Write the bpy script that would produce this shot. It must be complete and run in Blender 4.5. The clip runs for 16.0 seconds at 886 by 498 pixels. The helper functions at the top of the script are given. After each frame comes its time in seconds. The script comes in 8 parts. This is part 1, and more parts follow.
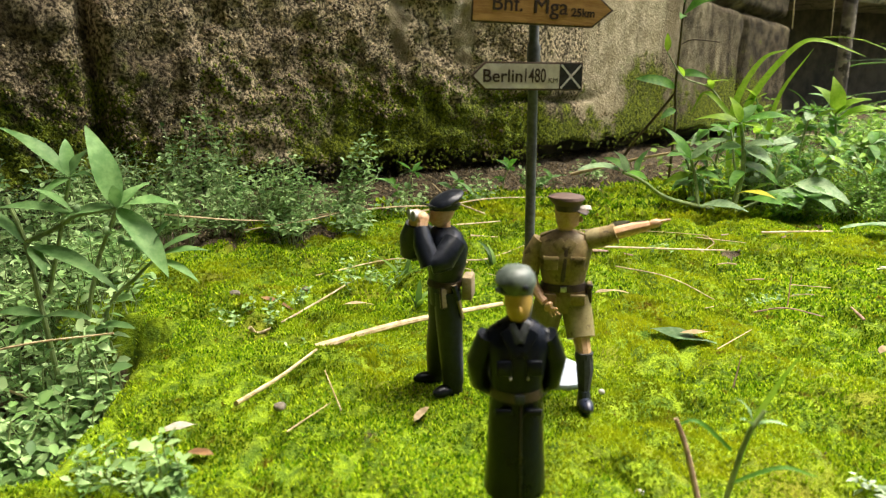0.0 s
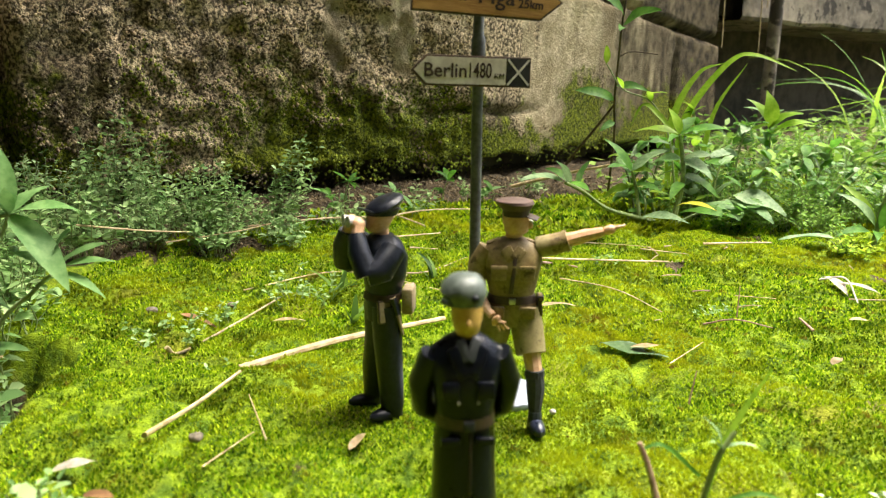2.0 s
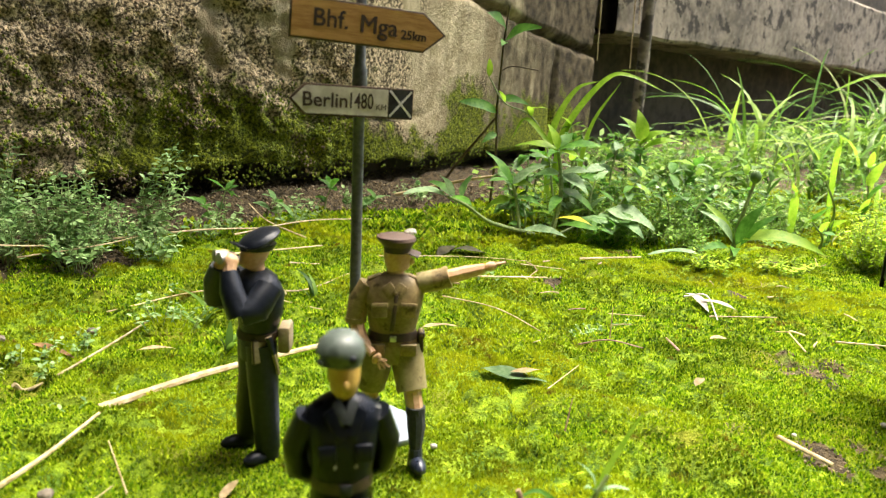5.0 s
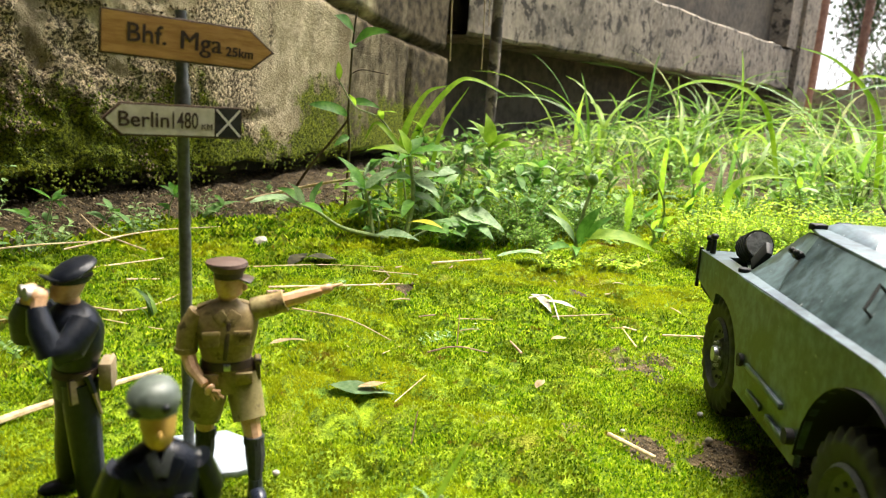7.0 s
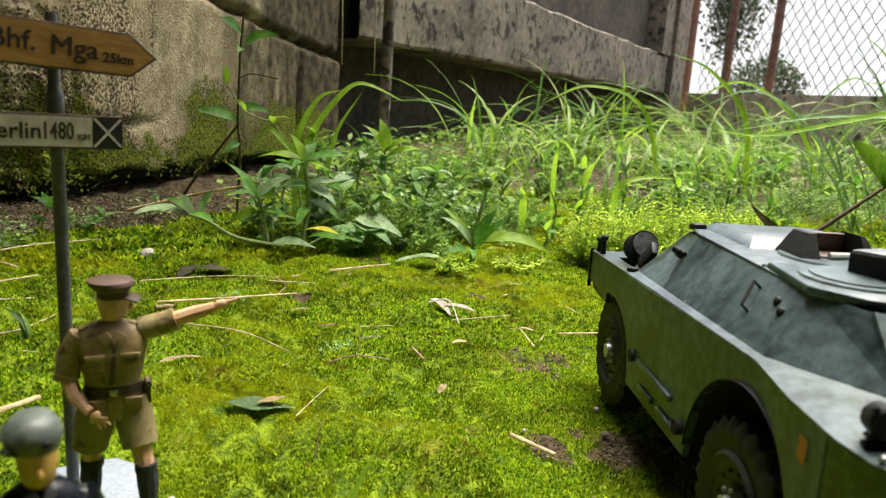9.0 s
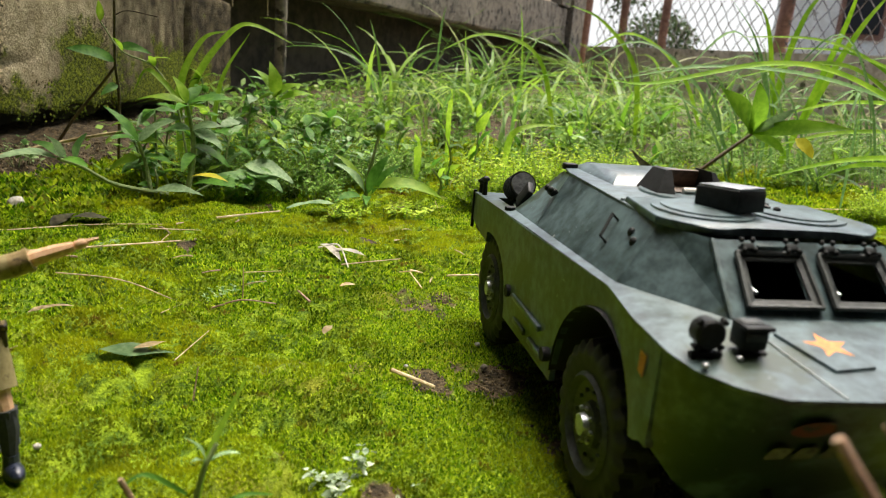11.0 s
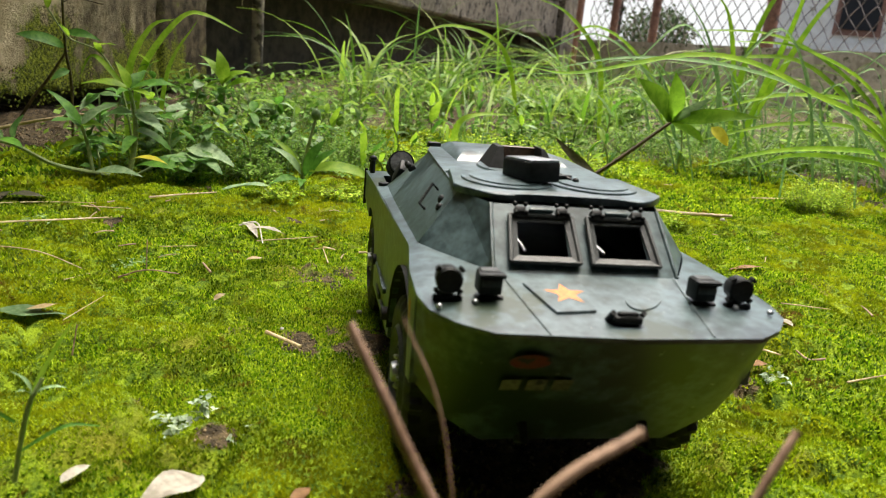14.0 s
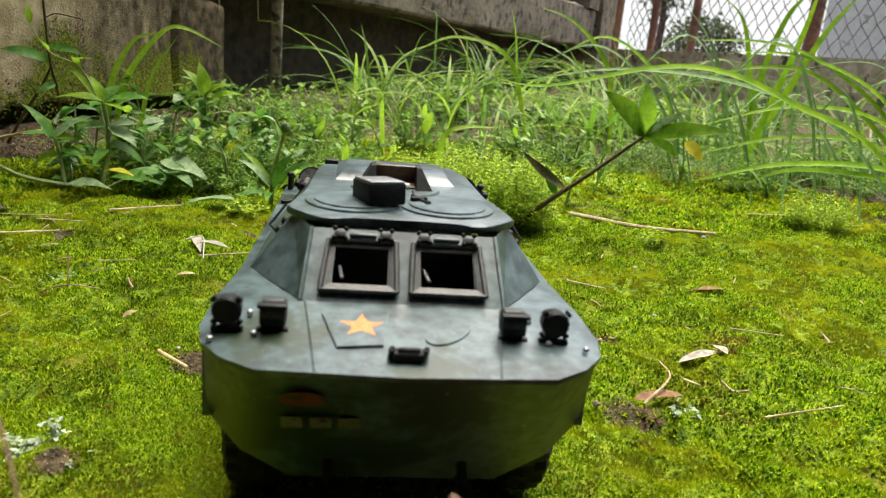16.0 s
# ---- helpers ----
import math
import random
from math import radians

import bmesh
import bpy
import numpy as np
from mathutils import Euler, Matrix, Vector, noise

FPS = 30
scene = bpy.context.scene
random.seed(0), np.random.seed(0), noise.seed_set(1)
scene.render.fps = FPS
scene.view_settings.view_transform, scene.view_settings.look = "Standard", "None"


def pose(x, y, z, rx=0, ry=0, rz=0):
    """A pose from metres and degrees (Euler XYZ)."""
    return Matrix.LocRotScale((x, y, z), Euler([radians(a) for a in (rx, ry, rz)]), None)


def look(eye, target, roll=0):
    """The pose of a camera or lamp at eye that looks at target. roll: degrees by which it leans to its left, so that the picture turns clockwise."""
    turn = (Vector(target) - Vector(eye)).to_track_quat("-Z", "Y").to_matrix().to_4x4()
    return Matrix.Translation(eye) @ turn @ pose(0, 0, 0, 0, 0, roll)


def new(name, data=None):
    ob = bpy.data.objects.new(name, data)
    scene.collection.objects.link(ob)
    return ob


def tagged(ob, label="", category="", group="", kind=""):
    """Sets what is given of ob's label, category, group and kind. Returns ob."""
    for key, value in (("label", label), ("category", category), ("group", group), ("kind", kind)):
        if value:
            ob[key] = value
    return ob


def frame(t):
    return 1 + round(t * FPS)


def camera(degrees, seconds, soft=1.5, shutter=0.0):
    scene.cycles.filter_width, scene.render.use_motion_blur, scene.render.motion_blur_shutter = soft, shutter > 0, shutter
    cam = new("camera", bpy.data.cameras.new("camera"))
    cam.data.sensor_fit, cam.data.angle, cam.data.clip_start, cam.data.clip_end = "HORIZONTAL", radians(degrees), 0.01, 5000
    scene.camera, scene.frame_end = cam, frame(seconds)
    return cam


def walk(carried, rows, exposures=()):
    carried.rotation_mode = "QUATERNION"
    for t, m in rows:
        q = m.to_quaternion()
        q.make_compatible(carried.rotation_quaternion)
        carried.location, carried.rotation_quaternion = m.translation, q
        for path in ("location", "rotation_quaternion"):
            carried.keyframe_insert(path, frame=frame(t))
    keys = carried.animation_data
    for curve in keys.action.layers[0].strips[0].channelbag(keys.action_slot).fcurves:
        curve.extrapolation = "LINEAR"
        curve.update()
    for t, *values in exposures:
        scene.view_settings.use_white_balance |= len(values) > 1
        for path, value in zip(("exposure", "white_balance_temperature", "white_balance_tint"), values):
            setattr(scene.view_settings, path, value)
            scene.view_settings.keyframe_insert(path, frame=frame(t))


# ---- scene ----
cam = camera(63.7, 16.0, soft=1.0)
LIGHTEN = [(0.0, 1.73, 6700, 10), (3.0, 1.94, 6700, 10), (6.0, 1.96, 6700, 10), (7.5, 1.77, 6700, 10), (9.0, 1.29, 6700, 10), (12.0, 1.11, 6700, 10), (14.0, 1.11, 6700, 10), (16.0, 1.11, 6700, 10)]
cam.data.dof.use_dof = True
cam.data.dof.focus_distance = 0.26
cam.data.dof.aperture_fstop = 32.0
PATH = [
    (0, (0.057, 0.033, 0.079), (-0.086, 1.967, -0.41), -0.5),
    (0.5, (0.056, 0.037, 0.077), (-0.058, 1.976, -0.401), -0.4),
    (1, (0.056, 0.041, 0.075), (-0.006, 1.982, -0.406), -0.1),
    (1.5, (0.056, 0.046, 0.074), (0.051, 1.989, -0.402), 0.4),
    (2, (0.056, 0.047, 0.074), (0.086, 1.996, -0.372), 0.5),
    (2.5, (0.057, 0.048, 0.074), (0.121, 2.004, -0.338), 0.1),
    (3, (0.057, 0.048, 0.074), (0.153, 2.01, -0.303), 0.5),
    (3.2, (0.057, 0.049, 0.073), (0.167, 2.011, -0.296), 0.5),
    (5.3, (0.057, 0.052, 0.082), (0.489, 1.951, -0.374), 3.2),
    (5.5, (0.058, 0.051, 0.082), (0.547, 1.936, -0.373), 3.3),
    (6, (0.059, 0.051, 0.085), (0.617, 1.92, -0.359), 3.5),
    (6.5, (0.061, 0.053, 0.085), (0.691, 1.901, -0.348), 3.4),
    (7, (0.063, 0.052, 0.087), (0.777, 1.868, -0.352), 3.6),
    (7.5, (0.064, 0.055, 0.088), (0.89, 1.824, -0.347), 3.5),
    (8, (0.061, 0.057, 0.085), (0.943, 1.794, -0.367), 4.0),
    (8.5, (0.063, 0.055, 0.085), (0.981, 1.778, -0.348), 3.9),
    (9, (0.063, 0.053, 0.088), (1.037, 1.751, -0.325), 3.7),
    (9.5, (0.063, 0.053, 0.087), (1.102, 1.709, -0.336), 4.4),
    (9.7, (0.063, 0.053, 0.087), (1.13, 1.686, -0.353), 4.7),
    (11.8, (0.07, 0.042, 0.085), (1.294, 1.528, -0.455), 4.8),
    (12, (0.07, 0.041, 0.085), (1.305, 1.52, -0.452), 4.9),
    (12.5, (0.075, 0.036, 0.085), (1.32, 1.504, -0.458), 5.2),
    (13, (0.078, 0.03, 0.085), (1.308, 1.503, -0.477), 5.6),
    (13.5, (0.08, 0.019, 0.088), (1.271, 1.525, -0.473), 5.1),
    (14, (0.088, 0.011, 0.087), (1.272, 1.529, -0.455), 5.4),
    (14.5, (0.097, 0.005, 0.089), (1.243, 1.551, -0.457), 5.1),
    (15, (0.106, 0.001, 0.091), (1.214, 1.572, -0.46), 4.7),
    (15.5, (0.117, -0.003, 0.09), (1.22, 1.577, -0.444), 4.7),
    (16, (0.127, -0.007, 0.092), (1.214, 1.587, -0.435), 5.1),
]
walk(cam, [(t, look(eye, target, roll)) for t, eye, target, roll in PATH], exposures=LIGHTEN)

# ---- light ----
world = bpy.data.worlds.new("sky")
scene.world = world
world.use_nodes = True
wn = world.node_tree
sky = wn.nodes.new("ShaderNodeTexSky")
sky.sky_type = "NISHITA"
sky.sun_disc = False
SUN_TO = Vector((0.27, 0.20, 0.94)).normalized()
sky.sun_elevation = math.asin(SUN_TO.z)
sky.sun_rotation = math.atan2(SUN_TO.x, SUN_TO.y)
sky.dust_density = 6.0
wn.links.new(sky.outputs["Color"], wn.nodes["Background"].inputs["Color"])
wn.nodes["Background"].inputs["Strength"].default_value = 0.15

sun = new("sun", bpy.data.lights.new("sun", "SUN"))
sun.data.energy = 3.0
sun.data.angle = radians(40)
sun.data.color = (1.0, 0.97, 0.88)
sun.matrix_world = look((0, 0, 0), -SUN_TO)

# ---- helpers for the building; all lengths below in centimetres ----
CM = 0.01


def finish(bm, name, materials, parent=None, label="", smooth=True):
    """Links a bmesh in centimetres as one mesh object."""
    bmesh.ops.scale(bm, vec=(CM, CM, CM), verts=bm.verts)
    bmesh.ops.recalc_face_normals(bm, faces=bm.faces)
    me = bpy.data.meshes.new(name)
    bm.to_mesh(me)
    bm.free()
    for m in materials if isinstance(materials, (list, tuple)) else [materials]:
        me.materials.append(m)
    if smooth:
        me.polygons.foreach_set("use_smooth", [True] * len(me.polygons))
        me.set_sharp_from_angle(angle=radians(38))
    ob = new(name, me)
    if parent:
        ob.parent = parent
    if label:
        ob["label"] = label
    return ob


def part(name, bm, material, parent, label="", smooth=True):
    return finish(bm, name, material, parent, label, smooth)


def thing(name, at, rz, label, category, group=""):
    """An Empty at the base of a thing, in centimetres and degrees."""
    ob = new(name)
    ob.empty_display_size = 0.01
    ob.matrix_basis = pose(at[0] * CM, at[1] * CM, at[2] * CM, 0, 0, rz)
    return tagged(ob, label, category, group)


def raw_mesh(name, verts, faces, material, parent=None, smooth=True):
    """A mesh from arrays in centimetres."""
    me = bpy.data.meshes.new(name)
    v = np.asarray(verts, np.float32) * CM
    f = np.asarray(faces, np.int32)
    me.vertices.add(len(v))
    me.vertices.foreach_set("co", v.ravel())
    me.loops.add(f.size)
    me.loops.foreach_set("vertex_index", f.ravel())
    me.polygons.add(len(f))
    me.polygons.foreach_set("loop_start", np.arange(0, f.size, f.shape[1], dtype=np.int32))
    me.update(calc_edges=True)
    me.validate()
    if smooth:
        me.polygons.foreach_set("use_smooth", np.ones(len(f), bool))
    for m in material if isinstance(material, (list, tuple)) else [material]:
        me.materials.append(m)
    ob = new(name, me)
    if parent:
        ob.parent = parent
    return ob


def box(bm, size, at, turn=(0, 0, 0), bevel=0.0):
    m = Matrix.LocRotScale(at, Euler([radians(a) for a in turn]), size)
    made = bmesh.ops.create_cube(bm, size=1.0, matrix=m)["verts"]
    if bevel:
        edges = list({e for v in made for e in v.link_edges})
        bmesh.ops.bevel(bm, geom=edges, offset=bevel, segments=2, affect="EDGES", profile=0.5)


def ball(bm, at, radii, turn=(0, 0, 0), n=12):
    m = Matrix.LocRotScale(at, Euler([radians(a) for a in turn]), radii)
    bmesh.ops.create_uvsphere(bm, u_segments=n, v_segments=max(6, n // 2 + 1), radius=1.0, matrix=m)


def tube(bm, points, radii, n=8, cap=True, squash=1.0):
    """A tapering tube along points."""
    pts = [Vector(p) for p in points]
    if not isinstance(radii, (list, tuple)):
        radii = [radii] * len(pts)
    rings = []
    side = None
    for i, p in enumerate(pts):
        a = (pts[min(i + 1, len(pts) - 1)] - pts[max(i - 1, 0)]).normalized()
        if side is None:
            side = a.orthogonal().normalized()
        side = (side - a * side.dot(a)).normalized()
        up = a.cross(side)
        rings.append([bm.verts.new(p + radii[i] * (math.cos(k * 2 * math.pi / n) * side + squash * math.sin(k * 2 * math.pi / n) * up)) for k in range(n)])
    for r0, r1 in zip(rings, rings[1:]):
        for k in range(n):
            bm.faces.new((r0[k], r0[(k + 1) % n], r1[(k + 1) % n], r1[k]))
    if cap:
        bm.faces.new(rings[0][::-1])
        bm.faces.new(rings[-1])


def loft(bm, sections, n=14, cap=True):
    """Rings (x, y, z, half width, half depth[, turn]) joined upwards."""
    rings = []
    for x, y, z, w, d, *turn in sections:
        c, s = math.cos(radians(turn[0] if turn else 0)), math.sin(radians(turn[0] if turn else 0))
        ring = []
        for k in range(n):
            a = 2 * math.pi * k / n
            px, py = w * math.cos(a), d * math.sin(a)
            ring.append(bm.verts.new((x + c * px - s * py, y + s * px + c * py, z)))
        rings.append(ring)
    for r0, r1 in zip(rings, rings[1:]):
        for k in range(n):
            bm.faces.new((r0[k], r0[(k + 1) % n], r1[(k + 1) % n], r1[k]))
    if cap:
        bm.faces.new(rings[0][::-1])
        bm.faces.new(rings[-1])


def prism(bm, outline, axis, lo, hi, bevel=0.0):
    """An outline of two coordinates, drawn out along the third."""
    def at(a, b, c):
        return {"x": (c, a, b), "y": (a, c, b), "z": (a, b, c)}[axis]
    low = [bm.verts.new(at(a, b, lo)) for a, b in outline]
    top = [bm.verts.new(at(a, b, hi)) for a, b in outline]
    faces = [bm.faces.new(low[::-1]), bm.faces.new(top)]
    n = len(outline)
    for k in range(n):
        faces.append(bm.faces.new((low[k], low[(k + 1) % n], top[(k + 1) % n], top[k])))
    if bevel:
        edges = list({e for f in faces[:2] for e in f.edges})
        bmesh.ops.bevel(bm, geom=edges, offset=bevel, segments=2, affect="EDGES", profile=0.5)


def polyfaces(bm, points, faces):
    vs = [bm.verts.new(p) for p in points]
    for f in faces:
        bm.faces.new([vs[i] for i in f])
    return vs


# ---- materials ----
def ramp_between(nt, fac, low, high):
    r = nt.nodes.new("ShaderNodeMapRange")
    r.inputs["From Min"].default_value, r.inputs["From Max"].default_value = low, high
    r.interpolation_type = "SMOOTHSTEP"
    nt.links.new(fac, r.inputs["Value"])
    return r.outputs["Result"]


def mixed(nt, fac, a, b):
    m = nt.nodes.new("ShaderNodeMix")
    m.data_type = "RGBA"
    if isinstance(fac, (int, float)):
        m.inputs[0].default_value = fac
    else:
        nt.links.new(fac, m.inputs[0])
    for sock, val in ((m.inputs[6], a), (m.inputs[7], b)):
        if isinstance(val, tuple):
            sock.default_value = (*val, 1)
        else:
            nt.links.new(val, sock)
    return m.outputs[2]


def noise_of(nt, scale, detail=4.0, rough=0.55, coord=None, stretch=None):
    n = nt.nodes.new("ShaderNodeTexNoise")
    n.inputs["Scale"].default_value, n.inputs["Detail"].default_value, n.inputs["Roughness"].default_value = scale, detail, rough
    if coord is None:
        coord = nt.nodes.new("ShaderNodeTexCoord").outputs["Object"]
    if stretch:
        mp = nt.nodes.new("ShaderNodeMapping")
        mp.inputs["Scale"].default_value = stretch
        nt.links.new(coord, mp.inputs["Vector"])
        coord = mp.outputs["Vector"]
    nt.links.new(coord, n.inputs["Vector"])
    return n.outputs["Fac"]


def surface(name, low, high, scale, rough=0.6, metal=0.0, bump=0.0, fine=4.0, spots=None, spot_scale=0.0, spot_cut=0.6, stretch=None, specular=0.5, through_light=0.0, object_random=0.0, rough_var=0.15, scuffs=None):
    """A surface whose colour runs between two values on two scales of noise, with fine relief and optional spots of wear."""
    mat = bpy.data.materials.new(name)
    mat.use_nodes = True
    nt = mat.node_tree
    bsdf = nt.nodes["Principled BSDF"]
    a = noise_of(nt, scale, 5.0, 0.6, stretch=stretch)
    b = noise_of(nt, scale * fine, 3.0, 0.6, stretch=stretch)
    both = nt.nodes.new("ShaderNodeMath")
    both.operation = "MULTIPLY_ADD"
    both.inputs[1].default_value = 0.45
    nt.links.new(b, both.inputs[0])
    half = nt.nodes.new("ShaderNodeMath")
    half.operation = "MULTIPLY"
    half.inputs[1].default_value = 0.55
    nt.links.new(a, half.inputs[0])
    nt.links.new(half.outputs[0], both.inputs[2])
    fac = ramp_between(nt, both.outputs[0], 0.36, 0.64)
    col = mixed(nt, fac, low, high)
    if object_random:
        rnd = nt.nodes.new("ShaderNodeObjectInfo").outputs["Random"]
        hsv = nt.nodes.new("ShaderNodeHueSaturation")
        mr = nt.nodes.new("ShaderNodeMapRange")
        mr.inputs["To Min"].default_value, mr.inputs["To Max"].default_value = 1 - object_random, 1 + object_random
        nt.links.new(rnd, mr.inputs["Value"])
        nt.links.new(mr.outputs["Result"], hsv.inputs["Value"])
        nt.links.new(col, hsv.inputs["Color"])
        col = hsv.outputs["Color"]
    if spots:
        s = ramp_between(nt, noise_of(nt, spot_scale or scale * 2, 6.0, 0.65), spot_cut, spot_cut + 0.05)
        col = mixed(nt, s, col, spots)
    if scuffs:
        s = ramp_between(nt, noise_of(nt, 420, 3.0, 0.75), 0.68, 0.74)
        col = mixed(nt, s, col, scuffs)
    nt.links.new(col, bsdf.inputs["Base Color"])
    rr = nt.nodes.new("ShaderNodeMapRange")
    rr.inputs["To Min"].default_value, rr.inputs["To Max"].default_value = max(0.02, rough - rough_var), min(1.0, rough + rough_var)
    nt.links.new(a, rr.inputs["Value"])
    nt.links.new(rr.outputs["Result"], bsdf.inputs["Roughness"])
    bsdf.inputs["Metallic"].default_value = metal
    bsdf.inputs["Specular IOR Level"].default_value = specular
    if bump:
        bp = nt.nodes.new("ShaderNodeBump")
        bp.inputs["Strength"].default_value = 0.6
        bp.inputs["Distance"].default_value = bump * CM
        nt.links.new(b, bp.inputs["Height"])
        nt.links.new(bp.outputs["Normal"], bsdf.inputs["Normal"])
    if through_light:
        tr = nt.nodes.new("ShaderNodeBsdfTranslucent")
        nt.links.new(col, tr.inputs["Color"])
        mx = nt.nodes.new("ShaderNodeMixShader")
        mx.inputs[0].default_value = through_light
        nt.links.new(bsdf.outputs[0], mx.inputs[1])
        nt.links.new(tr.outputs[0], mx.inputs[2])
        nt.links.new(mx.outputs[0], nt.nodes["Material Output"].inputs["Surface"])
    return mat


ARMOUR = surface("armour_paint", (0.012, 0.026, 0.027), (0.092, 0.142, 0.152), 38, 0.40, bump=0.008, fine=9, spots=(0.020, 0.036, 0.018), spot_scale=17, spot_cut=0.55, specular=0.5, scuffs=(0.24, 0.26, 0.26), rough_var=0.14)
for key, value in (("Coat Weight", 0.2), ("Coat Roughness", 0.3)):
    ARMOUR.node_tree.nodes["Principled BSDF"].inputs[key].default_value = value
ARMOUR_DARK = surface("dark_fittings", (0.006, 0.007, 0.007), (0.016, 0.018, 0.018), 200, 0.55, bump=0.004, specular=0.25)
RUBBER = surface("tyre_rubber", (0.006, 0.006, 0.007), (0.017, 0.017, 0.018), 120, 0.6, bump=0.01, specular=0.35)
RIM = surface("rim_paint", (0.014, 0.018, 0.017), (0.045, 0.052, 0.05), 250, 0.5, bump=0.006)
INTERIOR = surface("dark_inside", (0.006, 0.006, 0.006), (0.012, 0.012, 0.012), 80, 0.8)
CHROME = surface("worn_metal", (0.25, 0.26, 0.27), (0.5, 0.52, 0.54), 300, 0.35, metal=0.8, bump=0.004)
STAR = surface("orange_mark", (0.48, 0.15, 0.03), (0.62, 0.25, 0.07), 500, 0.6, spots=(0.2, 0.10, 0.04), spot_scale=600, spot_cut=0.6)
RED_MARK = surface("red_mark", (0.10, 0.015, 0.008), (0.16, 0.025, 0.012), 400, 0.6, spots=(0.02, 0.02, 0.015), spot_scale=500, spot_cut=0.56)
PALE_MARK = surface("pale_bars", (0.09, 0.09, 0.06), (0.17, 0.17, 0.12), 400, 0.6, spots=(0.03, 0.035, 0.03), spot_scale=500, spot_cut=0.56)
POST = surface("post_paint", (0.055, 0.062, 0.062), (0.11, 0.12, 0.12), 220, 0.5, bump=0.005)
BOARD_WOOD = surface("board_wood", (0.33, 0.16, 0.035), (0.52, 0.30, 0.085), 90, 0.6, stretch=(1, 8, 12), bump=0.004)
BOARD_CREAM = surface("board_cream", (0.50, 0.46, 0.36), (0.66, 0.62, 0.51), 160, 0.6, bump=0.004)
BOARD_EDGE = surface("board_edge", (0.05, 0.03, 0.018), (0.10, 0.06, 0.03), 260, 0.6)
INK = surface("brown_ink", (0.025, 0.014, 0.008), (0.05, 0.026, 0.014), 300, 0.7)
BLACK_PAINT = surface("black_paint", (0.012, 0.013, 0.012), (0.03, 0.03, 0.03), 300, 0.5)
WHITE_PAINT = surface("white_paint", (0.6, 0.58, 0.52), (0.75, 0.73, 0.68), 300, 0.6)
BASE_GREY = surface("base_grey", (0.20, 0.24, 0.28), (0.29, 0.34, 0.39), 260, 0.5, bump=0.004, spots=(0.45, 0.48, 0.5), spot_scale=700, spot_cut=0.64)
SKIN = surface("figure_flesh", (0.56, 0.32, 0.17), (0.68, 0.44, 0.26), 350, 0.5)
SKIN_YELLOW = surface("figure_ochre", (0.48, 0.29, 0.06), (0.58, 0.38, 0.10), 350, 0.5)
KHAKI = surface("figure_khaki", (0.19, 0.135, 0.05), (0.29, 0.215, 0.09), 260, 0.6, bump=0.008, spots=(0.10, 0.068, 0.025), spot_scale=330, spot_cut=0.58)
KHAKI_SHORTS = surface("figure_shorts", (0.21, 0.17, 0.065), (0.30, 0.25, 0.11), 260, 0.6, bump=0.006, spots=(0.13, 0.10, 0.04), spot_scale=300, spot_cut=0.6)
LEATHER = surface("figure_leather", (0.03, 0.018, 0.010), (0.06, 0.035, 0.02), 300, 0.5)
CAP_BROWN = surface("figure_cap", (0.06, 0.035, 0.025), (0.10, 0.06, 0.045), 300, 0.55)
NAVY = surface("figure_black", (0.004, 0.006, 0.010), (0.010, 0.013, 0.020), 220, 0.36, bump=0.016, specular=0.35)
COAT = surface("figure_coat", (0.002, 0.003, 0.005), (0.005, 0.0065, 0.010), 180, 0.30, bump=0.016, specular=0.22)
GREY_CAP = surface("figure_grey", (0.05, 0.065, 0.052), (0.11, 0.135, 0.115), 200, 0.5)
SILVER = surface("figure_silver", (0.22, 0.21, 0.19), (0.42, 0.40, 0.36), 300, 0.45, metal=0.3)
CANVAS = surface("figure_canvas", (0.24, 0.18, 0.10), (0.34, 0.27, 0.17), 300, 0.8)
SOCK = surface("figure_sock", (0.018, 0.022, 0.022), (0.035, 0.04, 0.04), 300, 0.8)
BOOT = surface("figure_boot", (0.01, 0.014, 0.026), (0.03, 0.037, 0.06), 300, 0.3)


# ---- ground ----
def lump(x, y, s, seed=0.0):
    return noise.noise(Vector((x / s + seed, y / s - seed, seed * 0.7)))


def pit(x, y):
    """How far a place lies inside the weedy hollow beside the moss, 0 to 1."""
    edge = -3.7 - 0.1 * (y - 19) + 0.5 * lump(x, y, 2.5, 3.1)
    if y > 24.0:
        edge -= min(4.5, (y - 24.0) * 3.5) + max(0.0, y - 26) * 0.5
    if y < 16:
        edge += (y - 16) * 0.9
    return min(1.0, max(0.0, (edge - x) / 1.0))


def ground_z(x, y):
    """Height of the ground in centimetres."""
    far = math.hypot(x - 15, y - 22)
    z = 0.35 * lump(x, y, 8, 1.3) + 0.9 * min(0.5, math.sqrt(abs(lump(x, y, 4.2, 5.1)))) + 1.05 * min(0.5, math.sqrt(abs(lump(x, y, 1.9, 2.6)))) - 0.84 + 0.06 * lump(x, y, 0.9, 8.2)
    for fx, fy, r in ((7.4, 19.6, 1.6), (4.5, 19.8, 1.6), (6.1, 14.5, 1.6), (6.6, 21.0, 1.3), (20.5, 15.5, 6.0), (19.0, 12.0, 4.5), (21.5, 18.5, 4.5)):
        d = math.hypot(x - fx, y - fy) / r
        z *= min(1.0, max(0.2, (d - 0.6) / 0.8))
    z -= (2.4 + 3.4 * math.exp(-(((x + 5.0) / 1.5) ** 2 + ((y - 23.0) / 1.1) ** 2))) * pit(x, y) ** 1.5 if far < 60 else 0.0
    if far > 55:
        z += min(3.0, (far - 55) * 0.05) * lump(x, y, 40, 2.2)
    return z


WALL_LINE = ((-95.0, -8.0), (10.0, 63.5), (42.5, 99.7))


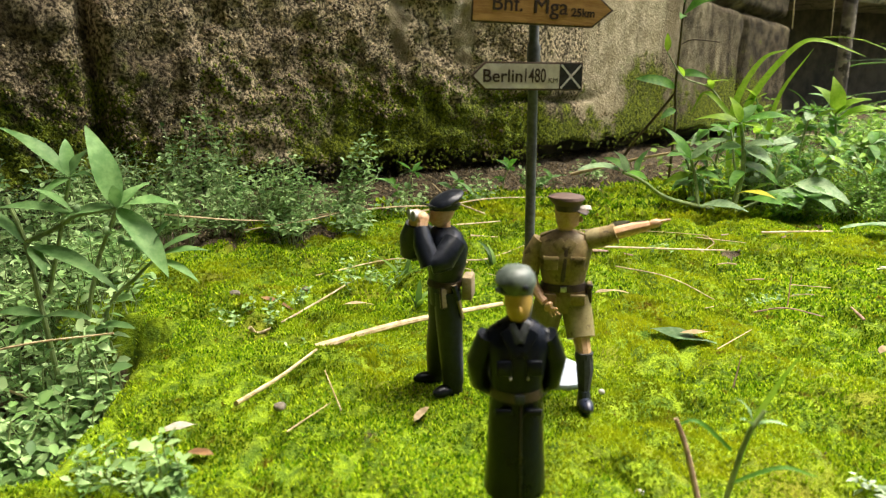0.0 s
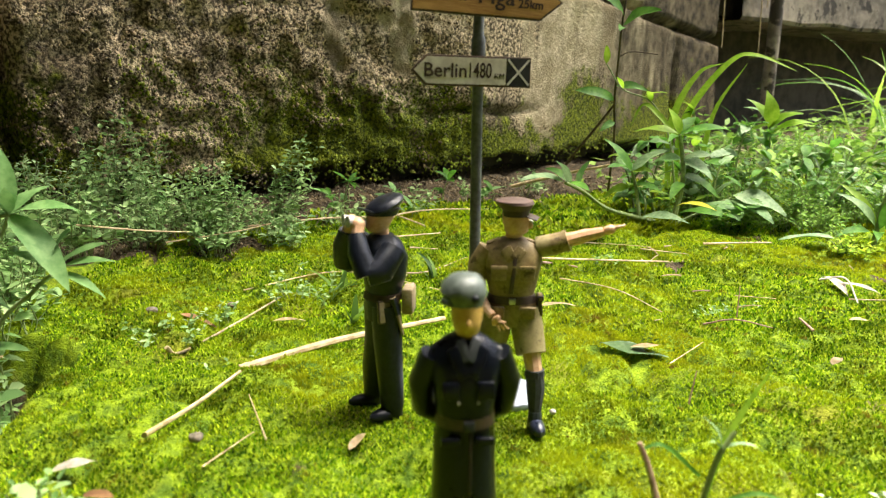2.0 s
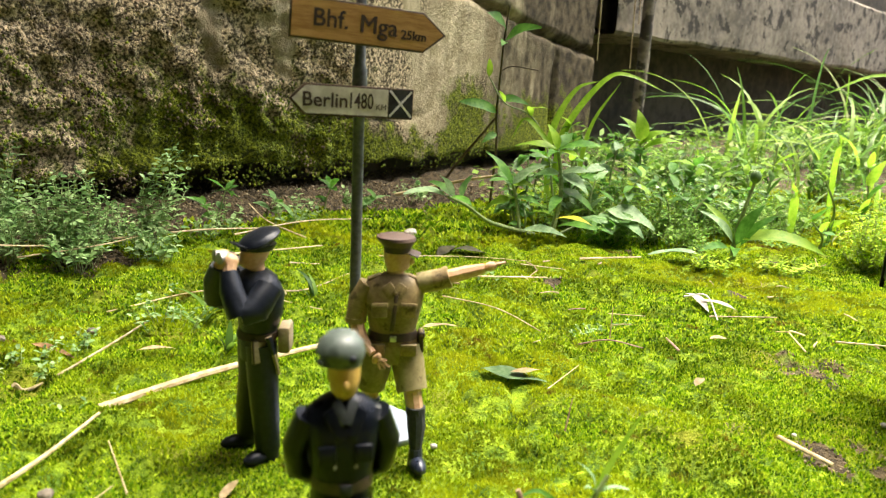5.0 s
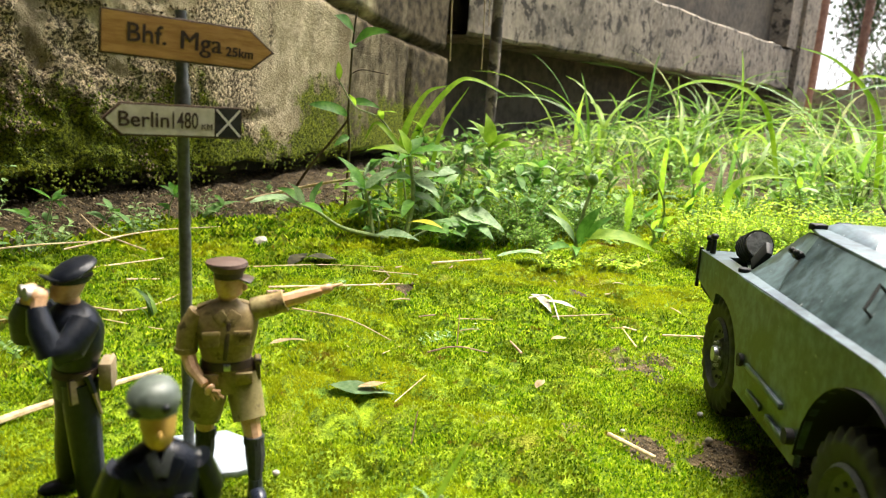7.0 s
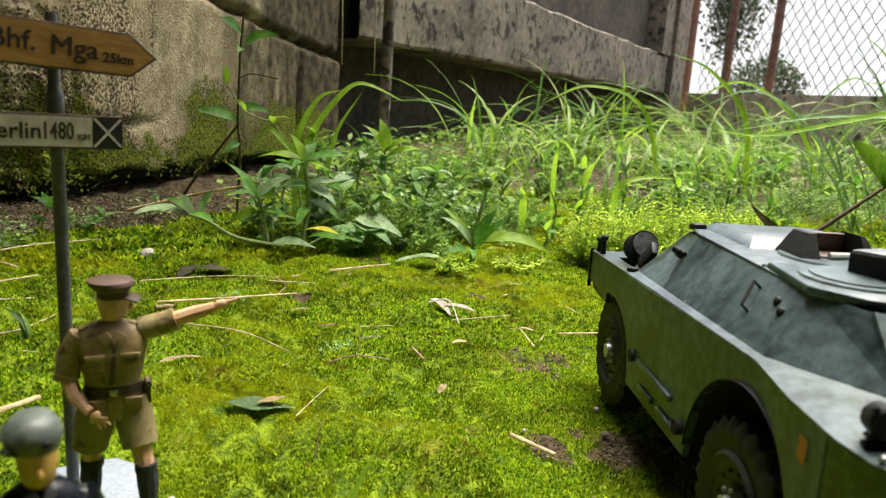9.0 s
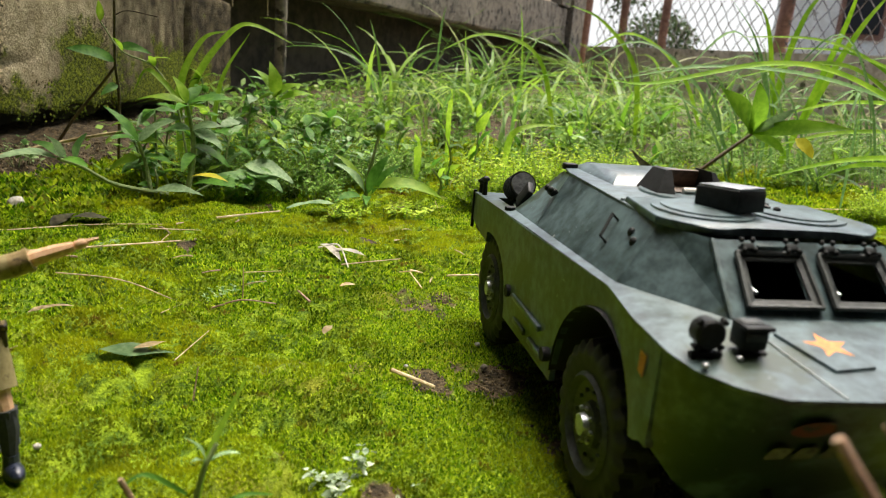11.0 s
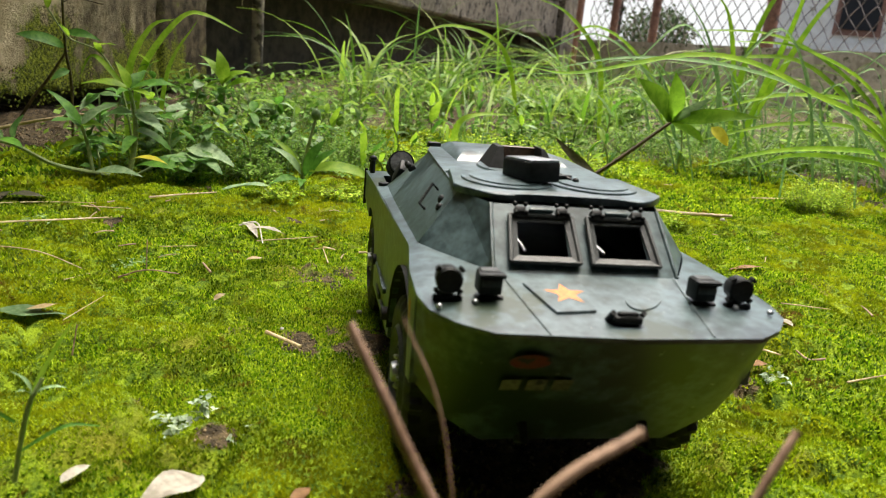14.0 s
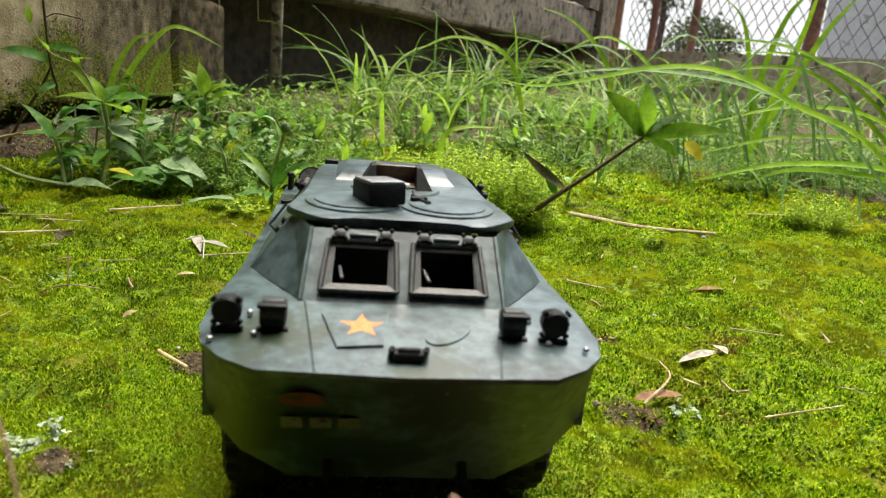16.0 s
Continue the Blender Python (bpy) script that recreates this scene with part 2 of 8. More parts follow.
def wall_gap(x, y):
    """Distance of a place from the foot of the wall."""
    best = 1e9
    for (ax, ay), (bx, by) in zip(WALL_LINE, WALL_LINE[1:]):
        dx, dy = bx - ax, by - ay
        k = min(1.0, max(0.0, ((x - ax) * dx + (y - ay) * dy) / (dx * dx + dy * dy)))
        best = min(best, math.hypot(x - ax - k * dx, y - ay - k * dy))
    return best


# First five follow the car's footprint: dark soil in place of its shade
SOIL_AND_SHADE_SPOTS = ((18.4, 8.0, 2.6, 1.0), (19.4, 10.4, 2.4, 1.0), (20.6, 13.0, 2.3, 1.0), (21.9, 15.8, 2.3, 1.0), (23.2, 18.6, 2.2, 1.0), (17.6, 18.6, 0.7, 0.8), (19.4, 18.0, 1.1, 0.9), (16.2, 20.2, 0.6, 0.45), (31.0, 16.0, 1.2, 0.7), (27.8, 11.3, 0.8, 0.6), (-10.0, 36.0, 3.0, 1.0), (-4.0, 37.5, 2.0, 0.9), (14.5, 10.0, 0.25, 0.8), (12.4, 22.0, 0.6, 0.4), (14.6, 21.4, 0.9, 0.42), (48.0, 33.0, 3.0, 0.45), (21.0, 24.0, 1.6, 0.6), (27.0, 13.5, 0.6, 0.5))


def soil(x, y):
    """How bare the ground is, 0 to 1, with dark ground put in for shade."""
    w = wall_gap(x, y) + 4.0 * lump(x, y, 6, 4.4)
    s = min(1.0, max(0.0, (13.0 - w) / 5.0))
    for sx, sy, r, k in SOIL_AND_SHADE_SPOTS:
        d = math.hypot(x - sx, y - sy) / r + 0.7 * lump(x, y, 1.2, 7.7) + 0.6 * lump(x, y, 0.45, 1.7)
        s = max(s, k * min(1.0, max(0.0, (1.25 - d) / 0.5)))
    s = max(s, 0.75 * max(0.0, min(1.0, (lump(x, y, 2.2, 9.4) - 0.66) / 0.1)))
    # Creases between cushions browned: dead moss, and relief shading put into colour
    s = max(s, 0.47 * max(0.0, 1 - abs(lump(x, y, 4.2, 5.1)) / 0.05) * min(1.0, max(0.0, (x - 6) / 6)))
    s = max(s, min(1.0, 3.0 * (pit(x, y) - 0.72)))
    # Unseen near ground darkened so it throws less light onto the car's bow
    s = max(s, min(1.0, (6.4 - y + 0.8 * lump(x, y, 3, 6.2)) / 2.5))
    far = math.hypot(x - 15, y - 22)
    s = max(s, min(0.85, (far - 46) / 22 + 0.3 * lump(x, y, 5, 3.7)))
    return s


MOSS_LOW, MOSS_HIGH = (0.05, 0.10, 0.004), (0.20, 0.29, 0.008)


def ground_material():
    mat = bpy.data.materials.new("moss_ground")
    mat.use_nodes = True
    nt = mat.node_tree
    bsdf = nt.nodes["Principled BSDF"]
    n1, n2, n3 = noise_of(nt, 28, 4), noise_of(nt, 260, 4, 0.7), noise_of(nt, 900, 3, 0.7)
    moss = mixed(nt, ramp_between(nt, n2, 0.35, 0.65), MOSS_LOW, MOSS_HIGH)
    moss = mixed(nt, ramp_between(nt, n1, 0.52, 0.72), moss, (0.15, 0.155, 0.01))
    earth = mixed(nt, ramp_between(nt, n2, 0.35, 0.68), (0.022, 0.017, 0.009), (0.115, 0.085, 0.042))
    earth = mixed(nt, ramp_between(nt, n3, 0.62, 0.70), earth, (0.28, 0.21, 0.13))
    at = nt.nodes.new("ShaderNodeAttribute")
    at.attribute_name = "soil"
    add = nt.nodes.new("ShaderNodeMath")
    add.operation = "MULTIPLY_ADD"
    add.inputs[1].default_value = 0.6
    nt.links.new(n2, add.inputs[0])
    nt.links.new(at.outputs["Fac"], add.inputs[2])
    col = mixed(nt, ramp_between(nt, add.outputs[0], 0.62, 0.92), moss, earth)
    nt.links.new(col, bsdf.inputs["Base Color"])
    bsdf.inputs["Roughness"].default_value = 0.9
    bsdf.inputs["Specular IOR Level"].default_value = 0.2
    bp = nt.nodes.new("ShaderNodeBump")
    bp.inputs["Strength"].default_value = 0.9
    bp.inputs["Distance"].default_value = 0.0012
    nt.links.new(n3, bp.inputs["Height"])
    nt.links.new(bp.outputs["Normal"], bsdf.inputs["Normal"])
    return mat


def build_ground():
    def axis(lo, hi, step):
        a = list(np.arange(lo, hi + step / 2, step))
        grow, below, above = step, a[0], a[-1]
        head, tail = [], []
        while grow < 6000:
            grow *= 1.22
            below -= grow
            above += grow
            head.append(below)
            tail.append(above)
        return np.array(head[::-1] + a + tail)
    xs, ys = axis(-40, 75, 0.6), axis(-8, 85, 0.6)
    xs = np.array(sorted(set(np.round(np.concatenate([xs, np.arange(-9, 36, 0.3)]), 3))))
    ys = np.array(sorted(set(np.round(np.concatenate([ys, np.arange(7, 32, 0.3)]), 3))))
    verts, bare = [], []
    for y in ys:
        for x in xs:
            near = -60 < x < 120 and -40 < y < 140
            verts.append((x, y, ground_z(x, y) if near else 0.0))
            bare.append(soil(x, y) if near else 0.7)
    nx = len(xs)
    i = np.arange((len(ys) - 1) * (nx - 1))
    r, c = i // (nx - 1), i % (nx - 1)
    a = r * nx + c
    ob = raw_mesh("ground", verts, np.stack([a, a + 1, a + nx + 1, a + nx], 1), ground_material())
    att = ob.data.attributes.new("soil", "FLOAT", "POINT")
    att.data.foreach_set("value", np.array(bare, np.float32))
    return tagged(ob, "uneven ground of bright green moss with bare brown soil", "ground", kind="structure")


build_ground()


# ---- walls, beam and fence ----
BARE_PLACES = ((-1.2, 11.0, 0.7, 2.8), (3.4, 11.5, 0.9, 3.4), (-5.0, 15.5, 1.3, 1.8), (-9.5, 16.0, 1.6, 1.4), (2.2, 17.0, 2.0, 1.6))


def wall_material():
    mat = bpy.data.materials.new("weathered_wall")
    mat.use_nodes = True
    nt = mat.node_tree
    bsdf = nt.nodes["Principled BSDF"]
    tc = nt.nodes.new("ShaderNodeTexCoord").outputs["Object"]
    sep = nt.nodes.new("ShaderNodeSeparateXYZ")
    nt.links.new(tc, sep.inputs[0])
    big, mid, fine = noise_of(nt, 9, 5, 0.6, tc), noise_of(nt, 60, 5, 0.65, tc), noise_of(nt, 420, 4, 0.7, tc)
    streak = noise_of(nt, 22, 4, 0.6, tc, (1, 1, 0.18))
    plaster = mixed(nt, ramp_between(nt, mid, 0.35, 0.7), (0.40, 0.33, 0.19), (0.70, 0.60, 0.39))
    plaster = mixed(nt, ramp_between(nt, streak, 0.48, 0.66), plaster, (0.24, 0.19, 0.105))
    # fine noise darkens pits and pales lumps, putting lit grain into the colour
    crust = mixed(nt, ramp_between(nt, fine, 0.42, 0.60), (0.07, 0.055, 0.03), (0.80, 0.65, 0.40))
    green = mixed(nt, ramp_between(nt, fine, 0.38, 0.66), (0.035, 0.05, 0.005), (0.27, 0.32, 0.02))

    def mul_add(a, m, c):
        n = nt.nodes.new("ShaderNodeMath")
        n.operation = "MULTIPLY_ADD"
        nt.links.new(a, n.inputs[0])
        n.inputs[1].default_value = m
        if isinstance(c, float):
            n.inputs[2].default_value = c
        else:
            nt.links.new(c, n.inputs[2])
        return n.outputs[0]
    # crust spreads towards the older blocks and up from the foot
    cover = mul_add(sep.outputs["X"], -2.3, mul_add(sep.outputs["Z"], -2.4, mul_add(big, 1.7, mul_add(streak, 2.0, -0.86))))
    # tall worn places where the plaster has stayed bare
    for px, pz, wx, wz in BARE_PLACES:
        dx = mul_add(sep.outputs["X"], 100.0 / wx, -px / wx)
        dz = mul_add(sep.outputs["Z"], 100.0 / wz, -pz / wz)
        away = nt.nodes.new("ShaderNodeVectorMath")
        away.operation = "LENGTH"
        both = nt.nodes.new("ShaderNodeCombineXYZ")
        nt.links.new(dx, both.inputs[0])
        nt.links.new(dz, both.inputs[2])
        nt.links.new(both.outputs[0], away.inputs[0])
        ragged = mul_add(mid, 1.3, mul_add(away.outputs["Value"], 1.0, -0.65))
        hole = nt.nodes.new("ShaderNodeMapRange")
        hole.inputs["From Min"].default_value = 0.8
        hole.inputs["From Max"].default_value = 1.05
        hole.inputs["To Min"].default_value = -1.3
        hole.inputs["To Max"].default_value = 0.0
        nt.links.new(ragged, hole.inputs["Value"])
        plus = nt.nodes.new("ShaderNodeMath")
        nt.links.new(cover, plus.inputs[0])
        nt.links.new(hole.outputs[0], plus.inputs[1])
        cover = plus.outputs[0]
    col = mixed(nt, ramp_between(nt, cover, 0.36, 0.56), plaster, crust)
    stain_shade = noise_of(nt, 14, 6, 0.7, tc, (1, 1, 0.45))
    # towards the corner: brown stains with the corner's shade put into the tint
    col = mixed(nt, ramp_between(nt, mul_add(sep.outputs["X"], 1.7, mul_add(stain_shade, 1.1, -0.40)), 0.40, 0.66), col, mixed(nt, ramp_between(nt, mid, 0.35, 0.65), (0.04, 0.032, 0.018), (0.155, 0.125, 0.072)))
    old = mul_add(sep.outputs["X"], -4.2, mul_add(stain_shade, 3.2, -1.88))
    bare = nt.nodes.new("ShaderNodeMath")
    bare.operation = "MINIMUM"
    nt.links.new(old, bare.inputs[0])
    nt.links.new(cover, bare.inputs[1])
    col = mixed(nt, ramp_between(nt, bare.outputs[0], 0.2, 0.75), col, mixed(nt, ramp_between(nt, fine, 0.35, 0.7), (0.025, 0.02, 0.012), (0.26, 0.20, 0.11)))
    # dark foot: damp staining and some of the wall's shade in one tint
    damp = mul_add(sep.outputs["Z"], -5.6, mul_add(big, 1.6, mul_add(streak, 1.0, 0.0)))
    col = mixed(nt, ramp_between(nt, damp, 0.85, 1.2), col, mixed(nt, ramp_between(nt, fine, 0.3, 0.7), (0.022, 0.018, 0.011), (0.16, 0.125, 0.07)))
    low = mul_add(sep.outputs["Z"], -5.0, mul_add(big, 1.5, mul_add(mid, 0.9, 0.0)))
    col = mixed(nt, ramp_between(nt, low, 0.80, 1.02), col, green)
    nt.links.new(col, bsdf.inputs["Base Color"])
    bsdf.inputs["Roughness"].default_value = 0.92
    bsdf.inputs["Specular IOR Level"].default_value = 0.2
    bp = nt.nodes.new("ShaderNodeBump")
    bp.inputs["Strength"].default_value = 1.0
    bp.inputs["Distance"].default_value = 0.003
    nt.links.new(fine, bp.inputs["Height"])
    nt.links.new(bp.outputs["Normal"], bsdf.inputs["Normal"])
    return mat


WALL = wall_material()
CONCRETE = surface("stained_concrete", (0.13, 0.11, 0.078), (0.32, 0.275, 0.20), 11, 0.9, bump=0.15, fine=8, spots=(0.045, 0.038, 0.025), spot_scale=34, spot_cut=0.54)
# Dark tone carries shade: under the beam, under the overhang, on unseen walls
DARK_WALL = surface("shade_dark_wall", (0.03, 0.025, 0.015), (0.11, 0.09, 0.058), 8, 0.9, bump=0.2, fine=7)
RUST = surface("rusty_iron", (0.17, 0.08, 0.05), (0.33, 0.18, 0.12), 60, 0.8, bump=0.03)
WIRE = surface("old_wire", (0.10, 0.085, 0.075), (0.2, 0.17, 0.15), 80, 0.6, metal=0.3)
BRICK_LOW = surface("low_wall_plaster", (0.34, 0.30, 0.20), (0.62, 0.56, 0.40), 12, 0.9, bump=0.2, spots=(0.08, 0.09, 0.03), spot_scale=20, spot_cut=0.56)
BARK = surface("bark", (0.05, 0.032, 0.022), (0.13, 0.085, 0.06), 30, 0.9, bump=0.2)


def wall_depth(x, y, z):
    """Relief of the wall's face: deep crust on the older blocks, shallow on the plaster."""
    s = x * 0.83 + y * 0.55
    old = min(1.0, max(0.10, (12 - x) / 9))
    d = old * (0.6 * lump(s, z, 6, 6.6) + 0.6 * lump(s, z, 2.1, 1.9) + 0.75 * lump(s, z, 0.95, 2.7)) + 0.5 * lump(s, z, 14, 3.3)
    # joint between two blocks
    d -= 2.4 * math.exp(-((x + 17.7 + 0.4 * lump(s, z, 4, 1.1)) / 0.5) ** 2)
    if x > 15:
        # open course joint that falls towards the corner, and an upright joint below it
        q = x - 18
        course = 17.0 - 0.2 * q + 0.002 * q * q + 0.4 * lump(s, z, 4, 4.2)
        d -= 1.9 * math.exp(-((z - course) / 0.42) ** 2) * min(1.0, (x - 15) / 3) + (0.5 if z > course else 0.0)
        if z < course:
            d -= 0.8 * math.exp(-((x - 34.0 - 0.4 * lump(s, z, 3, 1.7)) / 0.35) ** 2)
    d -= 0.9 * math.exp(-((z - 5.4 - 0.5 * lump(s, z, 4, 8.2)) / 0.3) ** 2) * min(1, max(0, (x - 0) / 6)) * min(1, max(0, (16 - x) / 4))
    return d


def wall_point(u, z):
    """A point on the wall's face, u along its foot in centimetres, and the face's normal."""
    for (ax, ay), (bx, by) in zip(WALL_LINE, WALL_LINE[1:]):
        l = math.hypot(bx - ax, by - ay)
        if u <= l or (bx, by) == WALL_LINE[-1]:
            k = u / l
            x, y = ax + (bx - ax) * k, ay + (by - ay) * k
            return x, y, (by - ay) / l, -(bx - ax) / l
        u -= l


WALL_LEN = [math.hypot(b[0] - a[0], b[1] - a[1]) for a, b in zip(WALL_LINE, WALL_LINE[1:])]


def build_wall_west():
    us = list(np.arange(0, 60, 3.0)) + list(np.arange(60, sum(WALL_LEN), 0.42)) + [sum(WALL_LEN)]
    zs = list(np.arange(0, 34, 0.42)) + [36, 40, 60, 110, 180]
    verts, faces = [], []
    for u in us:
        x, y, nx, ny = wall_point(u, 0)
        foot = 1.7 + 0.7 * lump(x, y, 4, 2.9) + 0.4 * lump(x, y, 1.5, 6.1)
        verts.append((x - 9 * nx, y - 9 * ny, foot + 0.4))
        verts.append((x - 3.0 * nx, y - 3.0 * ny, foot + 0.2))
        for z in zs:
            d = wall_depth(x, y, z + foot)
            verts.append((x + nx * d, y + ny * d, z + foot))
        verts.append((x - 14 * nx, y - 14 * ny, 181))
    n = len(zs) + 3
    for i in range(len(us) - 1):
        for k in range(n - 1):
            a = i * n + k
            faces.append((a, a + n, a + n + 1, a + 1))
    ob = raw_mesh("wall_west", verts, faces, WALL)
    tagged(ob, "weathered plastered wall crusted with dark moss and lichen", "wall", kind="structure")
    # dark sheet set back under the overhang, coloured as the shade there
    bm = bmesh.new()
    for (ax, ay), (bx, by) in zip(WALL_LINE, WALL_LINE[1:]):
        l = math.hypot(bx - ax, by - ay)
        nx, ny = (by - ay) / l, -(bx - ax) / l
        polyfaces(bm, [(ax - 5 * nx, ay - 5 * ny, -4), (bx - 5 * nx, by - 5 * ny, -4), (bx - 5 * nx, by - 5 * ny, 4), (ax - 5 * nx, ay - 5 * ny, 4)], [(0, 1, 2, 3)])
    ob = finish(bm, "foot_shade_sheet", DARK_WALL)
    tagged(ob, "dark sheet standing in for the shade under the wall", "wall", kind="structure")


build_wall_west()


def island_random(mat, colours):
    """Gives every island of a joined mesh one of a run of colours."""
    nt = mat.node_tree
    bsdf = nt.nodes["Principled BSDF"]
    rnd = nt.nodes.new("ShaderNodeNewGeometry").outputs["Random Per Island"]
    ramp = nt.nodes.new("ShaderNodeValToRGB")
    ramp.color_ramp.interpolation = "LINEAR"
    while len(ramp.color_ramp.elements) < len(colours):
        ramp.color_ramp.elements.new(0.5)
    for k, c in enumerate(colours):
        ramp.color_ramp.elements[k].position = k / (len(colours) - 1)
        ramp.color_ramp.elements[k].color = (*c, 1)
    nt.links.new(rnd, ramp.inputs[0])
    nt.links.new(ramp.outputs[0], bsdf.inputs["Base Color"])
    for n in nt.nodes:
        if n.type == "BSDF_TRANSLUCENT":
            nt.links.new(ramp.outputs[0], n.inputs["Color"])
    return mat


def build_wall_growth():
    """Small cushions of moss and lichen on the wall."""
    rng = np.random.default_rng(4)
    octa_f = np.array([(0, 2, 4), (2, 1, 4), (1, 3, 4), (3, 0, 4), (2, 0, 5), (1, 2, 5), (3, 1, 5), (0, 3, 5)])
    sets = {"brown": [], "green": []}
    for _ in range(52000):
        u, z = rng.uniform(70, WALL_LEN[0] + 22), rng.uniform(1.5, 30) * rng.uniform(0.3, 1)
        x, y, nx, ny = wall_point(u, 0)
        if x > 9 and (z > 4 or rng.random() < 0.75):
            continue
        if lump(x, z, 3.0, 7.3) < -0.12 + rng.uniform(-0.3, 0.1):
            continue
        if any(((x - px) / wx) ** 2 + ((z - pz) / wz) ** 2 < rng.uniform(0.5, 1.3) for px, pz, wx, wz in BARE_PLACES):
            continue
        d = wall_depth(x, y, z)
        g = lump(x, z, 5, 2.2) + (8.6 - z) * 0.11
        sets["green" if g + rng.uniform(-0.3, 0.3) > 0.42 else "brown"].append((x + nx * d, y + ny * d, z, nx, ny, rng.uniform(0.04, 0.14)))
    for key, colours in (("brown", [(0.022, 0.017, 0.010), (0.17, 0.13, 0.07), (0.66, 0.52, 0.30), (0.075, 0.058, 0.03)]), ("green", [(0.035, 0.055, 0.005), (0.15, 0.21, 0.012), (0.36, 0.44, 0.03), (0.08, 0.115, 0.01)])):
        v, f = [], []
        for x, y, z, nx, ny, r in sets[key]:
            c = np.array((x, y, z))
            n, t = np.array((nx, ny, 0.15)), np.array((-ny, nx, 0))
            jit = rng.uniform(0.6, 1.25, 6)
            ax = [t, -t, (0, 0, 1), (0, 0, -1), n, -n]
            b = len(v)
            for q in range(6):
                v.append(c + r * jit[q] * np.array(ax[q]) * (0.9 if q == 4 else 1.0))
            f.extend((octa_f + b).tolist())
        mat = surface("wall_moss_" + key, (0.03, 0.03, 0.01), (0.1, 0.1, 0.03), 300, 0.95, bump=0.03)
        ob = raw_mesh("wall_moss", v, f, island_random(mat, colours), smooth=False)
        tagged(ob, "small cushions of %s moss on the wall" % key, "moss", kind="stuff")


build_wall_growth()


def along_north(s, out, z):
    """A point of the far wall: s along it from the inner corner, out towards the camera."""
    dx, dy = 0.843, 0.538
    return (50 + s * dx + out * dy, 108 + s * dy - out * dx, z)


def slab(bm, s0, s1, o0, o1, z0, z1):
    p = [along_north(s, o, z) for s in (s0, s1) for o in (o0, o1) for z in (z0, z1)]
    polyfaces(bm, p, [(0, 1, 3, 2), (4, 6, 7, 5), (0, 4, 5, 1), (2, 3, 7, 6), (0, 2, 6, 4), (1, 5, 7, 3)])


def build_north():
    # shade under the beam is put into this wall's dark tone
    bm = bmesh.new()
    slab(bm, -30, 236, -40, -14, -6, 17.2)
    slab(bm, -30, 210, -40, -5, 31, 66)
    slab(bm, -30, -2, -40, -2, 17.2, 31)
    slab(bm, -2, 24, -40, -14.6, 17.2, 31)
    tagged(finish(bm, "wall_north", DARK_WALL, smooth=False), "wall behind a concrete beam, its shade put into a dark colour", "wall", kind="structure")
    # beam with worn edges
    ss = np.arange(-4, 212, 3.0)
    prof = [(-14, 16.6), (0.6, 16.4), (1.0, 16.9), (1.1, 20), (1.1, 26), (1.0, 30.2), (0.5, 30.7), (-14, 31)]
    v, f = [], []
    for s in ss:
        for o, z in prof:
            v.append(along_north(s, o + 0.7 * lump(s, z, 6, 1.2), z + 0.6 * lump(s, z, 9, 5.2)))
    n = len(prof)
    for i in range(len(ss) - 1):
        for k in range(n - 1):
            a = i * n + k
            f.append((a, a + n, a + n + 1, a + 1))
    beam = raw_mesh("concrete_beam", v, f, CONCRETE)
    beam.data.set_sharp_from_angle(angle=radians(25))
    tagged(beam, "long weathered grey concrete beam with dark stains", "beam", kind="structure")
    bm = bmesh.new()
    slab(bm, 212, 238, -30, 3, -6, 66)
    tagged(finish(bm, "concrete_pier", CONCRETE, smooth=False), "square grey concrete pier at the wall's end", "pier", kind="structure")
    bm = bmesh.new()
    slab(bm, 196, 213, -9, 1.5, 31, 70)
    tagged(finish(bm, "wall_panel", CONCRETE, smooth=False), "plain concrete panel above the beam", "wall", kind="structure")
    # thin pole and hanging roots in the corner
    ob_bm = bmesh.new()
    tube(ob_bm, [(51.5, 104.5, -1), (51.7, 104.5, 30), (51.4, 104.5, 70)], 0.85, 10)
    tagged(finish(ob_bm, "thin_pole", CONCRETE), "thin grey upright pole in the wall's corner", "pole")
    for k, (x, y, z0, z1) in enumerate(((39, 90, 12, 46), (45.5, 95, 11.5, 48), (46.3, 95.5, 17, 48))):
        bm = bmesh.new()
        tube(bm, [(x, y, z0), (x - 0.3, y, (z0 * 2 + z1) / 3), (x - 0.9, y + 0.2, z1), (x - 1.0, y + 4 + 9, z1 + 3)], [0.06, 0.11, 0.13, 0.13], 5)
        tagged(finish(bm, "hanging_root", DRY), "thin pale root hanging down before the wall", "root", "hanging roots")


DRY = surface("dry_straw", (0.34, 0.25, 0.12), (0.62, 0.50, 0.29), 120, 0.7, bump=0.006, stretch=(1, 1, 1), object_random=0.2)
build_north()


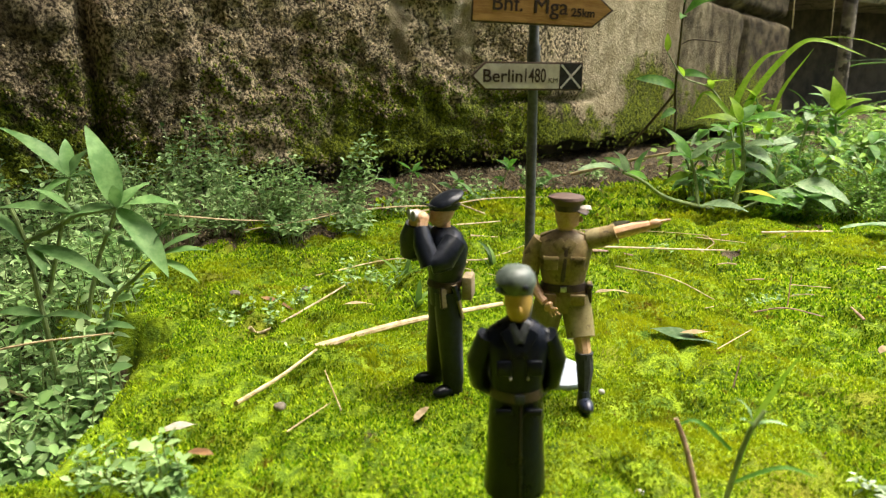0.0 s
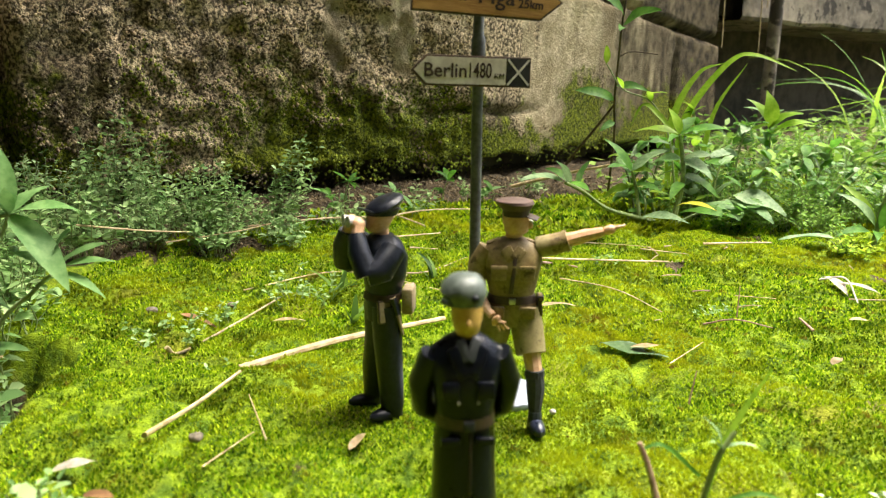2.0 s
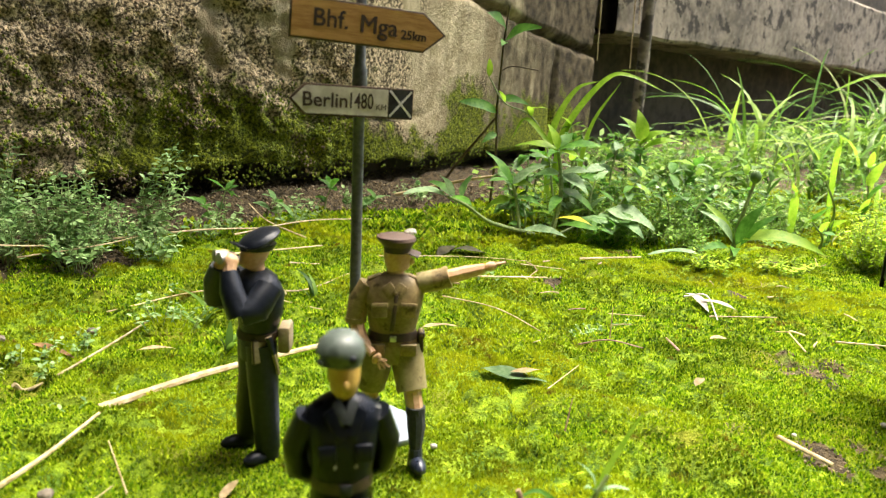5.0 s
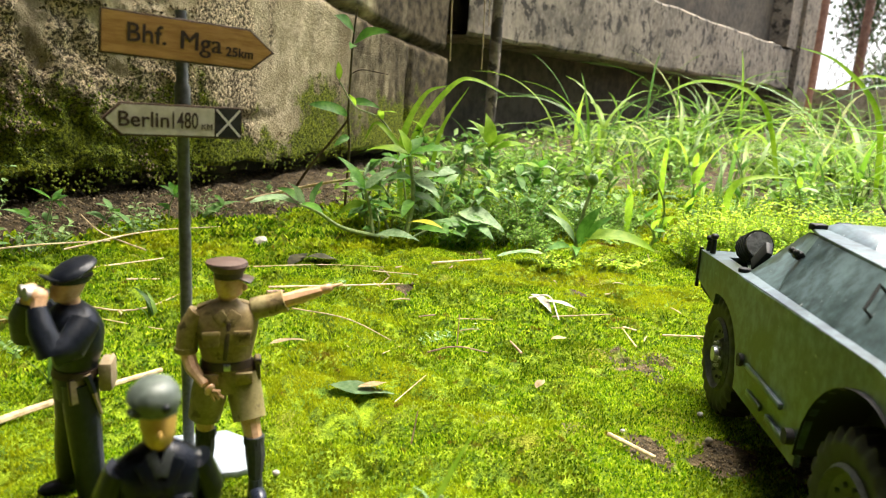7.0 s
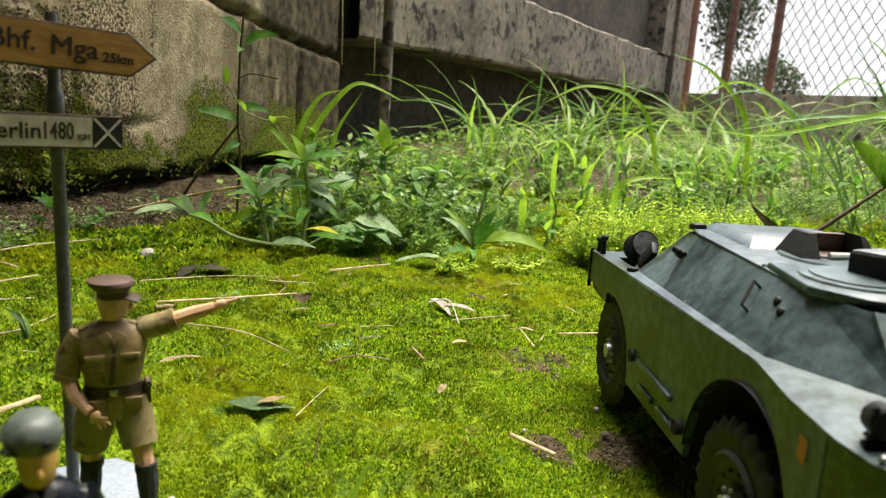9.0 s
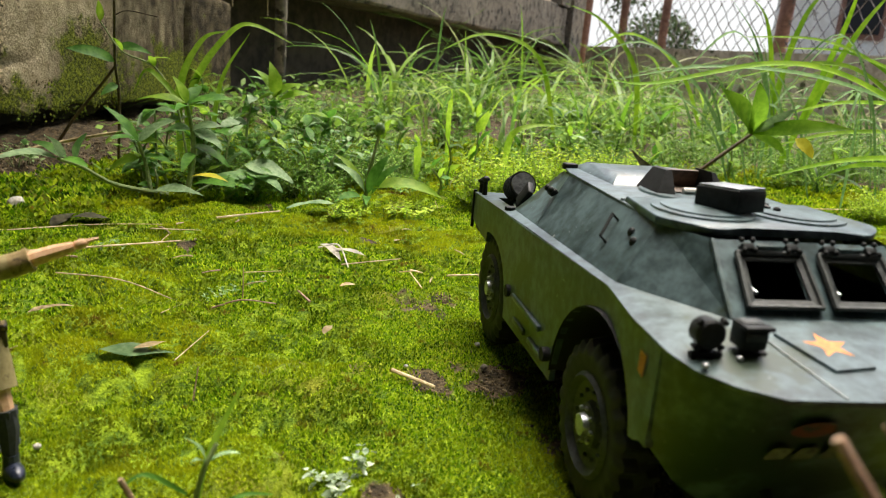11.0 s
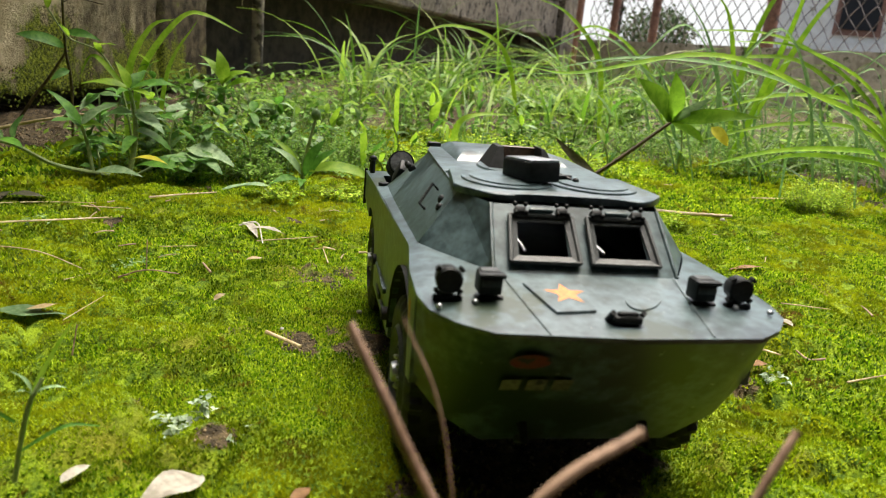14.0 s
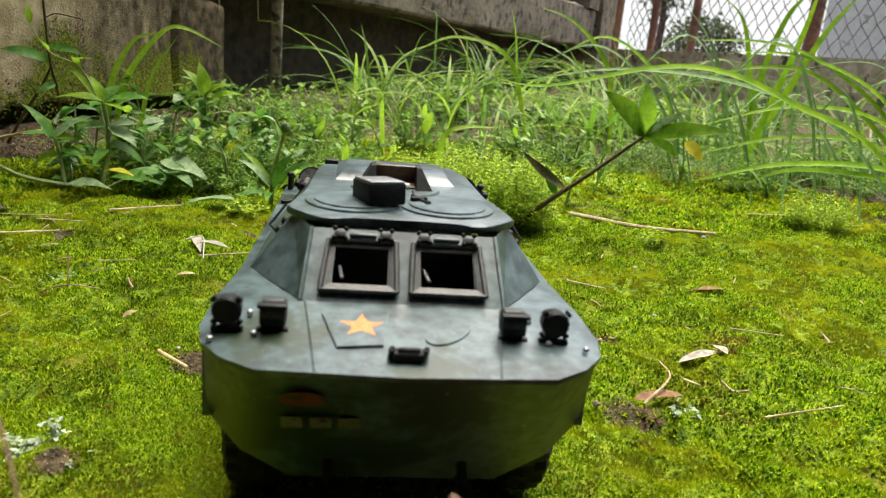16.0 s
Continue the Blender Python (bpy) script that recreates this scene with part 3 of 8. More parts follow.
def build_fence():
    fence = thing("wire_fence", (0, 0, 0), 0, "old chain link fence on rusty posts", "fence")
    pts = [Vector((256, 229, 0)), Vector((228, 128, 0)), Vector((196, 26, 0)), Vector((150, -90, 0))]
    for i, p in enumerate((Vector((258.5, 238, 0)), Vector((250.7, 210, 0)), Vector((243.5, 184, 0)), pts[1], pts[2], pts[3])):
        bm = bmesh.new()
        tube(bm, [(p.x, p.y, -4), (p.x, p.y, 60), (p.x, p.y, 150)], 1.6 if i in (1, 2) else 2.1, 10)
        part("post", bm, RUST, fence)
    # zigzag wires, each a thin three-sided rod
    v, f = [], []
    for a, b in zip(pts, pts[1:]):
        d = b - a
        n = int(d.length / 2.6)
        side = Vector((d.y, -d.x, 0)).normalized()
        for k in range(n):
            rows = []
            for j in range(27):
                q = a + d * ((k + (1.0 if (j + k) % 2 else 0.0)) / n) + side * (0.25 if j % 2 else -0.25)
                q += 0.35 * Vector((lump(k, j, 2.3, 1.7), lump(k, j, 2.3, 4.7), lump(k, j, 2.3, 8.7)))
                rows.append((q.x, q.y, q.z + 17.4 + j * 3.1))
            for (x0, y0, z0), (x1, y1, z1) in zip(rows, rows[1:]):
                base = len(v)
                for x, y, z in ((x0, y0, z0), (x1, y1, z1)):
                    v += [(x, y, z + 0.2), (x + side.x * 0.2, y + side.y * 0.2, z - 0.13), (x - side.x * 0.2, y - side.y * 0.2, z - 0.13)]
                f += [(base + m, base + (m + 1) % 3, base + 3 + (m + 1) % 3, base + 3 + m) for m in range(3)]
    me = raw_mesh("wire_mesh", v, f, WIRE, fence)
    bm = bmesh.new()
    for a, b in zip(pts, pts[1:]):
        d = (b - a).normalized()
        s = Vector((d.y, -d.x, 0))
        q = [a + s * 4, b + s * 4, b - s * 6, a - s * 6]
        polyfaces(bm, [(p.x, p.y, -4) for p in q] + [(p.x, p.y, 17.6) for p in q], [(0, 1, 5, 4), (1, 2, 6, 5), (2, 3, 7, 6), (3, 0, 4, 7), (4, 5, 6, 7)])
    tagged(finish(bm, "low_wall", BRICK_LOW, smooth=False), "low plastered wall under the fence", "wall", kind="structure")


build_fence()


def build_unseen_walls():
    """Plain unseen walls, added behind the camera to keep light out."""
    bm = bmesh.new()
    box(bm, (330, 14, 245), (20, -42, 118))
    tagged(finish(bm, "unseen_wall_south", DARK_WALL, smooth=False), "plain dark unseen wall added behind to keep light out", "wall", kind="structure")
    bm = bmesh.new()
    box(bm, (14, 104, 240), (-118, -45, 115))
    tagged(finish(bm, "unseen_wall_end", DARK_WALL, smooth=False), "plain dark unseen wall added at the yard's end", "wall", kind="structure")


build_unseen_walls()


def build_shade_slab():
    """Unseen slab added above the weathered wall to shade the moss beside it."""
    bm = bmesh.new()
    low, top = [], []
    for k in (0.05, 1.0, 2.0):
        i = min(1, int(k))
        (ax, ay), (bx, by) = WALL_LINE[i], WALL_LINE[i + 1]
        l = math.hypot(bx - ax, by - ay)
        nx, ny = (by - ay) / l, -(bx - ax) / l
        x, y = ax + (bx - ax) * (k - i), ay + (by - ay) * (k - i)
        for run, z in ((low, 86), (top, 94)):
            run.append((bm.verts.new((x - 12 * nx, y - 12 * ny, z)), bm.verts.new((x + 20 * nx, y + 20 * ny, z))))
    for run in (low, top):
        for a, b in zip(run, run[1:]):
            bm.faces.new((a[0], a[1], b[1], b[0]))
    for a, b, c, d in zip(low, low[1:], top, top[1:]):
        bm.faces.new((a[1], b[1], d[1], c[1]))
    for q in (0, 2):
        bm.faces.new((low[q][0], low[q][1], top[q][1], top[q][0]))
    tagged(finish(bm, "eave", CONCRETE, smooth=False), "unseen concrete slab added above the wall to shade the ground", "eave", kind="structure")


build_shade_slab()


def build_shade_roof():
    """Unseen slab added above and behind the camera's way to block the sky."""
    bm = bmesh.new()
    prism(bm, [(-136, -58), (184, -58), (184, -2), (16, -2), (-14, 10), (-136, 10)], "z", 43, 49)
    tagged(finish(bm, "shade_roof", CONCRETE, smooth=False), "unseen concrete slab added behind the camera to block the sky", "roof", kind="structure")


build_shade_roof()


# ---- armoured car; X to its right, Y ahead, Z up ----
def build_car():
    car = thing("armoured_car", (20.22, 12.0, 0.0), math.degrees(math.atan2(-0.433, 0.901)) + 178.5, "dark green plastic toy armoured scout car standing on moss", "toy car")
    # lower hull, between the wheels; near-black tone carries the shade under the car
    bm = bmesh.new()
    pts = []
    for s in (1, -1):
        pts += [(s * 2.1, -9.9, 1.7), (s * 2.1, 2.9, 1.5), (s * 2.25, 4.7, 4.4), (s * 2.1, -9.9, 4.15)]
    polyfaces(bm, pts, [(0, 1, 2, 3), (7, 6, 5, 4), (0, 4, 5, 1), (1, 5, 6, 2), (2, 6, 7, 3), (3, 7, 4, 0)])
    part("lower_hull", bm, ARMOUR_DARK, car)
    # bow: wide plates that slope back under the deck edge
    bm = bmesh.new()
    for s in (1, -1):
        p = [(s * 2.3, 4.84, 4.44), (s * 3.2, 4.06, 4.5), (s * 3.36, 3.3, 4.54), (s * 1.9, 3.1, 1.55), (s * 2.75, 3.3, 2.2), (s * 3.32, 3.25, 2.9), (0, 4.95, 4.44), (0, 3.1, 1.55)]
        polyfaces(bm, p, [(6, 0, 3, 7), (0, 1, 4, 3), (1, 2, 5, 4)])
    bmesh.ops.remove_doubles(bm, verts=bm.verts, dist=0.001)
    part("bow_plate", bm, ARMOUR, car)
    # sides with wheel arches
    for s in (1, -1):
        arch_f = [(0.75 + (2.1 if a < 1.57 else 2.35) * math.cos(a), 1.75 + 2.4 * math.sin(a)) for a in np.linspace(0.4, math.pi - 0.05, 17)]
        arch_r = [(-7.6 + 1.95 * math.cos(a), 1.75 + 1.75 * math.sin(a)) for a in np.linspace(0.0, math.pi * 0.62, 10)]
        bm = bmesh.new()
        def hw(y):
            return 3.42 - 0.22 * (y + 10.1) / 10.8 if y < 0.7 else 3.2 + 0.18 * min(1.0, (y - 0.7) / 2.3)
        def low(y):
            if 0.75 <= y < 3.1:
                return max(2.55 + max(0.0, y - 2.5) * 0.5, 1.75 + 2.4 * math.sqrt(max(0.0, 1 - ((y - 0.75) / 2.1) ** 2)))
            if -1.6 < y < 0.75:
                return 1.75 + 2.4 * math.sqrt(max(0.0, 1 - ((y - 0.75) / 2.35) ** 2))
            if y >= 3.1:
                return 2.85
            if y > -5.65:
                return 1.6
            if y > -8.2:
                return 1.75 + 1.75 * math.sqrt(max(0.0, 1 - ((y + 7.6) / 1.95) ** 2))
            return 3.1 - 0.15 * (y + 8.2)
        def high(y):
            return 4.26 + (y + 10.1) / 10.8 * 0.40 if y < 0.7 else 4.66 - 0.045 * (y - 0.7)
        ys = sorted([-10.1, -9.2, -8.2, -5.651, -5.649, -4.5, -3.2, -2, -1.601, -1.599, 3.32] + list(np.linspace(-8.15, -5.66, 12)) + list(np.linspace(-1.59, 3.09, 24)))
        cols = []
        for y in ys:
            cols.append([bm.verts.new((s * (hw(y) - d), y, z)) for d, z in ((0, low(y)), (0, high(y)), (0.14, high(y)), (0.14, low(y)))])
        for c0, c1 in zip(cols, cols[1:]):
            for k in range(4):
                bm.faces.new((c0[k], c0[(k + 1) % 4], c1[(k + 1) % 4], c1[k]))
        bm.faces.new(cols[0])
        bm.faces.new(cols[-1][::-1])
        part("side_plate", bm, ARMOUR, car)
        # arch lining, near black to put the arch's shade into the colour
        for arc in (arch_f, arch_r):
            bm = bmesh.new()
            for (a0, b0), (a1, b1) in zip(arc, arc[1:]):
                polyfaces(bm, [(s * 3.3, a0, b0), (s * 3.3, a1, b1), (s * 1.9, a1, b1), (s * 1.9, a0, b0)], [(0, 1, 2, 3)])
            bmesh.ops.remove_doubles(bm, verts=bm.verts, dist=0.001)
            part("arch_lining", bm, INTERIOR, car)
    # deck plate round the superstructure
    bm = bmesh.new()
    rim = [(2.3, 4.9, 4.5), (2.85, 4.56, 4.52), (3.24, 4.1, 4.55), (3.38, 3.5, 4.58), (3.37, 2.2, 4.62), (3.2, 0.7, 4.68), (3.28, -4.5, 4.5), (3.44, -10.1, 4.3)]
    inner = [(1.85, 2.64, 4.78), (1.85, 2.64, 4.78), (2.1, 2.25, 4.77), (2.4, 1.75, 4.76), (2.72, 1.2, 4.74), (3.02, 0.6, 4.72), (3.04, -4.5, 4.56), (2.92, -8.9, 4.36)]
    for s in (1, -1):
        for k in range(7):
            quad = [(s * rim[k][0], *rim[k][1:]), (s * rim[k + 1][0], *rim[k + 1][1:]), (s * inner[k + 1][0], *inner[k + 1][1:]), (s * inner[k][0], *inner[k][1:])]
            if k == 0:
                quad = quad[:3]
            polyfaces(bm, quad, [tuple(range(len(quad)))])
    polyfaces(bm, [(2.3, 4.9, 4.5), (0, 5.02, 4.5), (-2.3, 4.9, 4.5), (-1.85, 2.64, 4.78), (0, 2.64, 4.79), (1.85, 2.64, 4.78)], [(0, 1, 4, 5), (1, 2, 3, 4)])
    polyfaces(bm, [(3.44, -10.1, 4.3), (2.92, -8.9, 4.36), (-2.92, -8.9, 4.36), (-3.44, -10.1, 4.3)], [(0, 1, 2, 3)])
    bmesh.ops.remove_doubles(bm, verts=bm.verts, dist=0.002)
    bmesh.ops.recalc_face_normals(bm, faces=bm.faces)
    bmesh.ops.solidify(bm, geom=bm.faces[:], thickness=0.09)
    part("deck_plate", bm, ARMOUR, car)
    # superstructure: cheeks, sides, rear slope
    bm = bmesh.new()
    for s in (1, -1):
        p = [(s * 1.85, 2.62, 4.78), (s * 3.02, 0.6, 4.70), (s * 2.2, 0.35, 5.84), (s * 1.76, 1.48, 5.84), (s * 3.04, -4.5, 4.55), (s * 2.05, -5.2, 5.8), (s * 1.75, -6.6, 5.66), (s * 2.98, -6.8, 4.45), (s * 2.5, -8.8, 4.36), (s * 1.7, -8.6, 4.5)]
        polyfaces(bm, p, [(0, 1, 2, 3), (1, 4, 5, 2), (4, 7, 6, 5), (7, 8, 9, 6)])
    polyfaces(bm, [(1.7, -8.6, 4.5), (1.75, -6.6, 5.66), (-1.75, -6.6, 5.66), (-1.7, -8.6, 4.5)], [(0, 1, 2, 3)])
    polyfaces(bm, [(1.7, -8.6, 4.5), (2.5, -8.8, 4.36), (-2.5, -8.8, 4.36), (-1.7, -8.6, 4.5)], [(0, 1, 2, 3)])
    bmesh.ops.remove_doubles(bm, verts=bm.verts, dist=0.002)
    part("superstructure", bm, ARMOUR, car, smooth=False)
    # windscreen plate with two openings
    def screen(u, v):
        w = 1.85 + (1.76 - 1.85) * v
        return (u * w, 2.62 - 1.14 * v, 4.78 + 1.06 * v)
    us, vs = [-1, -0.72, -0.17, 0.17, 0.72, 1], [0, 0.22, 0.72, 1]
    bm = bmesh.new()
    for i in range(5):
        for j in range(3):
            if j == 1 and i in (1, 3):
                continue
            polyfaces(bm, [screen(us[i], vs[j]), screen(us[i + 1], vs[j]), screen(us[i + 1], vs[j + 1]), screen(us[i], vs[j + 1])], [(0, 1, 2, 3)])
    bmesh.ops.remove_doubles(bm, verts=bm.verts, dist=0.002)
    part("windscreen_plate", bm, ARMOUR, car, smooth=False)
    # roof
    bm = bmesh.new()
    line = [(2.22, 0.4), (2.07, -5.2), (1.77, -6.62), (-1.77, -6.62), (-2.07, -5.2), (-2.22, 0.4)]
    prism(bm, line, "z", 5.79, 5.87, 0.03)
    part("roof_plate", bm, ARMOUR, car)
    # wheels
    def wheel(x, y):
        s = 1 if x > 0 else -1
        hub = new("wheel")
        hub.parent = car
        hub.matrix_basis = pose(x * CM, y * CM, 1.8 * CM) @ Matrix.Diagonal((1.0, 1.075, 1.075, 1.0))
        bm = bmesh.new()
        prof = [(0.95, -0.4, 0), (1.25, -0.46, 0), (1.42, -0.44, 1), (1.56, -0.35, 1), (1.6, -0.1, 1), (1.6, 0.1, 1), (1.56, 0.35, 1), (1.42, 0.44, 1), (1.25, 0.46, 0), (0.95, 0.4, 0)]
        n = 96
        rings = []
        for k in range(n):
            ring = []
            for r, px, lug in prof:
                # blocks stand proud, set off between the two halves of the tread
                groove = lug and (k + (2 if px > 0 else 0)) % 4 in (0, 1)
                a = 2 * math.pi * k / n
                rr = r - (0.11 if groove else 0.0)
                ring.append(bm.verts.new((px, rr * math.cos(a), rr * math.sin(a))))
            rings.append(ring)
        for k in range(n):
            for q in range(len(prof) - 1):
                bm.faces.new((rings[k][q], rings[k][q + 1], rings[(k + 1) % n][q + 1], rings[(k + 1) % n][q]))
        tyre = part("tyre", bm, RUBBER, hub)
        bm = bmesh.new()
        prof = [(0.98, 0.42), (0.9, 0.5), (0.8, 0.36), (0.45, 0.28), (0.4, 0.4), (0.2, 0.44), (0.0, 0.45)]
        rings = [[bm.verts.new((s * px, r * math.cos(2 * math.pi * k / 24), r * math.sin(2 * math.pi * k / 24))) for r, px in prof[:-1]] for k in range(24)]
        for k in range(24):
            for q in range(len(prof) - 2):
                bm.faces.new((rings[k][q], rings[k][q + 1], rings[(k + 1) % 24][q + 1], rings[(k + 1) % 24][q]))
        bm.faces.new([rings[k][-1] for k in range(24)])
        for k in range(12):
            a = 2 * math.pi * k / 12
            ball(bm, (s * 0.36, 0.62 * math.cos(a), 0.62 * math.sin(a)), (0.05, 0.05, 0.05), n=6)
        rimo = part("rim", bm, RIM, hub)
        bm = bmesh.new()
        tube(bm, [(s * 0.4, 0, 0), (s * 0.56, 0, 0)], [0.24, 0.2], 10)
        for k in range(8):
            a = 2 * math.pi * k / 8
            ball(bm, (s * 0.45, 0.32 * math.cos(a), 0.32 * math.sin(a)), (0.05, 0.05, 0.05), n=6)
        part("hub", bm, CHROME, hub)
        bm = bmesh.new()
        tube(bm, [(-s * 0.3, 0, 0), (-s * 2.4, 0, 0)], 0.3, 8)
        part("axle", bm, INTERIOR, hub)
    for x in (2.82, -2.82):
        for y in (0.72, -7.6):
            wheel(x, y)
    return car


CAR = build_car()


def build_car_fittings(car):
    def screen(u, v, out=0.0):
        w = 1.85 + (1.76 - 1.85) * v
        return Vector((u * w, 2.62 - 1.14 * v + out * 0.68, 4.78 + 1.06 * v + out * 0.733))
    # window frames, hinges and inner stays
    for c in (0.445, -0.445):
        win = new("window")
        win.parent = car
        lo_u, hi_u, lo_v, hi_v = c - 0.375, c + 0.375, 0.12, 0.80
        bm = bmesh.new()
        corner = [(lo_u, lo_v), (hi_u, lo_v), (hi_u - 0.02, hi_v), (lo_u + 0.02, hi_v)]
        inner = [(lo_u + 0.085, lo_v + 0.10), (hi_u - 0.085, lo_v + 0.10), (hi_u - 0.10, hi_v - 0.08), (lo_u + 0.10, hi_v - 0.08)]
        for k in range(4):
            a, b = corner[k], corner[(k + 1) % 4]
            d, e = inner[k], inner[(k + 1) % 4]
            lowq = [screen(*q, 0.02) for q in (a, b, e, d)]
            topq = [screen(*q, 0.09 if i < 2 else 0.06) for i, q in enumerate((a, b, e, d))]
            vs = [bm.verts.new(q) for q in lowq + topq]
            for fc in ((0, 1, 5, 4), (1, 2, 6, 5), (2, 3, 7, 6), (3, 0, 4, 7), (4, 5, 6, 7), (3, 2, 1, 0)):
                bm.faces.new([vs[i] for i in fc])
        part("window_frame", bm, RIM, win, "raised frame")
        # raised lip
        bm = bmesh.new()
        ring = [screen(*q, 0.09) for q in corner]
        tube(bm, [ring[0], ring[1]], 0.045, 6)
        tube(bm, [ring[1], ring[2]], 0.05, 6)
        tube(bm, [ring[2], ring[3]], 0.05, 6)
        tube(bm, [ring[3], ring[0]], 0.05, 6)
        part("lip", bm, RIM, win)
        bm = bmesh.new()
        a, b = screen(c - 0.02 + 0.2, 0.36, -0.12), screen(c + 0.22, 0.58, -0.3)
        tube(bm, [a, b], 0.035, 6)
        part("stay", bm, CHROME, win)
        for u in (c - 0.24, c + 0.24):
            bm = bmesh.new()
            p = screen(u, 0.86, 0.10)
            box(bm, (0.22, 0.18, 0.12), p, (43, 0, 0), 0.02)
            for du in (-0.11, 0.11):
                for dv in (-0.06, 0.07):
                    q = screen(u + du * 0.55, 0.86 + dv, 0.18)
                    ball(bm, q, (0.05, 0.05, 0.05), n=6)
            hin = part("hinge", bm, ARMOUR_DARK, win)
        bm = bmesh.new()
        box(bm, (0.5, 0.14, 0.06), screen(c, 0.86, 0.12), (43, 0, 0), 0.02)
        part("latch_plate", bm, ARMOUR, win)
    # plate seams beside the windows
    for s in (1, -1):
        bm = bmesh.new()
        tube(bm, [screen(s * 1.0, 0.0, 0.0), screen(s * 1.0, 1.0, 0.0)], 0.045, 6)
        part("weld_seam", bm, ARMOUR, car)
        bm = bmesh.new()
        tube(bm, [(s * 1.75, 2.66, 4.79), (s * 1.42, 4.9, 4.512)], 0.02, 6)
        part("weld_seam", bm, ARMOUR, car)
    # roof visor, wavy in plan, over the windscreen
    bm = bmesh.new()
    edge = []
    for a in np.linspace(-1, 1, 33):
        edge.append((2.34 * a, 0.42 + 0.72 * (1 - abs(a) ** 5) + 0.22 * math.exp(-((abs(a) - 0.66) / 0.2) ** 2)))
    line = edge + [(2.28, 0.1), (2.12, -1.45), (-2.12, -1.45), (-2.28, 0.1)]
    prism(bm, line, "z", 5.84, 5.99, 0.04)
    part("roof_visor", bm, ARMOUR, car)
    # round hatches with rims
    for x in (1.02, -0.98):
        h = new("hatch")
        h.parent = car
        bm = bmesh.new()
        tube(bm, [(x, -0.25, 5.97), (x, -0.25, 6.03), (x, -0.25, 6.04)], [1.02, 1.0, 0.9], 40)
        part("hatch_rim", bm, ARMOUR, h)
        bm = bmesh.new()
        tube(bm, [(x, -0.25, 6.0), (x, -0.25, 6.07), (x, -0.25, 6.09)], [0.84, 0.82, 0.5], 40)
        part("hatch_lid", bm, ARMOUR, h)
    bm = bmesh.new()
    box(bm, (0.36, 0.14, 0.1), (-0.38, -0.45, 6.12), (0, 0, 20), 0.02)
    tube(bm, [(-0.5, -0.3, 6.1), (-0.24, -0.6, 6.16)], 0.04, 6)
    ball(bm, (-0.55, -0.15, 6.1), (0.08, 0.08, 0.07), n=8)
    tube(bm, [(-0.3, -0.55, 6.08), (-0.26, -0.85, 6.2), (-0.3, -1.05, 6.06)], 0.03, 6)
    part("hatch_catch", bm, ARMOUR_DARK, car)
    # blocky periscope standing on the hatch, turned a little
    bm = bmesh.new()
    box(bm, (0.82, 1.05, 0.44), (0.5, -0.2, 6.28), (4, 0, 20), 0.04)
    part("periscope_box", bm, ARMOUR_DARK, car, "blocky black periscope housing")
    # paler top plate puts the light on the housing's top into the colour
    bm = bmesh.new()
    box(bm, (0.76, 0.99, 0.05), (0.5, -0.2, 6.52), (4, 0, 20), 0.02)
    part("periscope_lit_top", bm, CHROME, car, "pale cap, the housing's lit top put into its colour")
    # engine cover, and the open mantlet before it
    bm = bmesh.new()
    pts = [(1.55, -3.5, 5.86), (1.6, -6.3, 5.86), (-1.6, -6.3, 5.86), (-1.55, -3.5, 5.86), (1.3, -3.85, 6.1), (1.3, -6.0, 6.04), (-1.3, -6.0, 6.04), (-1.3, -3.85, 6.1)]
    polyfaces(bm, pts, [(0, 1, 5, 4), (1, 2, 6, 5), (2, 3, 7, 6), (3, 0, 4, 7), (4, 5, 6, 7)])
    part("engine_cover", bm, ARMOUR, car)
    for s in (1, -1):
        bm = bmesh.new()
        x0 = 0.03 + s * 0.5
        polyfaces(bm, [(x0, -2.3, 5.88), (x0 + s * 0.42, -2.4, 5.88), (x0 + s * 0.42, -3.5, 5.88), (x0, -3.5, 5.88), (x0, -2.65, 6.44), (x0 + s * 0.12, -2.7, 6.42), (x0 + s * 0.12, -3.4, 6.4), (x0, -3.4, 6.42)], [(0, 1, 5, 4), (1, 2, 6, 5), (2, 3, 7, 6), (3, 0, 4, 7), (4, 5, 6, 7)])
        part("mantlet_cheek", bm, ARMOUR_DARK, car)
    brown = surface("brown_hood", (0.045, 0.028, 0.018), (0.11, 0.07, 0.045), 200, 0.5)
    bm = bmesh.new()
    box(bm, (1.02, 0.1, 0.5), (0.03, -3.3, 6.14), (-12, 0, 0), 0.03)
    box(bm, (0.98, 0.75, 0.06), (0.03, -2.95, 5.93), (0, 0, 0), 0.02)
    part("vent_hood", bm, brown, car, "dark brown inner plate")
    bm = bmesh.new()
    tube(bm, [(0.25, -2.5, 5.99), (-0.3, -2.55, 6.0)], 0.07, 8)
    part("pale_rod", bm, WHITE_PAINT, car, "short pale rod")
    bm = bmesh.new()
    tube(bm, [(0.03, -2.75, 5.86), (0.03, -2.75, 5.92)], [1.12, 1.08], 28)
    part("hood_ring", bm, ARMOUR, car)
    bm = bmesh.new()
    tube(bm, [(2.15, -1.58, 5.88), (-2.15, -1.58, 5.88)], 0.05, 6)
    part("roof_seam", bm, ARMOUR, car)
    for x, y in ((1.85, -6.05), (1.0, -6.45), (-1.0, -6.45)):
        bm = bmesh.new()
        box(bm, (0.36, 0.3, 0.17), (x * 0.95, y, 5.9), (0, 0, 10), 0.04)
        part("roof_box", bm, ARMOUR_DARK, car)
    bm = bmesh.new()
    box(bm, (1.6, 0.16, 0.12), (0.4, -6.5, 5.88), (0, 0, 0), 0.03)
    part("grab_rail", bm, ARMOUR_DARK, car)
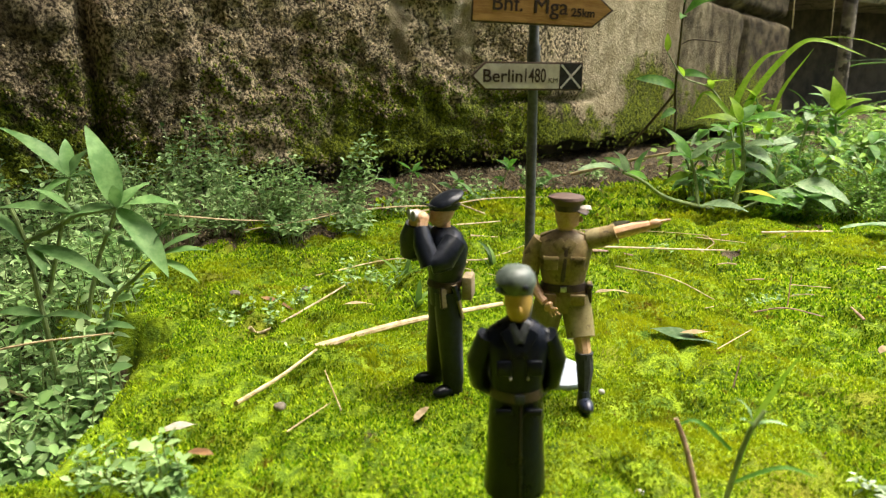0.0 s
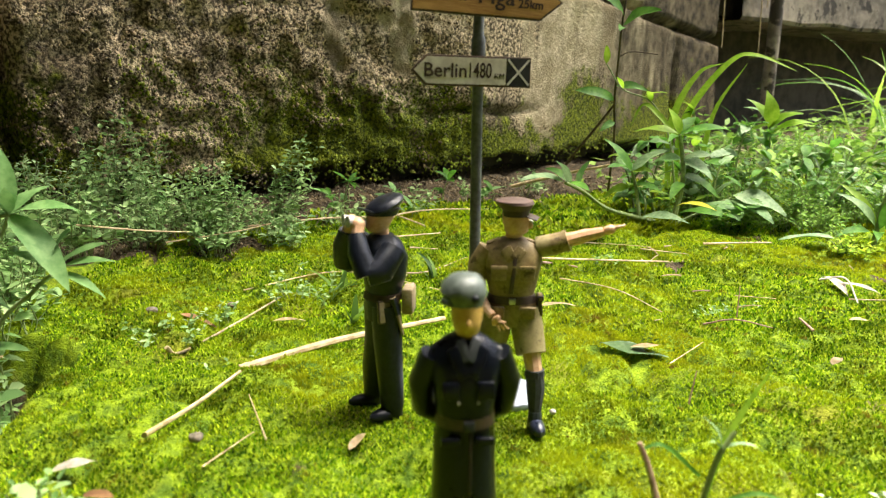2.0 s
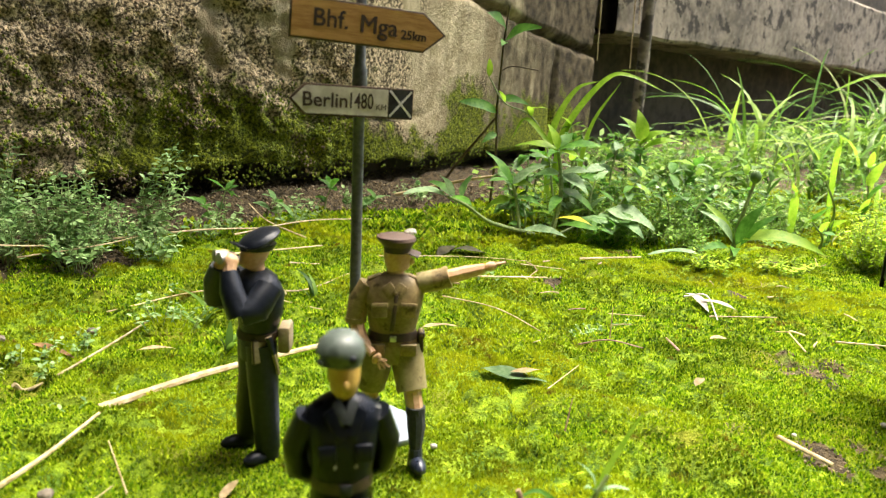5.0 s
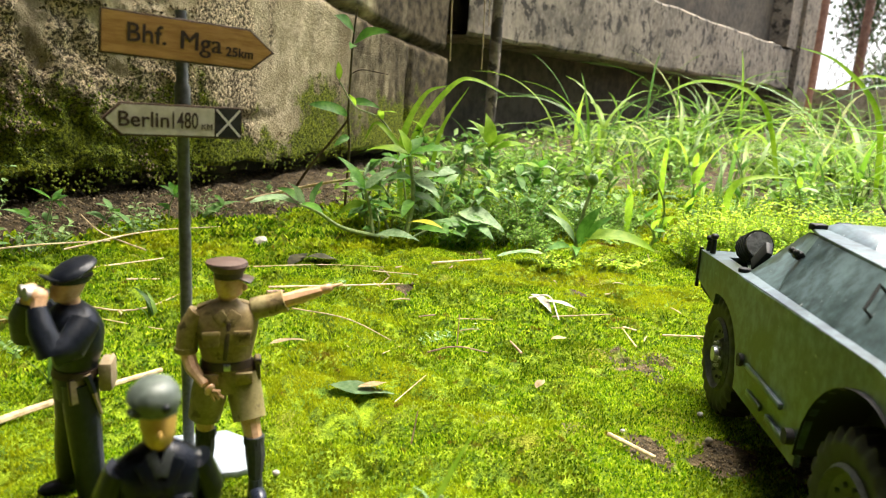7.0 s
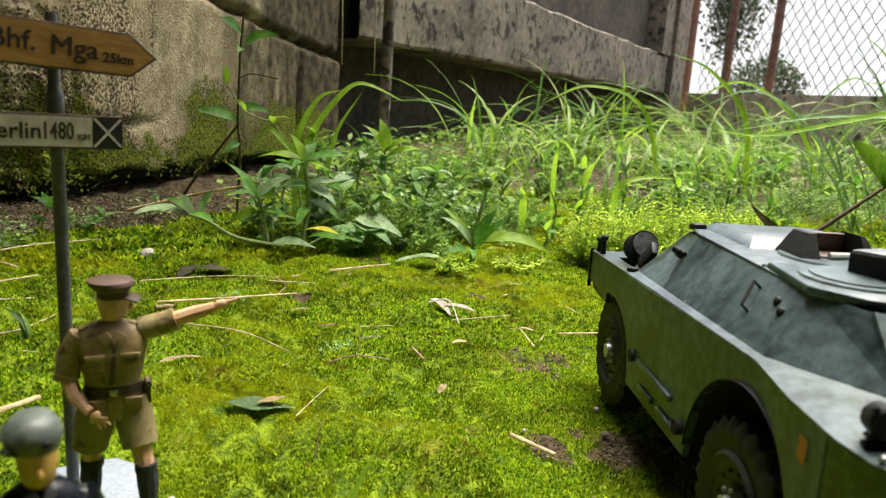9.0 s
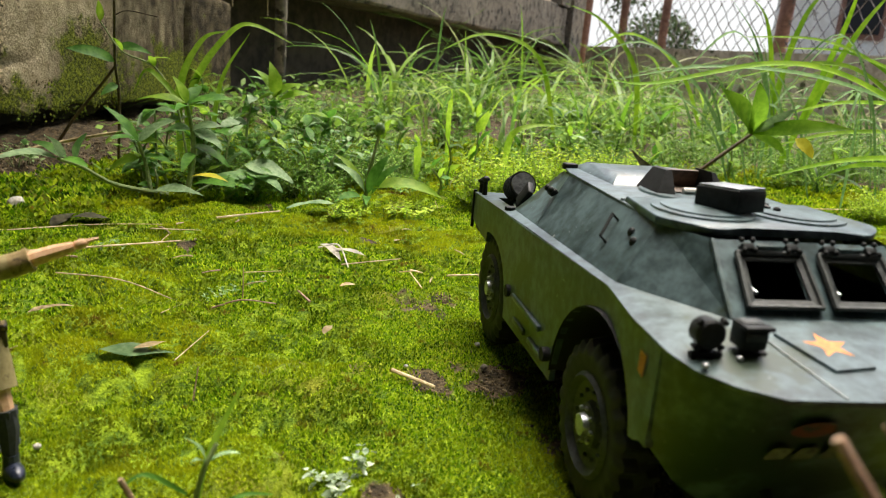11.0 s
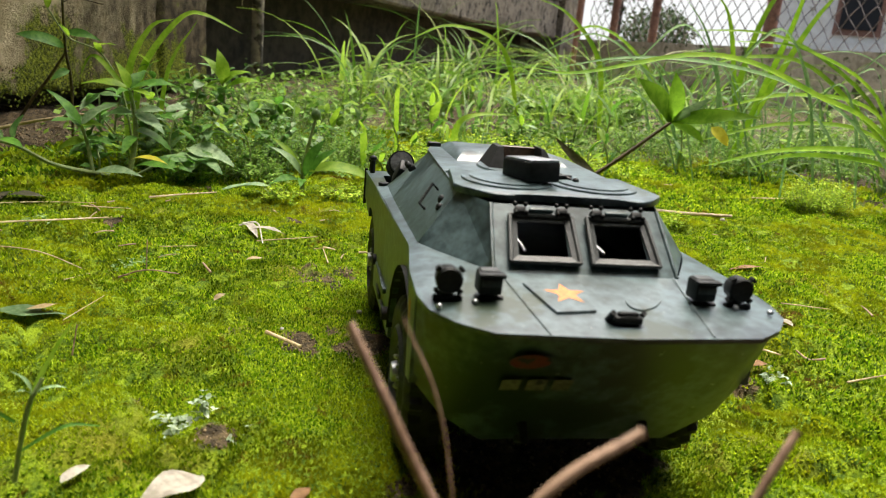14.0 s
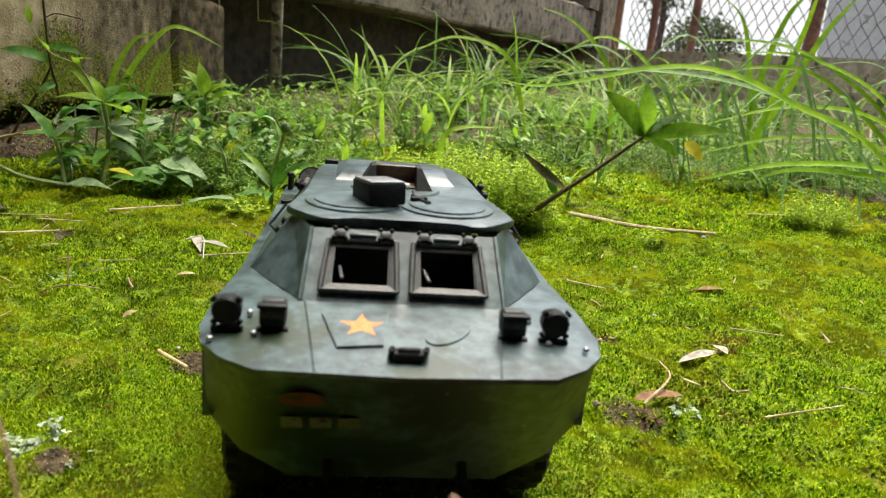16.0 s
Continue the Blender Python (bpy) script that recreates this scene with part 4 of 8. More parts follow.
    # lamps on the bow deck
    def deck_z(x, y):
        return 4.5 + max(0.0, 5.0 - y) * 0.118
    for x, kind in ((2.9, "round"), (2.18, "box"), (-1.8, "box"), (-2.5, "round")):
        y = 3.62
        z = deck_z(x, y)
        lamp = new("headlight")
        lamp.parent = car
        bm = bmesh.new()
        if kind == "round":
            tube(bm, [(x, y - 0.22, z + 0.30), (x, y - 0.1, z + 0.30), (x, y + 0.16, z + 0.30), (x, y + 0.2, z + 0.30)], [0.13, 0.22, 0.24, 0.21], 14)
            for a in (45, 135, 225, 315):
                box(bm, (0.07, 0.12, 0.1), (x + 0.28 * math.cos(radians(a)), y + 0.12, z + 0.30 + 0.28 * math.sin(radians(a))), (0, -a, 0), 0.01)
        else:
            box(bm, (0.42, 0.4, 0.4), (x, y, z + 0.26), (0, 0, 0), 0.06)
            box(bm, (0.47, 0.18, 0.07), (x, y + 0.18, z + 0.43), (0, 0, 0), 0.02)
        part("lamp_housing", bm, ARMOUR_DARK, lamp)
        bm = bmesh.new()
        tube(bm, [(x, y, z - 0.08), (x, y, z + 0.2)], [0.14, 0.1], 8)
        tube(bm, [(x - 0.25, y + 0.1, z - 0.02), (x + 0.25, y + 0.1, z - 0.02)], 0.06, 6)
        part("lamp_bracket", bm, ARMOUR_DARK, lamp)
        if kind == "box":
            bm = bmesh.new()
            box(bm, (0.33, 0.03, 0.14), (x, y + 0.2, z + 0.29), (0, 0, 0), 0.01)
            box(bm, (0.34, 0.22, 0.03), (x, y - 0.02, z + 0.465), (0, 0, 0), 0.01)
            part("lens", bm, RIM, lamp, "grey lamp glass")
    for x, y in ((3.1, 4.1), (2.45, 3.9), (-2.4, 3.85), (-3.0, 4.0), (2.62, 3.2), (-2.2, 3.1)):
        bm = bmesh.new()
        ball(bm, (x, y, deck_z(x, y) + 0.02), (0.06, 0.06, 0.05), n=8)
        part("bolt", bm, CHROME, car, "small bright bolt head")
    bm = bmesh.new()
    box(bm, (0.5, 0.34, 0.14), (0.0, 4.48, 4.64), (6, 0, 0), 0.04)
    box(bm, (0.36, 0.12, 0.22), (0.0, 4.56, 4.68), (6, 0, 0), 0.04)
    for s in (1, -1):
        tube(bm, [(s * 0.27, 4.36, 4.56), (s * 0.27, 4.58, 4.78)], 0.05, 6)
    part("bow_light", bm, ARMOUR_DARK, car)
    # markings and plates on the bow deck
    def on_deck(x, y, lift=0.0):
        return (x, y, 4.502 + (5.0 - y) * 0.118 + lift)
    bm = bmesh.new()
    base = [(1.42, 3.15), (1.12, 4.25), (0.38, 4.15), (0.28, 3.02), (0.95, 2.92)]
    low = [on_deck(x, y, 0.0) for x, y in base]
    top = [on_deck(x, y, 0.045) for x, y in base]
    polyfaces(bm, low + top, [(5, 6, 7, 8, 9)] + [(k, (k + 1) % 5, 5 + (k + 1) % 5, 5 + k) for k in range(5)])
    part("access_plate", bm, ARMOUR, car)
    bm = bmesh.new()
    star = []
    for k in range(10):
        r = 0.4 if k % 2 == 0 else 0.165
        a = radians(36 * k + 90)
        star.append(on_deck(0.74 + r * math.cos(a), 3.55 - r * math.sin(a), 0.052))
    cen = bm.verts.new(on_deck(0.74, 3.55, 0.052))
    vs = [bm.verts.new(p) for p in star]
    for k in range(10):
        bm.faces.new((cen, vs[k], vs[(k + 1) % 10]))
    part("star_marking", bm, STAR, car, "painted orange star")
    bm = bmesh.new()
    oval = [(-0.72 - 0.36 * math.cos(a) - 0.2 * math.sin(a), 3.6 - 0.4 * math.cos(a) + 0.2 * math.sin(a)) for a in np.linspace(0, 2 * math.pi, 20, endpoint=False)]
    low = [on_deck(x, y, 0.0) for x, y in oval]
    top = [on_deck(x, y, 0.03) for x, y in oval]
    polyfaces(bm, low + top, [tuple(range(20, 40))] + [(k, (k + 1) % 20, 20 + (k + 1) % 20, 20 + k) for k in range(20)])
    part("oval_plate", bm, ARMOUR, car)
    # marks on the bow front: red oval above a row of plain bars
    def on_bow(x, v, lift=0.08):
        y, z = 4.9 - 1.8 * v, 4.44 - 2.89 * v
        return Vector((x, y + lift * 0.86, z - lift * 0.5))
    bm = bmesh.new()
    vs = [bm.verts.new(on_bow(1.6 + 0.36 * math.cos(a), 0.17 + 0.06 * math.sin(a))) for a in np.linspace(0, 2 * math.pi, 16, endpoint=False)]
    bm.faces.new(vs)
    part("red_marking", bm, RED_MARK, car, "faded red oval mark")
    for k in range(3):
        bm = bmesh.new()
        x0 = 1.95 - 0.46 * k
        vs = [bm.verts.new(on_bow(x, v)) for x, v in ((x0, 0.33), (x0 - 0.34, 0.33), (x0 - 0.34, 0.43), (x0, 0.43))]
        bm.faces.new(vs)
        part("pale_bar", bm, PALE_MARK, car, "faded pale painted bar")
    bm = bmesh.new()
    vs = [bm.verts.new(p) for p in ((3.29, 2.95, 4.25), (3.29, 2.72, 4.28), (3.28, 2.7, 3.9), (3.28, 2.9, 3.85))]
    for v in vs:
        v.co.x += 0.11
    bm.faces.new(vs)
    part("side_marking", bm, STAR, car, "small orange mark")
    # lower bow fittings
    for s in (1, -1):
        bm = bmesh.new()
        tube(bm, [(s * 1.2, 3.45, 2.1), (s * 1.2, 3.7, 1.9), (s * 1.2, 3.35, 1.7)], 0.1, 7)
        part("tow_hook", bm, ARMOUR_DARK, car)
    # sides: lugs, handles, ribs, rear boxes
    def on_side(y, v):
        return Vector((3.03 - 0.86 * v, y, 4.64 + 1.17 * v))
    for s in (1, -1):
        for y, v in ((-5.05, 0.6),):
            p = on_side(y, v)
            p.x *= s
            bm = bmesh.new()
            box(bm, (0.22, 0.34, 0.14), p, (0, s * 33, 0), 0.04)
            ball(bm, p + Vector((s * 0.1, 0.14, 0.08)), (0.09, 0.09, 0.09), n=8)
            ball(bm, p + Vector((s * 0.1, -0.14, 0.08)), (0.09, 0.09, 0.09), n=8)
            part("lug", bm, ARMOUR_DARK, car)
        for y, v in ((-0.27, 0.72), (0.05, 0.62)):
            p = on_side(y, v)
            bm = bmesh.new()
            ball(bm, (s * (p.x + 0.02), p.y, p.z), (0.09, 0.1, 0.11), n=8)
            part("side_stud", bm, ARMOUR_DARK, car)
        a, b = on_side(-1.1, 0.76), on_side(-0.85, 0.4)
        bm = bmesh.new()
        tube(bm, [Vector((s * (q.x + o), q.y, q.z + o)) for q, o in ((a, -0.02), (a, 0.14), (b, 0.14), (b, -0.02))], 0.035, 6)
        part("grab_handle", bm, ARMOUR_DARK, car)
        bm = bmesh.new()
        box(bm, (0.2, 0.5, 0.75), (s * 2.62, -7.15, 4.8), (-30, s * -20, 0), 0.06)
        part("side_box", bm, ARMOUR_DARK, car)
        bm = bmesh.new()
        tube(bm, [(s * 2.45, -8.75, 4.7), (s * 2.45, -7.95, 5.0)], [0.4, 0.36], 14)
        intake = part("air_intake", bm, CHROME if s > 0 else ARMOUR_DARK, car)
        for k in range(5):
            bm = bmesh.new()
            tube(bm, [(s * 2.45, -8.7 + 0.15 * k, 4.72 + 0.055 * k), (s * 2.45, -8.64 + 0.15 * k, 4.742 + 0.055 * k)], [0.43, 0.43], 14)
            part("intake_ring", bm, ARMOUR_DARK, intake)
        for y, h in ((-9.95, 0.36), (-9.5, 0.5)):
            bm = bmesh.new()
            tube(bm, [(s * 3.25, y, 4.3), (s * 3.25, y, 4.3 + h)], [0.09, 0.07], 8)
            ball(bm, (s * 3.25, y, 4.34 + h), (0.13, 0.13, 0.1), n=8)
            part("marker_lamp", bm, ARMOUR_DARK, car)
        bm = bmesh.new()
        tube(bm, [(s * 3.1, -6.85, 4.4), (s * 3.1, -6.85, 4.52)], 0.16, 10)
        part("filler_cap", bm, ARMOUR_DARK, car)
        for z, y0, y1 in ((2.5, -4.9, -2.5), (1.95, -4.6, -3.6), (1.95, -3.2, -2.1)):
            bm = bmesh.new()
            box(bm, (0.12, y1 - y0, 0.16), (s * 3.31, (y0 + y1) / 2, z), (0, 0, 0), 0.04)
            part("side_rib", bm, ARMOUR, car)
        for y, z in ((-5.3, 2.5), (-1.85, 2.15)):
            bm = bmesh.new()
            tube(bm, [(s * 3.25, y, z), (s * 3.42, y, z)], 0.17, 10)
            part("side_port", bm, INTERIOR, car)
        bm = bmesh.new()
        prism(bm, [(-10.12, 3.1), (-10.12, 4.36), (-10.2, 4.36), (-10.2, 3.1)], "x", s * 3.42 - 0.05, s * 3.42 + 0.05)
        part("rear_flange", bm, ARMOUR_DARK, car)
    bm = bmesh.new()
    polyfaces(bm, [(3.4, -10.1, 4.27), (-3.4, -10.1, 4.27), (-3.3, -10.1, 3.1), (-2.1, -9.9, 1.75), (2.1, -9.9, 1.75), (3.3, -10.1, 3.1)], [(0, 1, 2, 3, 4, 5)])
    part("rear_plate", bm, ARMOUR, car)


build_car_fittings(CAR)


# ---- signpost ----
def letters(text, size, at, rz, material, parent, name="lettering", bold=0.006, stretch=1.0):
    cu = bpy.data.curves.new(name, "FONT")
    cu.body = text
    cu.size = size * CM
    cu.align_x, cu.align_y = "CENTER", "CENTER"
    cu.extrude = 0.004 * CM
    cu.offset = bold * CM
    cu.resolution_u = 3
    tmp = bpy.data.objects.new(name, cu)
    me = bpy.data.meshes.new_from_object(tmp)
    bpy.data.objects.remove(tmp)
    me.materials.clear()
    me.materials.append(material)
    ob = new(name, me)
    ob.parent = parent
    ob.matrix_basis = pose(at[0] * CM, at[1] * CM, at[2] * CM, 90, 0, rz) @ Matrix.Diagonal((stretch, 1, 1, 1))
    return ob


def build_sign():
    post = thing("signpost", (6.6, 21.1, 0.0), 0, "grey model signpost with two arrow boards on a pale base", "signpost")
    bm = bmesh.new()
    prism(bm, [(-0.8, -1.0), (1.0, -1.15), (1.55, -0.9), (1.5, 0.2), (0.9, 0.9), (-0.8, 0.9), (-1.1, 0.1)], "z", 0.03, 0.2, 0.04)
    part("base_plate", bm, BASE_GREY, post)
    bm = bmesh.new()
    tube(bm, [(0, 0, 0.15), (0, 0, 4.0), (0, 0, 7.9), (0, 0, 8.0), (0, 0, 8.4), (0, 0, 8.5), (0, 0, 9.9)], [0.125, 0.125, 0.12, 0.16, 0.16, 0.12, 0.11], 14)
    part("pole", bm, POST, post)
    # lower board, arrow to the left
    low = new("lower_board")
    low.parent = post
    low.matrix_basis = pose(-0.1 * CM, -0.19 * CM, 7.72 * CM, 0, 1.0, 12)
    bm = bmesh.new()
    prism(bm, [(-1.42, 0), (-1.1, -0.33), (1.3, -0.33), (1.3, 0.33), (-1.1, 0.33)], "y", -0.05, 0.05, 0.015)
    part("board", bm, BOARD_EDGE, low)
    bm = bmesh.new()
    prism(bm, [(-1.36, 0), (-1.07, -0.285), (0.72, -0.285), (0.72, 0.285), (-1.07, 0.285)], "y", -0.058, -0.045)
    part("panel", bm, BOARD_CREAM, low)
    bm = bmesh.new()
    prism(bm, [(0.74, -0.3), (1.28, -0.3), (1.28, 0.3), (0.74, 0.3)], "y", -0.058, -0.045)
    part("panel", bm, BLACK_PAINT, low)
    for s in (1, -1):
        bm = bmesh.new()
        box(bm, (0.74, 0.012, 0.045), (1.01, -0.06, 0), (0, s * 48, 0))
        part("cross_bar", bm, WHITE_PAINT, low)
    letters("Berlin", 0.42, (-0.66, -0.062, -0.01), 0, INK, low)
    letters("1480", 0.46, (0.11, -0.062, 0.0), 0, INK, low, stretch=0.62)
    letters("KM", 0.17, (0.57, -0.062, -0.1), 0, INK, low, bold=0.0)
    # upper board, arrow to the right
    top = new("upper_board")
    top.parent = post
    top.matrix_basis = pose(0.05 * CM, -0.18 * CM, 9.3 * CM, 0, 3.0, 12)
    bm = bmesh.new()
    prism(bm, [(-1.55, -0.42), (1.35, -0.42), (1.85, 0.0), (1.3, 0.42), (-1.55, 0.42)], "y", -0.06, 0.06, 0.015)
    part("board", bm, BOARD_EDGE, top)
    bm = bmesh.new()
    prism(bm, [(-1.52, -0.38), (1.33, -0.38), (1.78, 0.0), (1.28, 0.38), (-1.52, 0.38)], "y", -0.068, -0.05)
    part("panel", bm, BOARD_WOOD, top)
    letters("Bhf.", 0.5, (-0.72, -0.072, 0.02), 0, INK, top)
    letters("Mga", 0.52, (0.3, -0.072, 0.0), 0, INK, top, bold=0.0)
    letters("Mga", 0.52, (0.318, -0.0735, 0.0), 0, INK, top, bold=0.0)
    letters("25km", 0.26, (1.1, -0.072, -0.1), 0, INK, top)


build_sign()


# ---- figures ----
class Figure:
    def __init__(self):
        self.bm, self.mats = bmesh.new(), []

    def paint(self, material, make, *args, **kw):
        before = len(self.bm.faces)
        make(self.bm, *args, **kw)
        if material not in self.mats:
            self.mats.append(material)
        self.bm.faces.ensure_lookup_table()
        for f in self.bm.faces[before:]:
            f.material_index = self.mats.index(material)

    def done(self, name, at, rz, label, size=(1, 1, 1)):
        bmesh.ops.scale(self.bm, vec=size, verts=self.bm.verts)
        ob = finish(self.bm, name, self.mats)
        ob.matrix_basis = pose(at[0] * CM, at[1] * CM, at[2] * CM, 0, 0, rz)
        return tagged(ob, label, "figurine", "toy figures on the moss")


def peaked_cap(f, top, brim, at, face, k=1.0):
    """at: middle of the cap's band; face: degrees in which the peak points."""
    x, y, z = at
    c, s = math.cos(radians(face)), math.sin(radians(face))
    f.paint(brim, loft, [(x, y, z - 0.06 * k, 0.31 * k, 0.34 * k), (x, y, z + 0.1 * k, 0.32 * k, 0.35 * k)], 16)
    f.paint(top, loft, [(x, y, z + 0.08 * k, 0.34 * k, 0.36 * k), (x - 0.02 * c, y - 0.02 * s, z + 0.22 * k, 0.45 * k, 0.46 * k), (x - 0.04 * c, y - 0.04 * s, z + 0.29 * k, 0.44 * k, 0.45 * k), (x - 0.05 * c, y - 0.05 * s, z + 0.33 * k, 0.3 * k, 0.3 * k)], 18)
    f.paint(brim, box, (0.26 * k, 0.5 * k, 0.035 * k), (x + 0.4 * k * c, y + 0.4 * k * s, z - 0.08 * k), (0, 18, face), 0.015)


def limb(f, material, points, radii, n=9):
    f.paint(material, tube, points, radii, n)


def build_officer():
    f = Figure()
    # faces -y; its left arm points along +x
    for s, fx, fy in ((1, 0.55, -0.55), (-1, -0.45, 0.05)):
        limb(f, KHAKI_SHORTS, [(s * 0.27, 0, 2.55), (s * 0.36, -0.05, 2.1), (s * 0.45, fy * 0.5, 1.62)], [0.36, 0.36, 0.33], 12)
        limb(f, SKIN, [(s * 0.44, fy * 0.55, 1.7), (fx * 0.95, fy * 0.8, 1.25)], [0.2, 0.17])
        limb(f, SOCK, [(fx * 0.95, fy * 0.8, 1.32), (fx, fy * 0.9, 0.95), (fx, fy, 0.4)], [0.19, 0.2, 0.13])
        limb(f, SOCK, [(fx * 0.95, fy * 0.8, 1.18), (fx * 0.95, fy * 0.8, 1.34)], [0.215, 0.21])
        f.paint(BOOT, ball, (fx + s * 0.04, fy - 0.16, 0.15), (0.17, 0.36, 0.17), (0, 0, s * 12))
        f.paint(BOOT, loft, [(fx, fy, 0.05, 0.16, 0.19), (fx, fy, 0.3, 0.15, 0.17), (fx, fy, 0.45, 0.14, 0.15)], 10)
    f.paint(KHAKI_SHORTS, loft, [(0, 0, 2.2, 0.5, 0.32), (0, 0, 2.5, 0.54, 0.36), (0, 0, 2.78, 0.47, 0.33)])
    f.paint(KHAKI, loft, [(0, 0, 2.62, 0.56, 0.4), (0, 0, 2.85, 0.48, 0.36), (0, -0.02, 3.2, 0.55, 0.4), (0, -0.03, 3.55, 0.62, 0.42), (0, 0, 3.85, 0.64, 0.36), (0, 0, 4.0, 0.45, 0.28), (0, 0, 4.1, 0.2, 0.2)])
    f.paint(LEATHER, loft, [(0, 0, 2.72, 0.55, 0.41), (0, 0, 2.88, 0.51, 0.39)])
    f.paint(CHROME, box, (0.14, 0.05, 0.13), (0, -0.4, 2.8), (0, 0, 0), 0.01)
    for s in (1, -1):
        f.paint(KHAKI, box, (0.32, 0.1, 0.3), (s * 0.3, -0.39, 3.4), (-8, 0, 0), 0.03)
        f.paint(KHAKI, box, (0.34, 0.04, 0.1), (s * 0.3, -0.44, 3.52), (-8, 0, 0), 0.015)
        f.paint(KHAKI, box, (0.34, 0.09, 0.26), (s * 0.33, -0.36, 2.55), (6, 0, 0), 0.03)
        f.paint(KHAKI, box, (0.3, 0.22, 0.05), (s * 0.42, 0.0, 4.0), (0, s * 20, 0), 0.02)
    f.paint(KHAKI, box, (0.24, 0.06, 0.3), (0.1, -0.36, 3.8), (-12, 35, 0), 0.02)
    f.paint(KHAKI, box, (0.24, 0.06, 0.3), (-0.1, -0.36, 3.8), (-12, -35, 0), 0.02)
    f.paint(LEATHER, box, (0.09, 0.06, 0.75), (0.0, -0.42, 3.35), (-4, 6, 0), 0.02)
    f.paint(LEATHER, box, (0.12, 0.3, 0.42), (0.6, -0.02, 2.62), (0, -4, 0), 0.04)
    f.paint(LEATHER, box, (0.14, 0.34, 0.14), (0.61, -0.02, 2.8), (0, -4, 0), 0.04)
    # arms
    limb(f, KHAKI, [(0.5, 0, 3.88), (0.82, -0.04, 3.95), (1.12, -0.1, 4.05)], [0.22, 0.23, 0.21], 10)
    limb(f, KHAKI, [(1.06, -0.09, 4.03), (1.14, -0.1, 4.06)], [0.235, 0.235], 10)
    limb(f, SKIN, [(1.1, -0.1, 4.05), (1.5, -0.16, 4.18), (1.85, -0.2, 4.28)], [0.15, 0.14, 0.1], 9)
    f.paint(SKIN, ball, (1.96, -0.21, 4.32), (0.16, 0.08, 0.1), (0, -15, 0), 8)
    limb(f, SKIN, [(2.02, -0.21, 4.36), (2.28, -0.22, 4.42)], [0.05, 0.03], 6)
    limb(f, KHAKI, [(-0.52, 0, 3.85), (-0.72, 0.02, 3.5), (-0.78, 0.0, 3.1)], [0.22, 0.23, 0.21], 10)
    limb(f, KHAKI, [(-0.78, 0.0, 3.14), (-0.78, 0.0, 3.04)], [0.23, 0.23], 10)
    limb(f, SKIN, [(-0.78, 0.0, 3.08), (-0.66, -0.2, 2.75), (-0.42, -0.45, 2.5)], [0.15, 0.14, 0.09], 9)
    f.paint(SKIN, ball, (-0.33, -0.52, 2.42), (0.11, 0.07, 0.15), (30, 0, 30), 8)
    for k in range(3):
        limb(f, SKIN, [(-0.32 + k * 0.05, -0.54, 2.36), (-0.24 + k * 0.09, -0.58, 2.2 + k * 0.03)], [0.035, 0.022], 5)
    limb(f, SKIN, [(-0.3, -0.55, 2.42), (-0.12, -0.58, 2.4)], [0.035, 0.022], 5)
    # neck and plain head, turned to its left
    limb(f, SKIN, [(0, 0, 3.98), (0.02, -0.02, 4.3)], [0.18, 0.17], 10)
    f.paint(SKIN, loft, [(0.03, -0.03, 4.14, 0.16, 0.15), (0.06, -0.05, 4.22, 0.24, 0.22), (0.05, -0.03, 4.4, 0.28, 0.26), (0.03, 0, 4.6, 0.28, 0.28)], 14)
    f.paint(SKIN, ball, (0.34, -0.1, 4.36), (0.06, 0.05, 0.08), n=8)
    peaked_cap(f, CAP_BROWN, LEATHER, (0.04, -0.01, 4.6), -12, 0.9)
    f.done("officer_figurine", (7.35, 19.75, 0.0), -4, "painted toy figure in khaki shirt and shorts, pointing", (1.02, 1.02, 1.035))


